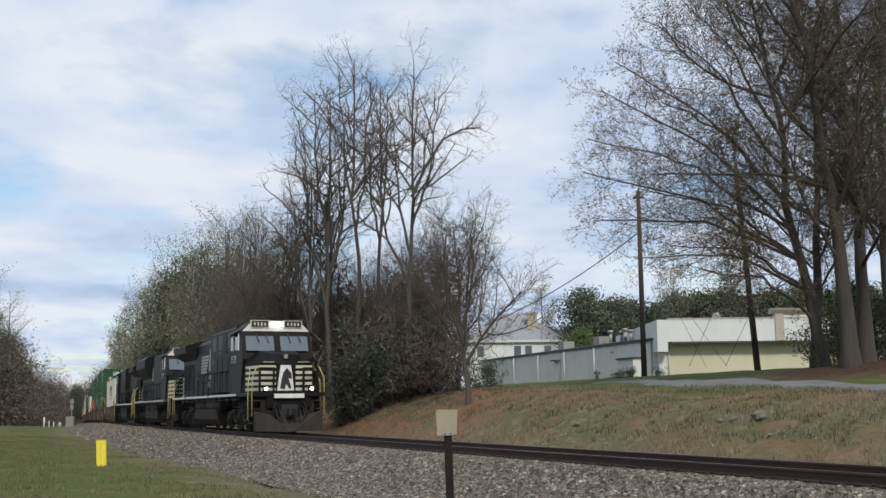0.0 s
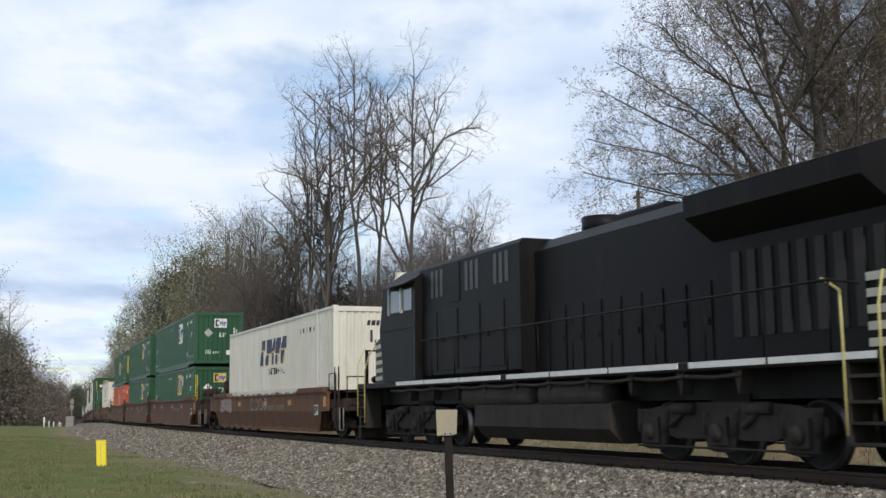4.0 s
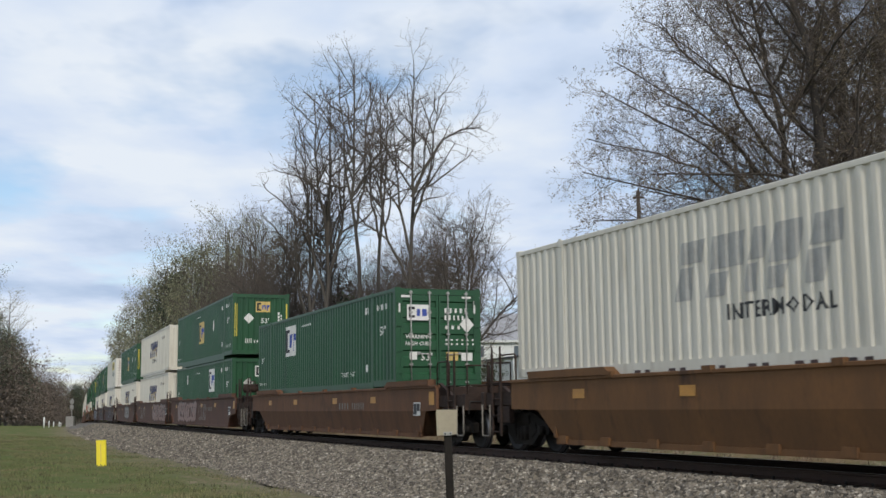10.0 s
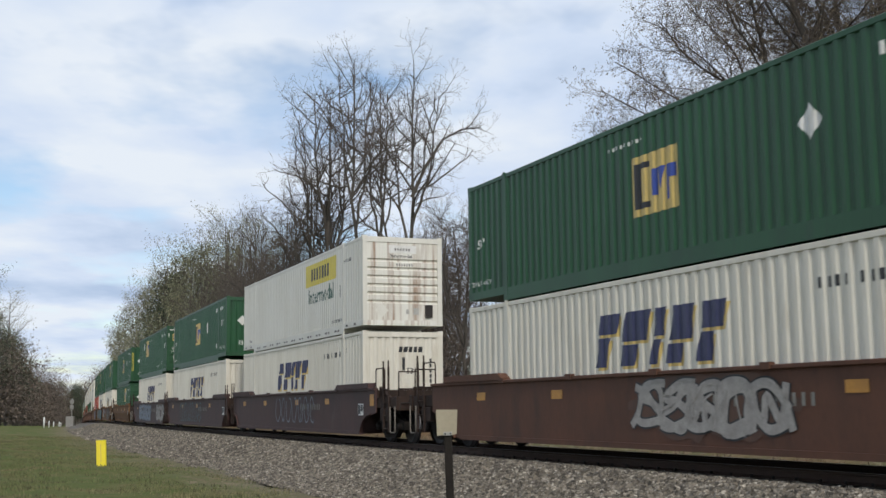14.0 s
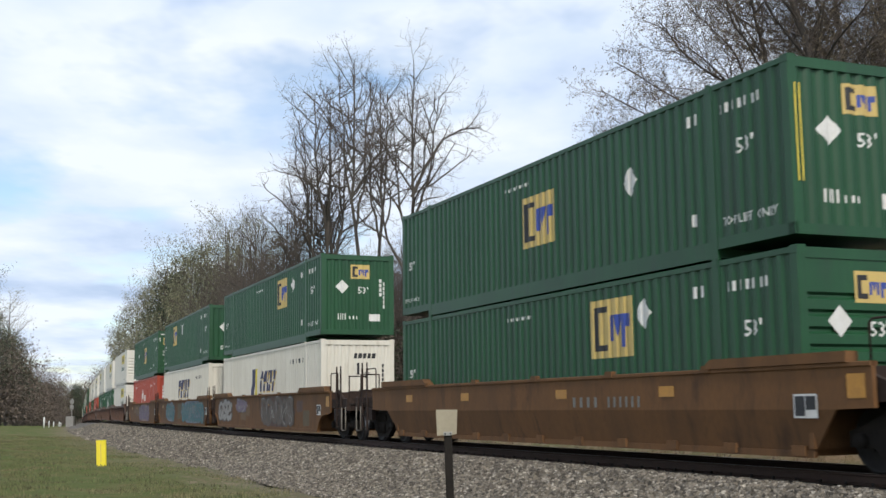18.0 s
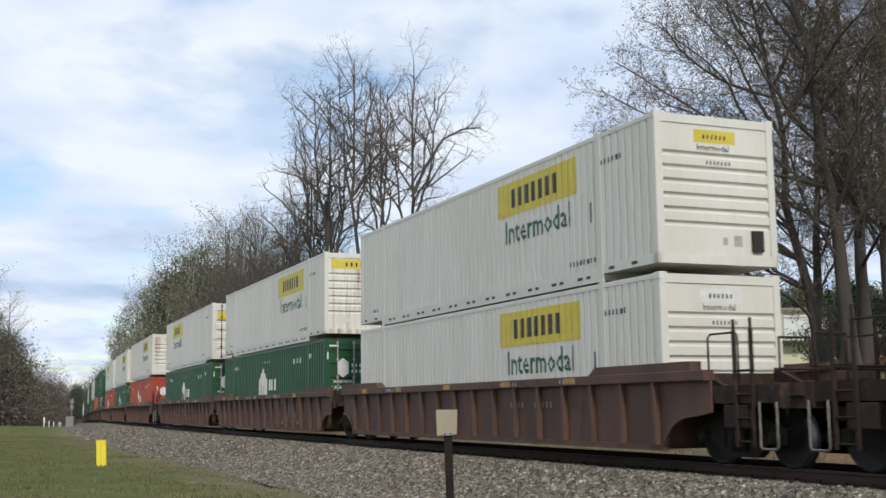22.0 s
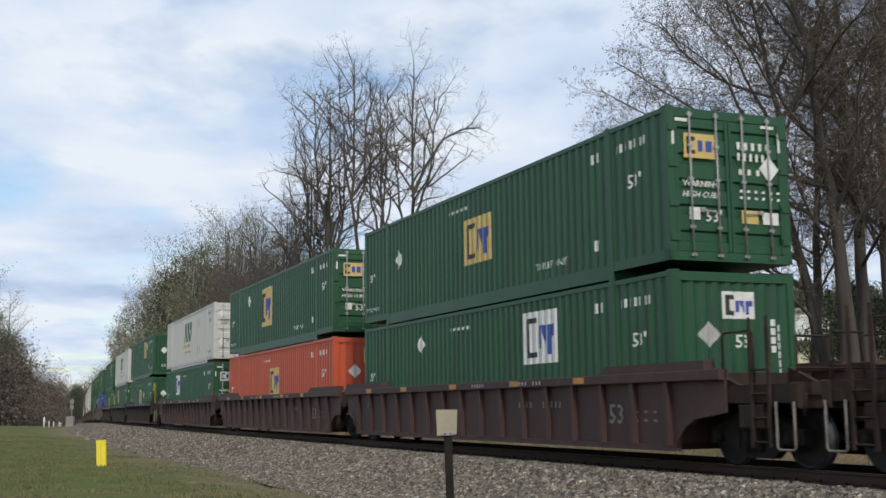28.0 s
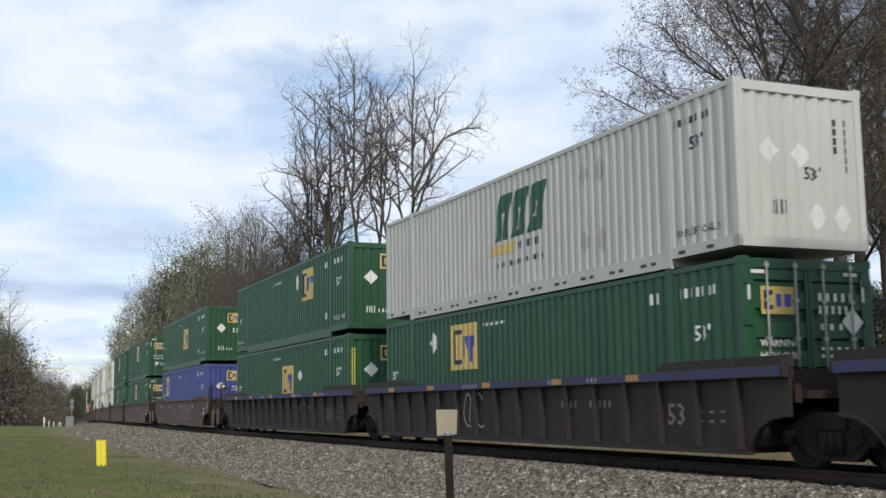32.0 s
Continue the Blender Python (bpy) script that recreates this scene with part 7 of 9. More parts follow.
class Bough:
    """Grows a bare crown on given stems: thick limbs for the trunk mesh, thin ones for the crown."""

    def __init__(self, seed):
        self.rng = np.random.RandomState(seed)
        self.thick, self.thin, self.tips = [], [], []

    def stem(self, pts, r0, r1, levels, thick=True):
        pts = np.array(pts, float)
        rad = r0 + (r1 - r0) * np.linspace(0, 1, len(pts)) ** 0.8
        self.lay(pts, rad, thick)
        self.sprout(pts, rad, levels)

    def lay(self, pts, rad, thick):
        if thick:
            self.thick.append((pts, rad))
        else:
            for i in range(len(pts) - 1):
                self.thin.append((*pts[i], *pts[i + 1], rad[i], rad[i + 1]))

    def sprout(self, pts, rad, levels):
        if not levels:
            self.tips.append(pts[-1])
            self.tips.append(pts[len(pts) // 2])
            return
        lv, rng = levels[0], self.rng
        seg = np.linalg.norm(np.diff(pts, axis=0), axis=1)
        cum = np.concatenate([[0], np.cumsum(seg)])
        total = cum[-1]
        n = int(lv["n"] * total * (1 - lv["t0"]) + rng.rand())
        az = rng.rand() * 6.28
        for k in range(n):
            t = lv["t0"] + (1 - lv["t0"]) * (k + rng.rand()) / max(n, 1)
            i = min(int(np.searchsorted(cum, t * total)) - 1, len(seg) - 1)
            i = max(i, 0)
            f = (t * total - cum[i]) / (seg[i] + 1e-9)
            p = pts[i] + (pts[i + 1] - pts[i]) * f
            pd = unit(pts[i + 1] - pts[i])
            az += 2.4 + rng.normal(0, 0.5)
            side = unit(np.cross(pd, [0.31, 0.2, 0.93] if abs(pd[2]) < 0.9 else [1, 0.1, 0]))
            oth = np.cross(pd, side)
            a = radians(lv["angle"] + rng.normal(0, 10))
            d = pd * math.cos(a) + (side * math.cos(az) + oth * math.sin(az)) * math.sin(a)
            ln = lv["len"] * (1.0 - lv.get("taper", 0.5) * t) * rng.uniform(0.6, 1.25)
            r = min(float(np.interp(t * total, cum, rad)) * 0.62, lv["r"] * (0.6 + 0.4 * ln / lv["len"]))
            br = limb(rng, p, d, ln, lv["segs"], lv["wander"], lv["up"])
            rr = np.linspace(r, max(r * 0.35, 0.005), len(br))
            self.lay(br, rr, lv.get("thick", False))
            self.sprout(br, rr, levels[1:])

    def trunk_mesh(self, name, n=8):
        mb = MB()
        for pts, rad in self.thick:
            mb.tube([tuple(p) for p in pts], [float(r) for r in rad], n if rad[0] > 0.09 else 5, False)
        return mb.mesh(name)

    def thin_mesh(self, name):
        a = np.array(self.thin)
        p0, p1, r0, r1 = a[:, 0:3], a[:, 3:6], a[:, 6], a[:, 7]
        d = p1 - p0
        d /= np.linalg.norm(d, axis=1)[:, None] + 1e-9
        ref = np.where(np.abs(d[:, 2:3]) < 0.9, np.array([[0, 0, 1.0]]), np.array([[1.0, 0, 0]]))
        s = np.cross(d, ref)
        s /= np.linalg.norm(s, axis=1)[:, None] + 1e-9
        u = np.cross(d, s)
        rings = []
        for p, r in ((p0, r0), (p1, r1)):
            for k in range(3):
                an = 2.0944 * k
                rings.append(p + (s * math.cos(an) + u * math.sin(an)) * r[:, None])
        v = np.stack(rings, 1).reshape(-1, 3)
        n = len(a)
        base = (np.arange(n) * 6)[:, None]
        quads = np.concatenate([base + np.array([[k, (k + 1) % 3, 3 + (k + 1) % 3, 3 + k]]) for k in range(3)], 0)
        return quick_mesh(name, v, quads)

    def leaf_mesh(self, name, per_tip, size, spread, shape=(1.0, 0.55)):
        tips = np.repeat(np.array(self.tips), per_tip, 0)
        return leaves(name, self.rng, tips + np.clip(self.rng.normal(0, spread, tips.shape), -1.6 * spread, 1.6 * spread), size, shape)


def quick_mesh(name, v, quads):
    me = bpy.data.meshes.new(name)
    me.from_pydata(v.tolist(), [], quads.tolist())
    return me


def leaves(name, rng, pts, size, shape=(1.0, 0.55), flat=0.0):
    n = len(pts)
    a = rng.normal(0, 1, (n, 3)); a /= np.linalg.norm(a, axis=1)[:, None]
    b = rng.normal(0, 1, (n, 3)); b -= a * (a * b).sum(1)[:, None]; b /= np.linalg.norm(b, axis=1)[:, None] + 1e-9
    sz = (size * rng.uniform(0.6, 1.4, n))[:, None]
    a, b = a * sz * shape[0], b * sz * shape[1]
    v = np.stack([pts - a, pts - b * 0.9 + a * 0.1, pts + a, pts + b + a * 0.15], 1).reshape(-1, 3)
    return quick_mesh(name, v, (np.arange(n) * 4)[:, None] + np.array([[0, 1, 2, 3]]))


def L(n, angle, ln, r, segs, wander, up, t0=0.15, thick=False, taper=0.5):
    return dict(n=n, angle=angle, len=ln, r=r, segs=segs, wander=wander, up=up, t0=t0, thick=thick, taper=taper)


def planted(name, label, category, trunk_me, bark, crowns, group=""):
    """A tree or shrub: an Empty at its foot with a trunk and its crown parts."""
    t = new(name)
    part("trunk", trunk_me, bark, t)
    for n, me, mat in crowns:
        part(n, me, mat, t)
    return tagged(t, label, category, group)


def stand(t, x, y, turn=0.0, scale=1.0, sink=0.15, copy=True):
    s, d, z = on_ground(x, y)
    m = Matrix.Translation((x, y, z - sink)) @ Matrix.Rotation(radians(turn), 4, "Z")
    if copy:
        return copy_thing(t, m @ Matrix.Diagonal((scale / t.scale.x, scale / t.scale.y, scale / t.scale.z, 1)))
    m = m @ Matrix.Diagonal((scale, scale, scale, 1))
    t.matrix_basis = m
    return t


def wavy(rng, p0, p1, n, amp):
    """Points from p0 to p1 that sway by amp."""
    p0, p1 = np.array(p0, float), np.array(p1, float)
    out = []
    w = np.zeros(3)
    for i in range(n + 1):
        f = i / n
        if 0 < i:
            w = w * 0.7 + rng.normal(0, amp, 3) * np.array([1, 1, 0.2])
        out.append(p0 + (p1 - p0) * f + w * math.sin(math.pi * min(f, 0.9)))
    return out


TALL = [L(1.5, 48, 3.9, 0.055, 7, 0.20, 0.09, 0.0, True), L(2.4, 48, 1.6, 0.022, 5, 0.28, 0.06, 0.1), L(3.4, 50, 0.8, 0.012, 2, 0.36, 0.05, 0.1), L(4.0, 50, 0.42, 0.009, 1, 0.4, 0.04, 0.1)]


def tall_tree(seed, forks, label, height=18.0, lean=(0, 0), low=0.42):
    """A tall bare tree: one trunk that splits into upright stems; forks: (height share, sideways x, y at the top, top share)."""
    b = Bough(seed)
    rng = b.rng
    top = np.array([lean[0], lean[1], height * forks[0][3]])
    main = wavy(rng, (0, 0, 0), top, 12, 0.10)
    k = int(len(main) * low)
    b.lay(np.array(main), np.linspace(0.155, 0.022, len(main)), True)
    b.sprout(np.array(main[k:]), np.linspace(0.12, 0.03, len(main) - k), TALL)
    for h, fx, fy, share in forks[1:]:
        i = max(1, int(h * 12))
        p = main[i]
        end = np.array([p[0] + fx, p[1] + fy, height * share])
        mid = p + (end - p) * 0.35 + np.array([fx * 0.25, fy * 0.25, 0])
        pts = wavy(rng, p, mid, 4, 0.05)[:-1] + wavy(rng, mid, end, 7, 0.08)
        b.lay(np.array(pts), np.linspace(0.085, 0.02, len(pts)), True)
        b.sprout(np.array(pts[3:]), np.linspace(0.11, 0.035, len(pts) - 3), TALL)
    return planted("bare_tree", label, "tree", b.trunk_mesh("trunk"), BARK, [("twig_growth", b.thin_mesh("twigs"), TWIG)], "bare trees behind the bank")


TALL_WORDS = "tall bare grey tree above the track"
t1 = tall_tree(11, [(0, 0, 0, 0.92), (0.38, -1.5, 0.6, 0.86), (0.45, 1.1, -0.4, 0.80), (0.55, -0.6, -1, 0.9)], TALL_WORDS, 17.0)
stand(t1, -6.15, 63, 0, 1.12, copy=False)
t2 = tall_tree(23, [(0, 0, 0, 1.0), (0.5, 0.8, 0.5, 0.95), (0.58, -0.9, 0.2, 0.97)], TALL_WORDS + ", straight stem", 19.0, (-0.3, 0), 0.55)
stand(t2, -4.5, 61, 0, 0.98, copy=False)
stand(t2, -3.5, 62.5, 140, 0.90)
t3 = tall_tree(37, [(0, 0, 0, 0.98), (0.45, -1.0, 0.3, 0.82), (0.52, 1.5, 0.2, 0.88), (0.36, -1.9, 0.6, 0.70)], TALL_WORDS + " with forked limbs", 18.2, (0.5, 0), 0.5)
b3 = Bough(91)
b3.stem([(0.25, 0, 10.5), (1.0, 0.1, 12.2), (1.9, 0.1, 13.6), (2.9, 0.0, 14.1), (3.9, 0.0, 14.2)], 0.10, 0.03, TALL)
part("side_limb", b3.trunk_mesh("side_limb"), BARK, t3)
part("twig_growth", b3.thin_mesh("twigs"), TWIG, t3)
stand(t3, -1.75, 57, 0, 0.95, copy=False)
stand(t1, -7.3, 64, 60, 0.9)
stand(t1, -9.6, 71, 100, 0.82)
stand(t3, -7.0, 70, 300, 0.80)
stand(t3, -11.9, 74, 200, 0.66)
stand(t1, -11.6, 78, 280, 0.70)
stand(t2, -9.6, 76, 60, 0.62)
stand(t2, -14.5, 90, 20, 0.80)
stand(t1, -17.5, 98, 170, 0.78)


# the small leaning tree at the edge of the clay cut
b = Bough(52)
SMALL = [L(2.3, 46, 3.2, 0.036, 6, 0.14, 0.10, 0.2, True, 0.35), L(3.0, 42, 1.6, 0.016, 4, 0.2, 0.07, 0.05), L(4.2, 45, 0.8, 0.010, 2, 0.25, 0.05, 0.05), L(5.2, 45, 0.45, 0.008, 1, 0.25, 0.04, 0.05)]
b.stem([(0, 0, -0.3), (-0.05, 0, 1.0), (-0.2, 0.1, 2.2), (-0.1, 0.1, 3.6), (0.0, 0.2, 5.2), (0.2, 0.1, 7.4)], 0.15, 0.03, SMALL)
b.stem([(-0.15, 0.05, 1.9), (0.5, -0.1, 3.0), (1.3, -0.2, 4.0), (2.3, -0.2, 5.0)], 0.08, 0.03, SMALL)
b.stem([(-0.12, 0.05, 2.6), (-0.7, 0.1, 4.2), (-1.0, 0.1, 6.0), (-0.9, 0.0, 7.4)], 0.08, 0.03, SMALL)
small = planted("bare_tree", "small bare tree leaning at the edge of the clay cut", "tree", b.trunk_mesh("trunk"), BARK, [("twig_growth", b.thin_mesh("twigs"), TWIG)], "bare trees behind the bank")
stand(small, 0.98, 47.0, 0, 0.95, 0.3, copy=False)
stand(small, -0.9, 60, 130, 1.0)
stand(small, 0.6, 55, 220, 1.05)
for k, (px, yy, sc) in enumerate(((470, 78, 1.1), (520, 74, 1.1), (600, 72, 1.05), (690, 66, 1.0), (745, 60, 0.9), (430, 88, 1.25), (400, 100, 1.4), (450, 92, 1.3), (495, 84, 1.1), (545, 80, 1.0), (570, 70, 0.95), (625, 77, 1.05), (655, 70, 0.9), (710, 74, 1.0), (735, 68, 0.9), (770, 64, 0.8), (790, 58, 0.75))):
    stand(small, (px - 784) / 2058 * yy, yy, 47 * k, sc)

# ---------------------------------------------------------------- great trees beside the road
BIG = [L(1.6, 52, 6.8, 0.08, 9, 0.10, 0.05, 0.0, True, 0.45), L(2.6, 46, 2.9, 0.030, 6, 0.17, 0.03, 0.1), L(3.8, 48, 1.25, 0.016, 3, 0.26, 0.03, 0.08), L(5.6, 48, 0.62, 0.010, 1, 0.32, 0.04, 0.08)]


def great_tree(seed, height, r, lean, low, label, budded):
    b = Bough(seed)
    pts = wavy(b.rng, (0, 0, -0.3), (lean[0], lean[1], height), 14, 0.14)
    b.lay(np.array(pts), r * (1 - 0.85 * np.linspace(0, 1, 15) ** 0.9) * (1 + 0.55 * np.exp(-np.linspace(0, 14, 15) * 1.2)), True)
    k = int(15 * low)
    b.sprout(np.array(pts[k:]), np.linspace(r * 0.6, r * 0.12, 15 - k), BIG)
    crowns = [("twig_growth", b.thin_mesh("twigs"), BROWN_TWIG)]
    if budded:
        crowns.append(("bud_growth", b.leaf_mesh("bud_growth", budded, 0.034, 0.07, (1.0, 0.6)), BUDS))
    return planted("great_tree", label, "tree", b.trunk_mesh("trunk", 10), DARK_BARK, crowns, "great trees beside the road")


g1 = great_tree(7, 21, 0.33, (-1.7, 0.5), 0.26, "great bare tree with small opening buds beside the road", 1)
stand(g1, 15.9, 45.5, 0, 1.0, copy=False)
g2 = great_tree(19, 21, 0.31, (-0.5, 0.3), 0.24, "great bare tree with sweeping limbs beside the road", 1)
stand(g2, 17.6, 48.5, 40, 1.0, copy=False)
SWEEP = [L(2.3, 46, 2.6, 0.030, 6, 0.2, 0.05, 0.12, False, 0.5), L(3.4, 48, 1.4, 0.016, 3, 0.27, 0.03, 0.08), L(4.8, 50, 0.75, 0.010, 2, 0.32, 0.03, 0.08), L(4.6, 50, 0.4, 0.008, 1, 0.35, 0.03, 0.08)]
b = Bough(29)
trunk = wavy(b.rng, (0, 0, -0.3), (-2.6, 0.3, 17.5), 14, 0.1)
b.lay(np.array(trunk), 0.25 * (1 - 0.85 * np.linspace(0, 1, 15) ** 0.9), True)
for i, (tx, ty, tz) in ((2, (-5.2, -0.9, 4.4)), (3, (-7.8, -0.6, 4.9)), (3, (-6.0, 0.9, 5.6)), (4, (-9.3, 0.4, 6.6)), (4, (-9.9, -0.8, 8.4)), (4, (-7.2, 0.9, 8.0)), (5, (-9.4, 1.0, 10.2)), (5, (-8.9, -0.5, 11.9)), (6, (-8.3, 0.6, 13.4)), (6, (-6.6, -1.0, 11.2)), (7, (-6.4, -0.6, 14.6)), (8, (-5.2, 0.8, 16.2))):
    p = np.array(trunk[i])
    end = np.array([tx, ty, tz])
    mid = p + (end - p) * 0.45 + np.array([0, 0, 0.9])
    bough = wavy(b.rng, p, mid, 4, 0.12)[:-1] + wavy(b.rng, mid, end, 5, 0.15)
    b.stem(bough, 0.085, 0.02, SWEEP)
b.sprout(np.array(trunk[8:]), np.linspace(0.14, 0.05, 7), BIG)
g3 = planted("great_tree", "leaning bare tree with limbs sweeping over the road", "tree", b.trunk_mesh("trunk", 10), DARK_BARK, [("twig_growth", b.thin_mesh("twigs"), BROWN_TWIG), ("bud_growth", b.leaf_mesh("buds", 2, 0.034, 0.07, (1.0, 0.6)), BUDS)], "great trees beside the road")
stand(g3, 15.55, 47.2, 0, 1.0, copy=False)
stand(g2, 20.2, 51.5, 160, 0.95)
stand(g1, 16.9, 53.0, 110, 0.78)
stand(g1, 19.3, 50.0, 250, 0.95)

# ---------------------------------------------------------------- budding wood along the far side of the line
def budding_tree(seed, height, label, leaf_mat, per, size, bark=BARK):
    b = Bough(seed)
    lv = [L(1.5, 54, height * 0.34, 0.06, 6, 0.14, 0.10, 0.0, True, 0.45), L(1.8, 48, height * 0.10, 0.025, 4, 0.2, 0.05, 0.1), L(2.2, 50, 0.9, 0.014, 2, 0.25, 0.04, 0.1)]
    pts = wavy(b.rng, (0, 0, -0.3), (0.3, 0, height), 12, 0.12)
    b.lay(np.array(pts), np.linspace(0.24, 0.04, 13), True)
    b.sprout(np.array(pts[3:]), np.linspace(0.16, 0.04, 10), lv)
    return planted("budding_tree", label, "tree", b.trunk_mesh("trunk", 6), bark, [("twig_growth", b.thin_mesh("twigs"), TWIG), ("leaf_growth", b.leaf_mesh("leaves", per, size, 0.35), leaf_mat)], "wood along the line")


def evergreen_tree(seed, height, width, label, mat=EVERGREEN, n=15000, size=0.13, base=0.12):
    rng = np.random.RandomState(seed)
    b = Bough(seed)
    pts = wavy(rng, (0, 0, -0.3), (0.2, 0, height * 0.92), 8, 0.08)
    b.lay(np.array(pts), np.linspace(0.2, 0.03, 9), True)
    clumps = []
    for k in range(110):
        h = base + (1 - base) * rng.rand() ** 0.85
        rad = width * 0.5 * (math.sin(math.pi * min(0.97, 0.12 + 0.86 * h)) ** 0.7) * math.sqrt(rng.rand()) * rng.uniform(0.75, 1.15)
        a = rng.rand() * 6.28
        c = np.array([rad * math.cos(a), rad * math.sin(a), height * h])
        clumps.append((c, width * rng.uniform(0.07, 0.14)))
        b.lay(np.array([[0, 0, max(0.5, c[2] - rad * 0.5)], c]), np.array([0.05, 0.015]), True)
    per = n // len(clumps)
    P = np.concatenate([c + np.clip(rng.normal(0, 1, (per, 3)), -1.6, 1.6) * np.array([r, r, r * 0.75]) for c, r in clumps])
    return planted("evergreen_tree", label, "tree", b.trunk_mesh("trunk", 5), DARK_BARK, [("foliage", leaves("foliage", rng, P, size, (1.0, 0.6)), mat)], "evergreens")


s1 = budding_tree(61, 17, "budding deciduous tree with pale olive leaves along the line", SPRING, 11, 0.095)
s2 = budding_tree(67, 19, "bare deciduous tree with first olive buds along the line", SPRING, 4, 0.075)
e1 = evergreen_tree(71, 17, 8.5, "dark evergreen tree among bare trees along the line")
e2 = evergreen_tree(73, 12.5, 9.5, "broad dark evergreen tree behind the buildings", mat=FAR_GREEN, n=13000, size=0.17, base=0.05)


def wood_spot(s, d):
    p = beside(s, d)
    return p.x, p.y


rng = random.Random(17)
first = True
for k, (tree, s, d, sc) in enumerate([
        (s2, -62, 10, 0.72), (s2, -70, 13, 0.85), (s2, -80, 10, 0.85), (s1, -90, 11, 0.86), (s2, -98, 14, 1.0), (s2, -104, 10, 0.95), (e1, -112, 12, 1.0), (s1, -122, 10, 1.08), (s1, -106, 8, 1.0), (s1, -132, 12, 1.25),
        (e1, -136, 9.5, 1.12), (s2, -118, 14, 1.2), (s1, -140, 9, 1.10), (s1, -150, 8.5, 1.10), (s1, -160, 8.5, 1.12), (s1, -172, 8, 1.15), (s1, -188, 7, 1.18), (s1, -208, 6.5, 1.22), (s1, -230, 6, 1.2), (s1, -250, 6, 1.15), (s1, -275, 5.5, 1.1), (s2, -165, 7, 1.15), (s2, -135, 8, 1.15), (s2, -88, 10, 0.98), (s2, -96, 11, 1.02), (s2, -104, 9, 1.02), (s2, -78, 12, 0.85), (s1, -114, 8, 1.05),
        (e1, -245, 12, 0.95), (s1, -270, 11, 1.0), (s1, -300, 11, 1.0), (e1, -330, 13, 0.9), (s1, -360, 12, 1.0), (s1, -400, 12, 1.0)]):
    x, y = wood_spot(s, d)
    stand(tree, x, y, rng.uniform(0, 360), sc, copy=tree.matrix_basis.translation.length > 0.1)
# the left side of the line
LEFT_WOOD = 1.3
for k, (tree, s, d, sc) in enumerate([
        (s2, -178, -19, 1.0), (s2, -222, -17, 1.02), (e1, -190, -21, 0.95), (e1, -205, -20, 0.95), (s1, -222, -18, 0.85), (e1, -238, -18, 0.90), (s1, -255, -17, 0.70), (e1, -270, -18, 0.74), (s2, -285, -16, 0.75), (e1, -300, -17, 0.72), 
        (e1, -340, -17, 0.72), (s1, -360, -15, 0.68), (e1, -385, -16, 0.7), (s1, -410, -15, 0.7), (e1, -440, -14, 0.75), (s1, -470, -10, 0.8), (e1, -500, -4, 0.8), (s1, -520, 3, 0.8), (e1, -540, 9, 0.9),]):
    x, y = wood_spot(s, d)
    stand(tree, x, y, rng.uniform(0, 360), sc * LEFT_WOOD)
for k in range(9):
    yy = rng.uniform(470, 540)
    stand((s1, e1)[k % 2], (30 + k * 20 - 784) / 2058 * yy, yy, rng.uniform(0, 360), rng.uniform(0.8, 1.05))
# evergreens behind the buildings
for k in range(28):
    px = 935 + k * 23 + rng.uniform(-8, 8)
    yy = rng.uniform(165, 195) + (25 if px < 1030 else 0)
    stand(e2, (px - 784) / 2058 * yy, yy, rng.uniform(0, 360), rng.uniform(0.93, 1.13) * (0.8 if px < 1000 else 1.0), copy=k > 0)
for px, yy, sc in ((960, 185, 0.95), (1195, 175, 1.0), (1300, 190, 0.95), (1500, 150, 0.9)):
    stand(s1, (px - 784) / 2058 * yy, yy, px, sc)
fresh = evergreen_tree(83, 6.5, 5.0, "small tree in fresh green leaf behind the roof", FRESH, 5000, 0.09, 0.3)
stand(fresh, 15.6, 132, 0, 1.0, copy=False)

# ---------------------------------------------------------------- thicket on the bank
def shrub(seed, h, w, label, leaf_mat, n_leaf, size, stems=16, shape=(1.0, 0.55), bare=False):
    b = Bough(seed)
    rng = b.rng
    lv = [L(1.5, 38, h * 0.42, 0.014, 2, 0.22, 0.05, 0.1)] + ([] if bare else [L(2.3, 42, h * 0.2, 0.009, 2, 0.3, 0.03, 0.1)])
    for k in range(stems):
        a = rng.rand() * 6.28
        out = w * 0.5 * math.sqrt(rng.rand())
        pts = wavy(rng, (0.3 * out * math.cos(a), 0.3 * out * math.sin(a), -0.2), (out * math.cos(a), out * math.sin(a), h * rng.uniform(0.6, 1.0)), 5, 0.08)
        b.stem(pts, 0.028, 0.008, lv)
    tips = np.array(b.tips)
    spread = 0.2 if not bare else w * 0.06
    P = tips[rng.randint(0, len(tips), n_leaf)] + np.clip(rng.normal(0, spread, (n_leaf, 3)), -1.5 * spread, 1.5 * spread)
    if bare:
        P[:, 2] = np.abs(P[:, 2] * rng.uniform(0.25, 1.0, n_leaf))
    return planted("shrub", label, "shrub", b.trunk_mesh("stems", 4), DARK_BARK, [("twig_growth", b.thin_mesh("twigs"), BROWN_TWIG), ("brushwood" if bare else "leaf_growth", leaves("leaves", rng, P, size, shape), leaf_mat)], "thicket on the bank")


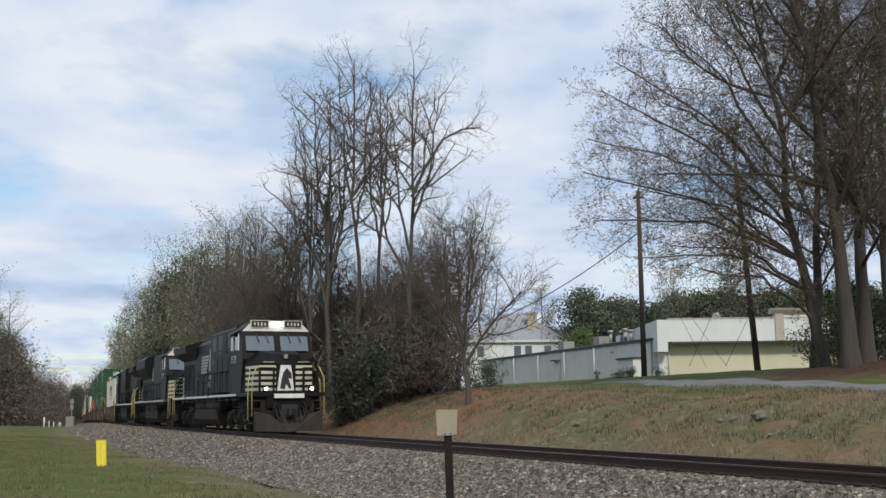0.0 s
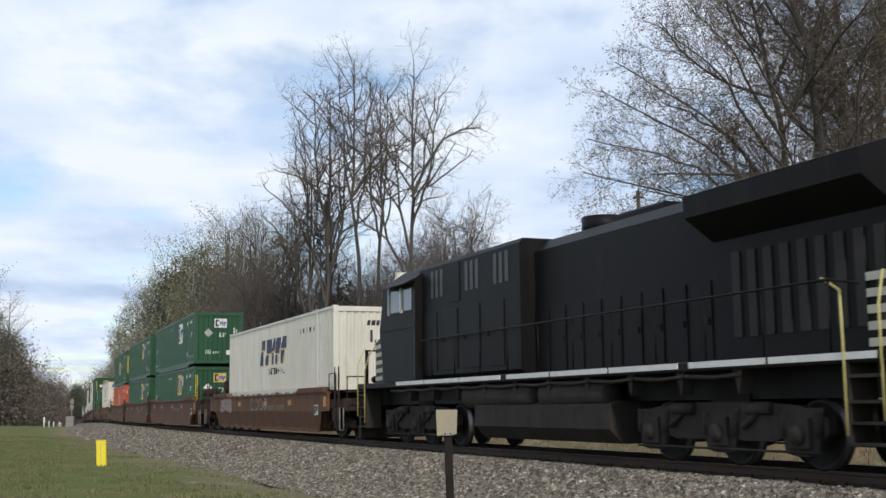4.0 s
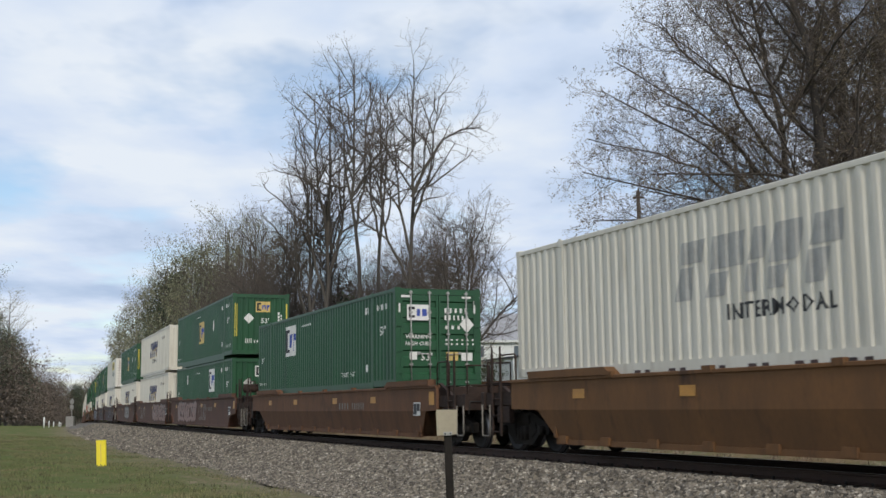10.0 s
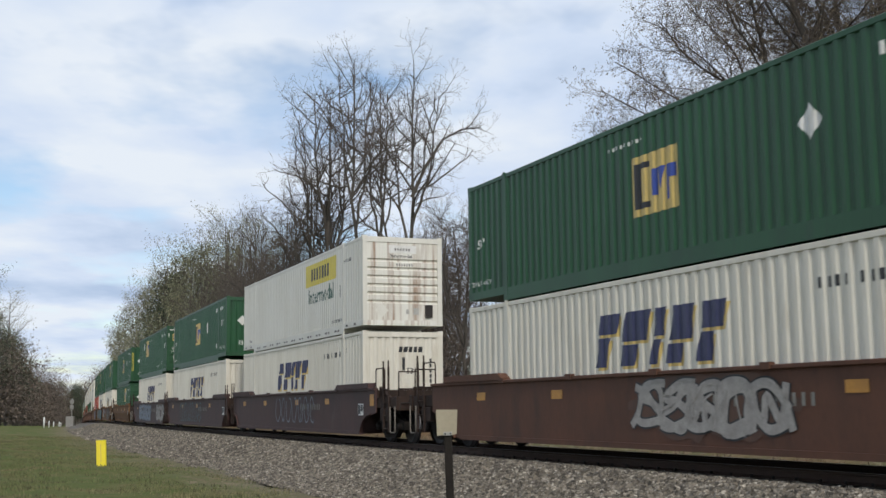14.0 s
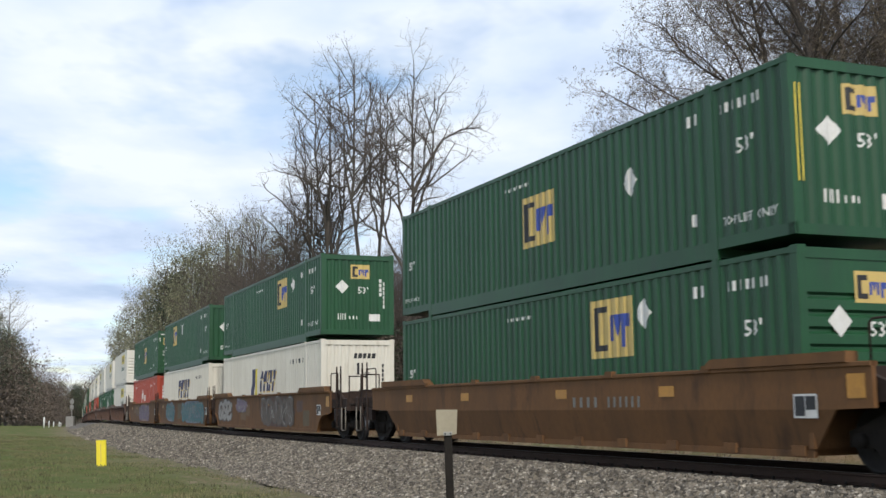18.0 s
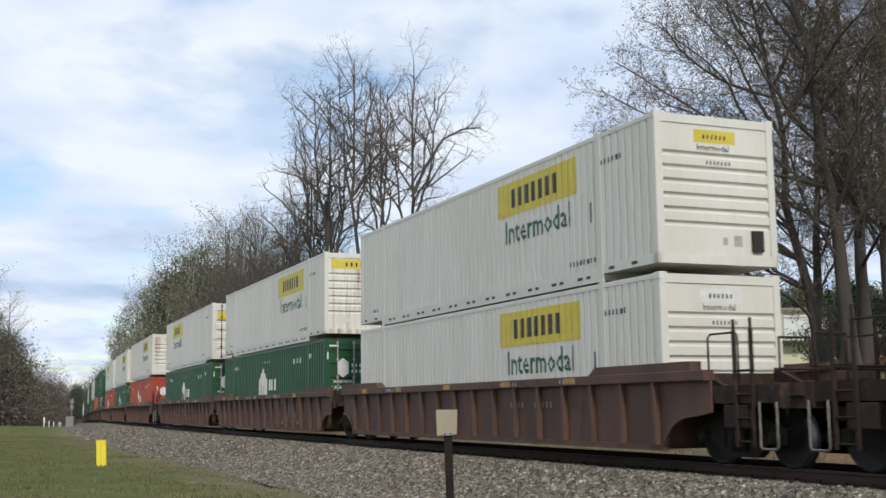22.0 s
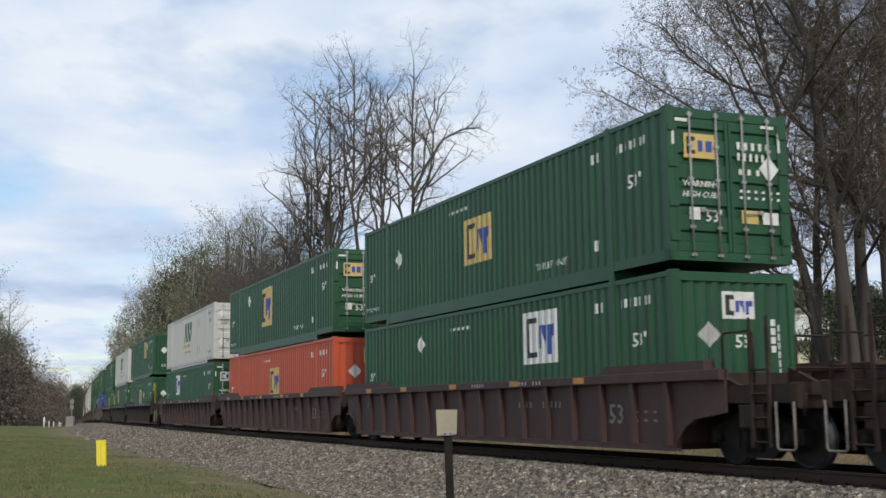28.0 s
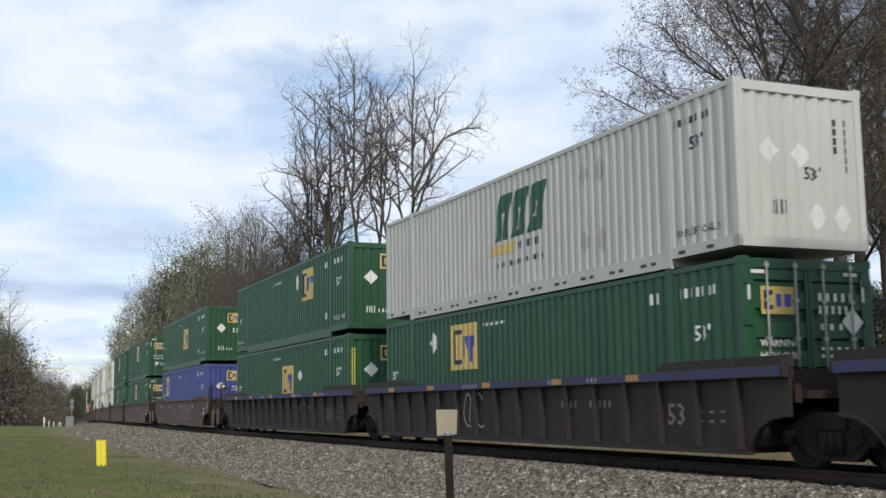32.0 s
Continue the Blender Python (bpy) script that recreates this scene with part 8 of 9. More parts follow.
h1 = shrub(101, 4.4, 4.2, "dense brown leafless thicket on the bank", THICKET, 2600, 0.22, 12, (1.0, 0.085), True)
h3 = shrub(107, 9.0, 10.0, "brown leafless brushwood along the line", THICKET, 4600, 0.15, 8, (1.0, 0.34), True)
h4 = shrub(109, 9.0, 8.0, "tall brown leafless brushwood behind the thicket", THICKET, 9000, 0.20, 12, (1.0, 0.05), True)
h2 = shrub(103, 3.2, 3.6, "dark evergreen shrub in the thicket", EVERGREEN, 3600, 0.07)
placed = set()
for k in range(33):
    s = -19 - 60 * (k / 32.0) + rng.uniform(-1, 1)
    d = rng.uniform(7.6, 9.0 + min(3.0, (-s - 18) * 0.3))
    if k % 3 == 0 and s < -32:
        d += 3
    x, y = wood_spot(s, d)
    t = h2 if k in (7, 16, 25) else h1
    stand(t, x, y, rng.uniform(0, 360), rng.uniform(0.95, 1.4) * (1.25 if d > 10 else 0.95), 0.2, copy=t in placed)
    placed.add(t)
for px, yy, sc in ((650, 56, 1.0), (680, 56, 1.2), (612, 57, 0.6), (850, 53, 0.5), (1090, 69, 0.22), (1110, 69, 0.25), (1160, 90, 0.3)):
    stand(h2, (px - 784) / 2058 * yy, yy, px, sc, 0.2)
for px, yy, sc in ((1462, 50, 0.8), (1498, 54, 1.1), (1530, 53, 1.15), (1565, 55, 1.2)):
    stand(h2, (px - 784) / 2058 * yy, yy, px, sc, 0.1)
for k in range(16):
    x, y = wood_spot(-80 - k * 15, rng.uniform(8, 10.5))
    stand(h1, x, y, rng.uniform(0, 360), rng.uniform(1.3, 2.0), 0.2)
for k in range(22):
    s = -33 - 2.8 * k
    x, y = wood_spot(s, 11.5 + 5.5 * rng.random())
    stand(h4, x, y, rng.uniform(0, 360), rng.uniform(0.85, 1.05) * (0.75 if k < 2 else 1.0), 0.2, copy=k > 0)
# brushwood closing the view down the line
far_first = True
LEFT_H = (2.0, 1.9, 1.85, 1.85, 1.95, 1.95, 2.05, 2.05, 2.05, 2.0, 1.95, 1.9, 1.85)
RIGHT_H = (1.5, 1.6, 1.75, 1.9, 2.05, 2.2, 2.3, 2.4, 2.4, 2.4)
for s, d, hgt in [(-185 - 22 * k, -19.5 + k * 0.25, LEFT_H[k]) for k in range(13)] + [(-480 - 26 * k, -12.5 + 0.5 * (k % 2), 1.85) for k in range(5)] + [(-250 - 34 * k, 12.5 + (k % 2), RIGHT_H[k]) for k in range(10)] + [(-600 - 30 * k, 10, 2.5) for k in range(3)] + [(-560 - 30 * k, -9, 2.3) for k in range(5)] + [(-700, 9, 2.8)] + [(-112 - 13 * k, 15.5 + (k % 2) * 2, 1.25) for k in range(9)]:
    x, y = wood_spot(s, d)
    stand(h3, x, y, rng.uniform(0, 360), hgt, 0.3, copy=not far_first)
    far_first = False
# ---------------------------------------------------------------- buildings, poles, posts
WALL_WHITE = material("white_painted_wall", (0.66, 0.67, 0.64), (0.58, 0.585, 0.56), 0.7, 0, 0.6, 12, 0.6, 0.05, (1, 1, 0.4))
WALL_CREAM = material("cream_painted_wall", (0.60, 0.57, 0.40), (0.52, 0.49, 0.34), 0.75, 0, 0.6, 12, 0.6, 0.05, (1, 1, 0.4))
WALL_GREY = material("pale_grey_metal_siding", (0.66, 0.66, 0.63), (0.58, 0.58, 0.55), 0.6, 0, 0.8, 12, 0.6, 0.05, (1, 1, 0.3))
ROOF_DARK = material("dark_roof_edge", (0.05, 0.05, 0.055), (0.08, 0.08, 0.08), 0.7, 0, 2, 20, 0.6, 0.1)
SHINGLE = material("grey_shingles", (0.33, 0.33, 0.34), (0.25, 0.25, 0.26), 0.85, 0, 2, 15, 0.8, 0.3)
TRIM = material("beige_trim", (0.42, 0.37, 0.30), (0.36, 0.32, 0.26), 0.7, 0, 2, 20, 0.5, 0.05)
CREOSOTE = material("weathered_pole_wood", (0.060, 0.045, 0.035), (0.09, 0.07, 0.055), 0.9, 0, 3, 30, 0.9, 0.4, (1, 1, 0.15))
ASPHALT = material("worn_grey_asphalt", (0.20, 0.195, 0.185), (0.14, 0.135, 0.13), 0.9, 0, 1.5, 30, 0.8, 0.3)
WIRE = material("black_cable", (0.02, 0.02, 0.02), (0.03, 0.03, 0.03), 0.6, 0, 2, 20, 0.4, 0.0)
SIGN_BACK = material("bare_sign_back", (0.33, 0.285, 0.20), (0.26, 0.22, 0.155), 0.55, 0.0, 5, 40, 0.6, 0.05)


def store():
    e = new("store_building")
    x0, x1, y0, y1, zb = 17.4, 37.0, 95.0, 118.0, 3.0
    part("front_wall", MB().box(x0 + 0.9, x1, y0 + 1.2, y0 + 1.5, zb, 5.95), WALL_CREAM, e, "cream painted lower wall")
    part("side_wall", MB().box(x0 + 0.3, x0 + 0.9, y0 + 1.2, y1, zb, 7.5), WALL_WHITE, e)
    part("fascia", MB().box(x0 + 0.85, x1, y0, y0 + 0.3, 5.95, 7.82), WALL_WHITE, e, "white overhanging fascia")
    part("return_panel", MB().box(x0, x0 + 0.85, y0 + 0.02, y1, 5.2, 7.80), WALL_WHITE, e)
    part("soffit", MB().box(x0 + 0.85, x1, y0 + 0.3, y0 + 1.2, 5.96, 6.06), ROOF_DARK, e)
    part("canopy_edge", MB().box(x0 + 0.85, x1, y0 - 0.03, y0, 5.88, 6.0), ROOF_DARK, e)
    part("coping", MB().box(x0 + 0.85, x1, y0 - 0.05, y0 + 0.35, 7.82, 7.93), TRIM, e)
    part("pilaster", MB().box(27.05, 27.75, y0 - 0.14, y0, 6.0, 8.2), TRIM, e, "beige pilaster")
    part("cornice", MB().prism_x([(y0 - 0.15, 8.2), (y0 + 0.6, 8.2), (y0 + 0.6, 8.62), (y0 - 0.45, 8.62), (y0 - 0.4, 8.48)], 26.7, 30.6), TRIM, e, "moulded cornice")
    part("gable_block", MB().box(27.0, 30.3, y0 + 0.02, y0 + 0.5, 7.9, 8.2), WALL_WHITE, e)
    part("roof", MB().box(x0 + 0.9, x1, y0 + 0.35, y1, 7.3, 7.5), SHINGLE, e)
    part("rear_wall", MB().box(x0 + 0.9, x1, y1 - 0.3, y1, zb, 7.5), WALL_WHITE, e)
    part("end_wall", MB().box(x1 - 0.3, x1, y0 + 1.5, y1 - 0.3, zb, 7.5), WALL_WHITE, e)
    part("downpipe", MB().tube([(18.5, y0 + 1.1, zb), (18.5, y0 + 1.1, 5.9)], 0.06, 6), WALL_WHITE, e)
    part("downpipe", MB().tube([(30.4, y0 + 1.1, zb), (30.4, y0 + 1.1, 5.9)], 0.05, 6), ROOF_DARK, e)
    part("satellite_dish", MB().tube([(23.0, y0 + 3, 7.5), (23.0, y0 + 3, 8.2)], 0.04, 5).tube([(23.0, y0 + 3, 8.2), (22.85, y0 + 2.85, 8.35)], [0.45, 0.3], 12), GALV, e)
    return tagged(e, "low white store building with a cream lower wall", "building")


def warehouse():
    """The long shed that runs back from the store; built along its own x axis."""
    e = new("warehouse")
    a, b = Vector((17.2, 97.0, 0)), Vector((4.6, 140.0, 0))
    ln = (b - a).length
    e.matrix_basis = Matrix.Translation((a.x, a.y, 3.0)) @ Matrix.Rotation(math.atan2(b.y - a.y, b.x - a.x), 4, "Z")
    xs, ys = wave(0.0, ln, 0.6, 0.05)
    mb = MB()
    v = []
    for x, y in zip(xs, ys):
        v += [(x, 0.0 + y * -1, 0.0), (x, -y, 3.28)]
    mb.add(v, [(2 * i, 2 * i + 2, 2 * i + 3, 2 * i + 1) for i in range(len(xs) - 1)])
    part("long_wall", mb, WALL_GREY, e, "pale grey ribbed metal wall")
    part("roof", MB().prism_x([(0.12, 3.2), (0.12, 3.42), (-9.0, 4.6), (-18.0, 3.42), (-18.0, 3.2), (-9.0, 4.4)], -0.1, ln + 0.2), ROOF_DARK, e, "dark low roof")
    part("rear_wall", MB().box(0, ln, -17.9, -17.7, 0, 3.25), WALL_GREY, e)
    part("end_wall", MB().prism_x([(-0.1, 0), (-17.7, 0), (-17.7, 3.2), (-9, 4.38), (-0.1, 3.2)], ln - 0.2, ln), WALL_GREY, e)
    part("end_wall", MB().prism_x([(-0.1, 0), (-17.7, 0), (-17.7, 3.2), (-9, 4.38), (-0.1, 3.2)], 0.0, 0.2), WALL_GREY, e)
    for x in (11.5, 18.8, 26.0, 33.5):
        part("downpipe", MB().tube([(x, 0.12, 0), (x, 0.12, 3.2)], 0.06, 6), WALL_WHITE, e)
    part("lean_to", MB().box(1.0, 4.0, 0.02, 1.2, 0, 1.75), WALL_GREY, e)
    part("lean_to_roof", MB().box(0.9, 4.1, 0.0, 1.35, 1.75, 1.9), ROOF_DARK, e)
    part("wall_lamp", MB().tube([(7.5, 0.02, 2.7), (7.5, 0.25, 2.6)], 0.12, 8), GALV, e)
    part("door", MB().box(20.2, 21.4, 0.05, 0.09, 0.1, 2.3), WALL_WHITE, e)
    part("door_hood", MB().box(20.0, 21.6, 0.05, 0.5, 2.35, 2.45), ROOF_DARK, e)
    for i, x in enumerate((9.0, 10.2, 11.0, 13.4)):
        part("roof_vent", MB().tube([(x, -2.5, 3.6), (x, -2.5, 4.5 + 0.2 * (i % 2))], 0.16, 8).tube([(x, -2.5, 4.5 + 0.2 * (i % 2)), (x, -2.5, 4.75 + 0.2 * (i % 2))], 0.27, 8), GALV, e)
    for x in (15.0, 24.0):
        part("roof_unit", MB().box(x, x + 1.4, -3.2, -2.0, 3.55, 4.5), GALV, e)
    return tagged(e, "long pale grey metal shed with a dark roof edge", "building")


def house():
    e = new("house")
    x0, x1, y0, y1 = 3.5, 17.4, 170.0, 182.0
    ze, zr = 10.4, 14.8
    part("wall", MB().box(x0, x1, y0, y1, 3.5, ze), WALL_WHITE, e)
    mb = MB()
    m = (y0 + y1) / 2
    v = [(x0 - 0.5, y0 - 0.5, ze), (x1 + 0.5, y0 - 0.5, ze), (x1 + 0.5, y1 + 0.5, ze), (x0 - 0.5, y1 + 0.5, ze), (x0 + 5.2, m, zr), (x1 - 5.2, m, zr)]
    v += [(p[0], p[1], p[2] - 0.2) for p in v[:4]]
    mb.add(v, [(0, 1, 5, 4), (1, 2, 5), (2, 3, 4, 5), (3, 0, 4), (0, 6, 7, 1), (1, 7, 8, 2), (2, 8, 9, 3), (3, 9, 6, 0), (6, 9, 8, 7)])
    part("roof", mb, SHINGLE, e, "grey hipped shingle roof")
    part("chimney", MB().box(12.4, 13.8, y0 + 2, y0 + 3.4, 11.0, 14.6).box(12.2, 14.0, y0 + 1.8, y0 + 3.6, 14.4, 14.7), TRIM, e)
    for x in (4.8, 10.2, 11.8, 14.6):
        w = part("window", MB().box(x, x + 1.0, y0 - 0.06, y0, 8.0, 9.6), GLASS, e, "dark window")
        part("window_frame", MB().box(x - 0.12, x, y0 - 0.1, y0, 7.9, 9.7).box(x + 1.0, x + 1.12, y0 - 0.1, y0, 7.9, 9.7).box(x, x + 1.0, y0 - 0.1, y0, 9.6, 9.72).box(x, x + 1.0, y0 - 0.1, y0, 7.88, 8.0), WALL_WHITE, w)
    part("eaves_board", MB().box(x0 - 0.5, x1 + 0.5, y0 - 0.54, y0 - 0.5, ze - 0.3, ze + 0.02), WALL_WHITE, e)
    return tagged(e, "white house with a grey hipped roof and chimney", "house")


def utility_pole(x, y, z, height, lean, label, guy):
    e = new("utility_pole")
    e.matrix_basis = Matrix.Translation((x, y, z)) @ Matrix.Rotation(radians(lean), 4, "Y")
    part("pole", MB().tube([(0, 0, -0.6), (0, 0, height * 0.5), (0, 0, height)], [0.17, 0.145, 0.115], 12), CREOSOTE, e)
    part("bracket", MB().box(-0.35, 0.35, -0.2, -0.12, height - 0.5, height - 0.4).tube([(0, -0.15, height - 0.2), (0, -0.15, height + 0.15)], 0.05, 6), CREOSOTE, e)
    for dz in (1.1, 1.4):
        part("insulator", MB().tube([(0.12, -0.1, height - dz), (0.30, -0.1, height - dz)], 0.05, 6), GALV, e)
    return tagged(e, label, "pole", "utility poles")


def cable(p, q, sag, r, label, name="overhead_cable"):
    p, q = Vector(p), Vector(q)
    pts = [p.lerp(q, i / 14) - Vector((0, 0, sag * 4 * (i / 14) * (1 - i / 14))) for i in range(15)]
    return tagged(part(name, MB().tube(pts, r, 4), WIRE), label, "cable")


store()
warehouse()
house()
utility_pole(11.62, 68.0, 2.95, 10.6, 0.0, "weathered wooden utility pole beside the shed", True)
utility_pole(15.55, 58.0, 2.5, 10.4, -3.6, "leaning weathered wooden utility pole", False)
cable((11.5, 68.0, 11.0), (2.0, 85.0, 6.5), 0.6, 0.035, "thick black service cable from the pole")
cable((11.7, 68, 12.9), (14.9, 58, 12.6), 0.25, 0.012, "thin overhead wire between the poles")
cable((14.9, 58, 12.4), (40, 20, 12.8), 0.8, 0.014, "thin overhead wire between the poles")
for dx in (1.2, 2.4):
    cable((12.2, 67, 9.0), (13.6 + dx, 66.0, 3.0), 0.0, 0.010, "taut guy wire of the pole", "guy_wire")
cable((15.4, 64, 3.0), (17.2, 64.2, 6.4), 0.0, 0.014, "thin leaning guy guard", "guy_wire")
cable((13.4, 64, 3.0), (15.2, 64.2, 6.6), 0.0, 0.014, "thin leaning guy guard", "guy_wire")


MARKER = material("bright_yellow_plastic", (0.80, 0.66, 0.03), (0.7, 0.56, 0.03), 0.5, 0, 3, 30, 0.5, 0.03)


def yellow_marker():
    e = new("marker_post")
    x, y = -11.15, 38.3
    z = on_ground(x, y)[2]
    e.matrix_basis = Matrix.Translation((x, y, z)) @ Matrix.Rotation(radians(-2.5), 4, "Y") @ Matrix.Rotation(radians(8), 4, "Z")
    mb = MB()
    mb.prism_z([(-0.155, -0.04), (-0.13, -0.06), (0.13, -0.06), (0.155, -0.04), (0.155, 0.04), (-0.155, 0.04)], -0.2, 0.84)
    part("post", mb, MARKER, e)
    part("cap", MB().box(-0.16, 0.16, -0.062, 0.045, 0.80, 0.845), MARKER, e)
    F = Flat("side", -0.062)
    F.rect(-0.02, 0.0, 0.15, 0.75)
    part("seam", F.mb, GOLD, e)
    return tagged(e, "yellow plastic cable marker post in the grass", "marker")


def sign():
    e = new("trackside_sign")
    x, y = 0.062, 9.2
    z = on_ground(x, y)[2]
    e.matrix_basis = Matrix.Translation((x, y, z)) @ Matrix.Rotation(radians(-1.5), 4, "Y")
    h = 0.80 - z
    mb = MB()
    mb.prism_z([(-0.031, -0.012), (-0.022, -0.018), (0.022, -0.018), (0.031, -0.012), (0.031, 0.02), (0.02, 0.02), (0.014, -0.006), (-0.014, -0.006), (-0.02, 0.02), (-0.031, 0.02)], -0.3, h)
    part("channel_post", mb, GRIME, e, "dark steel channel post")
    part("plate", MB().prism_y([(-0.085, h - 0.012), (0.068, h - 0.006), (0.082, h + 0.185), (-0.086, h + 0.19)], -0.026, -0.02), SIGN_BACK, e, "blank tan sign plate")
    part("bracket", MB().box(-0.034, 0.034, -0.034, -0.026, h - 0.012, h + 0.016), GALV, e)
    for dx in (-0.02, 0.02):
        part("bolt", MB().tube([(dx, -0.034, h + 0.002), (dx, -0.042, h + 0.002)], 0.007, 6), STEEL, e)
    return tagged(e, "small blank tan sign on a dark steel post", "sign")


yellow_marker()
sign()


def fire_hydrant():
    e = new("fire_hydrant")
    x, y = 9.6, 73.5
    e.matrix_basis = Matrix.Translation((x, y, on_ground(x, y)[2]))
    part("barrel", MB().tube([(0, 0, -0.1), (0, 0, 0.45), (0, 0, 0.55), (0, 0, 0.68)], [0.12, 0.12, 0.15, 0.05], 10), GALV, e)
    part("nozzle", MB().tube([(-0.2, 0, 0.42), (0.2, 0, 0.42)], 0.06, 8), INK, e)
    return tagged(e, "pale fire hydrant on the grass", "hydrant")


fire_hydrant()


def road_strip():
    """The narrow road along the top of the bank."""
    mb = MB()
    rows = []
    for s in np.arange(-20, 62, 1.0):
        wob = 0.12 * math.sin(s * 0.31)
        c = 13.8 + max(0.0, -s) * 0.2
        half = 1.9 * min(1.0, 0.3 + (s + 20) * 0.05)
        for d, drop in ((-half + wob - 0.25, -0.12), (-half + wob, 0.05), (-half / 2, 0.07), (0.0, 0.08), (half / 2, 0.07), (half - wob, 0.05), (half - wob + 0.25, -0.12)):
            p = beside(s, c + d, 0)
            rise = 0.16 * noise.noise(Vector((p.x, p.y, 0)) * 0.35)
            rows.append((p.x, p.y, float(ground_z(s, c + d)) + drop + 0.03 + rise))
    n = len(rows) // 7
    mb.add(rows, [(i * 7 + k, (i + 1) * 7 + k, (i + 1) * 7 + k + 1, i * 7 + k + 1) for i in range(n - 1) for k in range(6)])
    return tagged(part("road", mb, ASPHALT), "narrow worn grey asphalt road above the bank", "road", kind="structure")


road_strip()


def grass(name, label, mat, n, area, hgt, seed, wide=0.012, patchy=True):
    """Blades past counting; area: function giving s, d arrays."""
    rng = np.random.RandomState(seed)
    s, d = area(rng, n * 2)
    if patchy:
        bx, by, bh = (np.interp(s, S_LINE, a) for a in (X_LINE, Y_LINE, H_LINE))
        qx, qy = bx - np.sin(bh) * d, by + np.cos(bh) * d
        keep = np.array([noise.noise(Vector((a, b, seed * 9.0)) * 0.55) + 0.5 * noise.noise(Vector((a, b, seed * 5.0)) * 1.7) for a, b in zip(qx, qy)]) + rng.normal(0, 0.12, n * 2)
        order = np.argsort(-keep)[:n]
        s, d = s[order], d[order]
    else:
        s, d = s[:n], d[:n]
    x, y, zz, h = (np.interp(s, S_LINE, a) for a in (X_LINE, Y_LINE, Z_LINE, H_LINE))
    px, py = x - np.sin(h) * d, y + np.cos(h) * d
    pz = ground_z(s, d)
    pz = pz + np.array([0.16 * noise.noise(Vector((a, b, 0)) * 0.35) for a, b in zip(px, py)]) * np.clip((np.abs(d) - 3) / 3, 0, 1)
    hh = hgt * rng.uniform(0.5, 1.4, n)
    ang = rng.rand(n) * 6.28
    w = wide * rng.uniform(0.7, 1.4, n)
    lean = rng.normal(0, 0.35, (n, 2)) * hh[:, None]
    dx, dy = np.cos(ang) * w, np.sin(ang) * w
    v = np.stack([np.stack([px - dx, py - dy, pz - 0.03], 1), np.stack([px + dx, py + dy, pz - 0.03], 1), np.stack([px + lean[:, 0], py + lean[:, 1], pz + hh], 1)], 1).reshape(-1, 3)
    me = bpy.data.meshes.new(name)
    me.from_pydata(v.tolist(), [], ((np.arange(n) * 3)[:, None] + np.array([[0, 1, 2]])).tolist())
    me.materials.append(mat)
    return tagged(new(name, me), label, "grass", kind="stuff")


LAWN = material("short_green_grass", (0.095, 0.125, 0.04), (0.19, 0.155, 0.08), 0.9, 0, 0.35, 5, 0.9, 0.0, island=True)
DRY = material("dry_straw_grass", (0.27, 0.215, 0.145), (0.165, 0.115, 0.075), 0.9, 0, 0.5, 5, 0.9, 0.0, island=True)
WEED = material("dull_green_weeds", (0.105, 0.125, 0.05), (0.16, 0.14, 0.075), 0.9, 0, 0.5, 5, 0.9, 0.0, island=True)
grass("lawn", "short grass with yellowed patches beside the ballast", LAWN, 60000, lambda r, n: (r.uniform(-60, 15, n), -4.9 - 9.5 * r.rand(n) ** 0.8), 0.07, 1)
grass("dry_grass", "dry straw-coloured grass on the bank", DRY, 28000, lambda r, n: (r.uniform(-30, 22, n), 3.9 + 6.0 * r.rand(n)), 0.10, 2)
grass("bank_weeds", "dull green weeds on the bank", WEED, 30000, lambda r, n: (r.uniform(-34, 24, n), 5.0 + 7.0 * r.rand(n)), 0.10, 3, 0.018)


def far_signal():
    """The crossing far down the line: a signal mast and pale posts."""
    e = new("railway_signal")
    p = beside(-195, -4.2)
    e.matrix_basis = Matrix.Translation((p.x, p.y, float(ground_z(-195, -4.2))))
    part("mast", MB().tube([(0, 0, 0), (0, 0, 5.2)], 0.09, 8), GALV, e)
    for z in (3.6, 4.6):
        part("signal_head", MB().box(-0.3, 0.3, -0.2, 0.1, z - 0.35, z + 0.35), GALV, e)
    part("relay_case", MB().box(-0.9, 0.5, -0.5, 0.4, 0.0, 1.9), GALV, e)
    tagged(e, "grey railway signal mast beside a relay case", "signal")
    post = None
    for s, d, h in ((-150, -8.2, 1.5), (-158, -7.6, 1.0), (-166, -7.0, 0.9), (-175, -6.2, 0.9), (-185, -6.0, 0.8)):
        q = beside(s, d)
        m = Matrix.Translation((q.x, q.y, float(ground_z(s, d))))
        if post is None:
            post = new("white_post")
            part("post", MB().tube([(0, 0, -0.2), (0, 0, 1.45)], 0.13, 8).tube([(0, 0, 1.45), (0, 0, 1.55)], [0.13, 0.05], 8), WALL_WHITE, post)
            tagged(post, "pale round post beside the far crossing", "post", "posts at the crossing")
            post.matrix_basis = m
        else:
            copy_thing(post, m @ Matrix.Diagonal((h / 1.5, h / 1.5, h / 1.5, 1)))


far_signal()


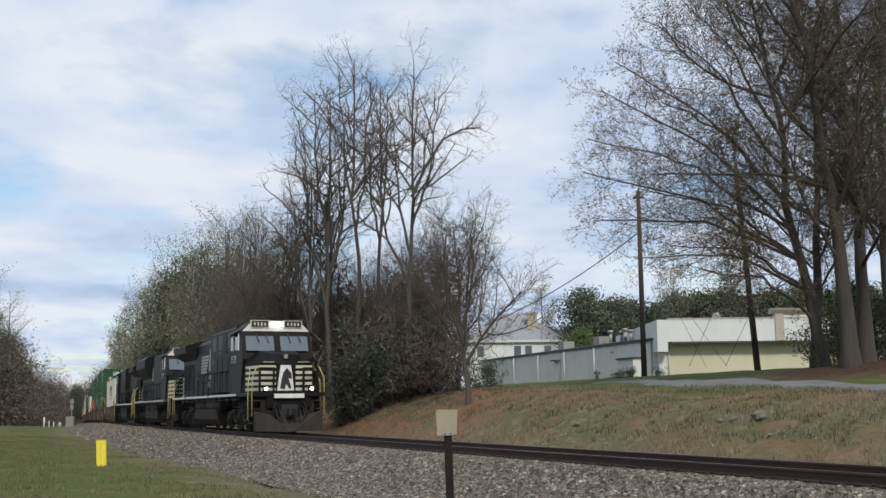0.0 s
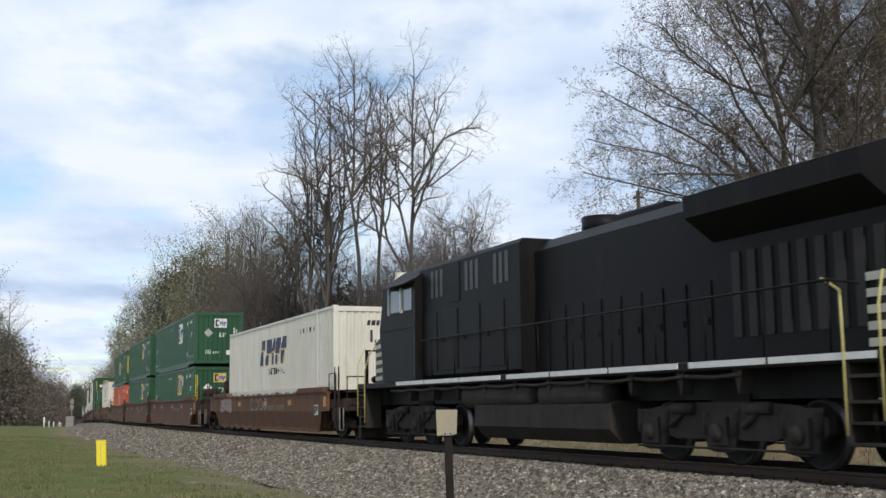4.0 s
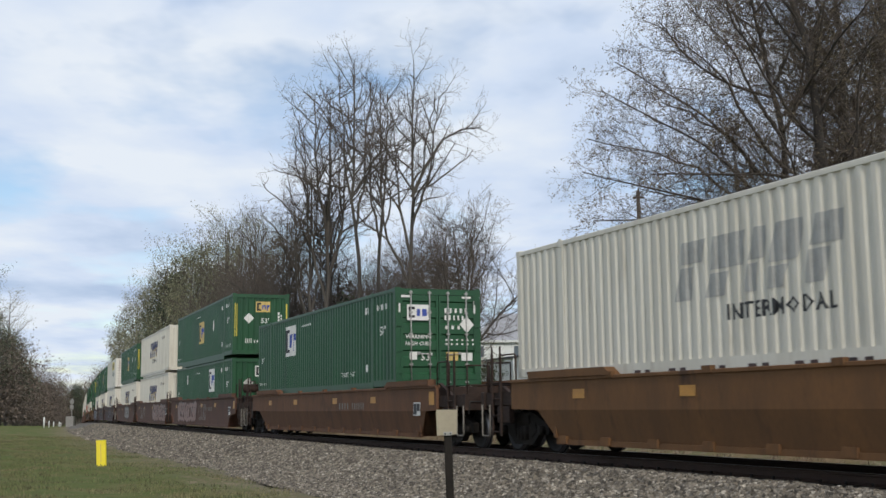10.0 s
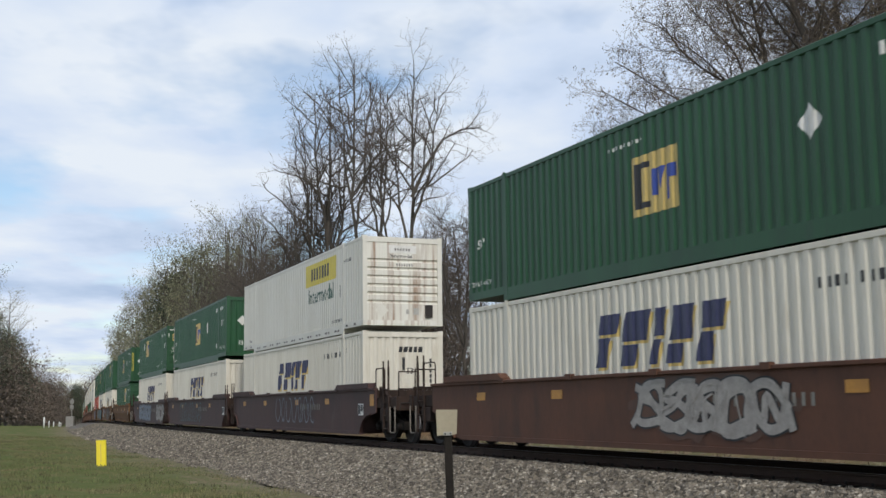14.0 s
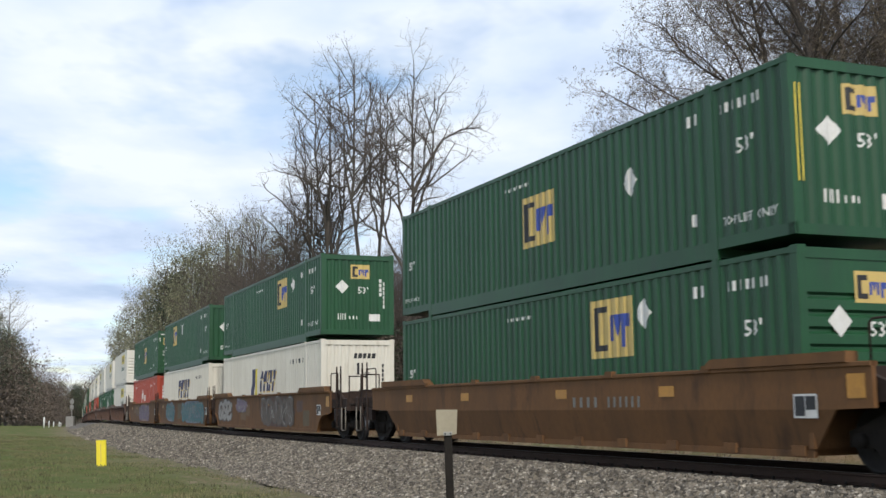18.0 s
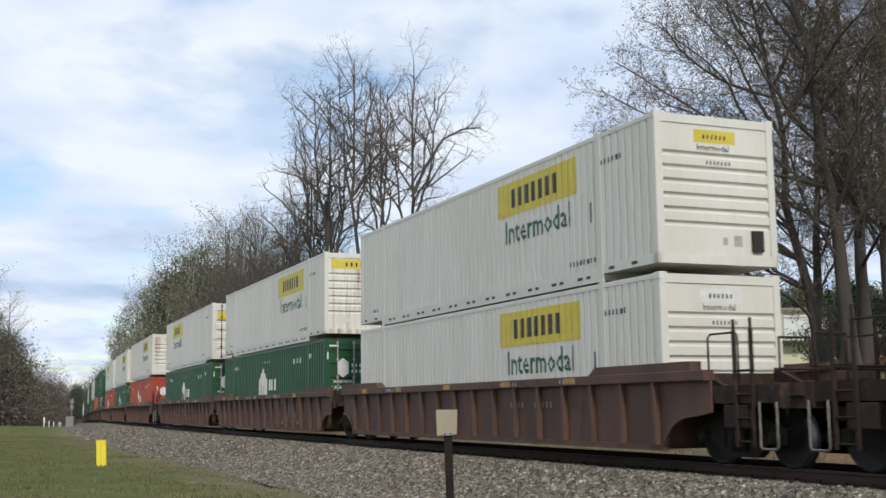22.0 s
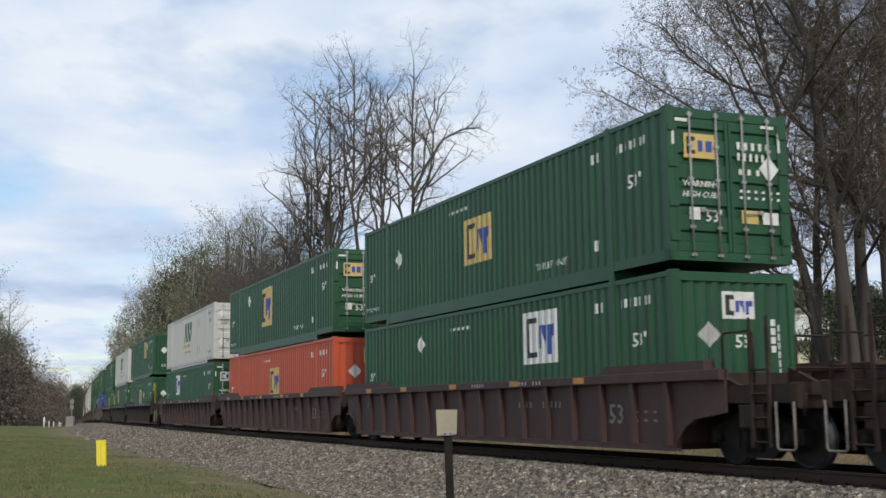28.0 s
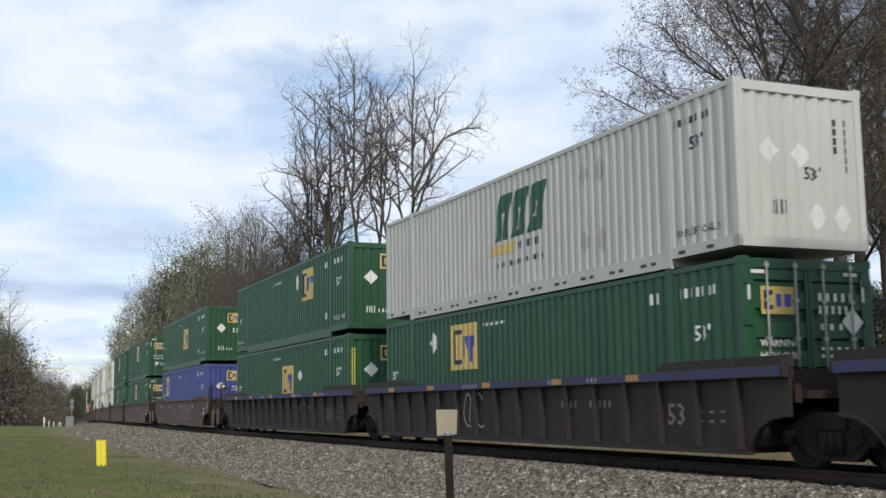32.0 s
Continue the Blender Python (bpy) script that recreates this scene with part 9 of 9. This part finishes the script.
def bank_rock(x, y, size, seed, label):
    rng = np.random.RandomState(seed)
    bm = bmesh.new()
    bmesh.ops.create_icosphere(bm, subdivisions=3, radius=1.0)
    for v in bm.verts:
        n = noise.noise(v.co * 1.4 + Vector((seed * 3.1, 0, 0))) * 0.45 + noise.noise(v.co * 3.5) * 0.15
        v.co = Vector((v.co.x * size[0], v.co.y * size[1], v.co.z * size[2])) * (1 + n)
    ob = tagged(part("rock", bm, ROCK), label, "rock")
    ob.matrix_basis = Matrix.Translation((x, y, on_ground(x, y)[2] + size[2] * 0.25)) @ Matrix.Rotation(seed, 4, "Z")


ROCK = material("pale_field_stone", (0.22, 0.20, 0.16), (0.15, 0.13, 0.10), 0.9, 0, 4, 30, 0.8, 0.6)
for px, yy, size, seed in ((1335, 29.5, (0.24, 0.18, 0.12), 1), (1014, 36.5, (0.18, 0.11, 0.08), 2), (1290, 30.2, (0.10, 0.08, 0.06), 3), (1352, 27.8, (0.08, 0.06, 0.04), 4), (1265, 30.6, (0.09, 0.07, 0.05), 5)):
    bank_rock((px - 784) / 2058 * yy, yy, size, seed, "pale weathered rock on the grassy bank")
# ---------------------------------------------------------------- motion of the train


def motions():
    times = list(range(0, 33))
    for thing, u, half, extra in MOVING:
        walk(thing, [(t, ride(u + rolled(t), half) @ extra) for t in times])
    # wheels turn with the way travelled; wheelsets alike share one course
    master = {}
    steps = [k / FPS for k in range(32 * FPS + 1)]
    for w in WHEELSETS:
        r = 0.53 if w.data == BIG_WHEELSET else WHEEL_R
        x = round(w.matrix_basis.translation.x, 2)
        key = (r, x)
        if key not in master:
            walk(w, [(t, pose(x, 0, r, 0, math.degrees((rolled(t) - rolled(0)) / r), 0)) for t in steps])
            master[key] = w
        else:
            src = master[key].animation_data
            w.rotation_mode = "QUATERNION"
            ad = w.animation_data_create()
            ad.action = src.action
            ad.action_slot = src.action_slot


# marks, twigs and leaves too small to pick apart
FINE = {"serial_mark", "stencil_mark", "spray_paint", "spray_outline", "hinge", "twig_growth", "bud_growth", "leaf_growth", "foliage", "door_lettering", "front_lettering", "end_lettering", "lettering", "lettering_bars", "length_mark", "lift_mark", "number_mark", "cab_number_mark", "side_mark", "spray_highlight", "spray_background", "brushwood", "spikes", "reflector", "chalk_mark", "rail_slots"}
for ob in bpy.data.objects:
    if ob.parent and ob.name.split(".")[0] in FINE:
        tagged(ob, kind="stuff")

motions()
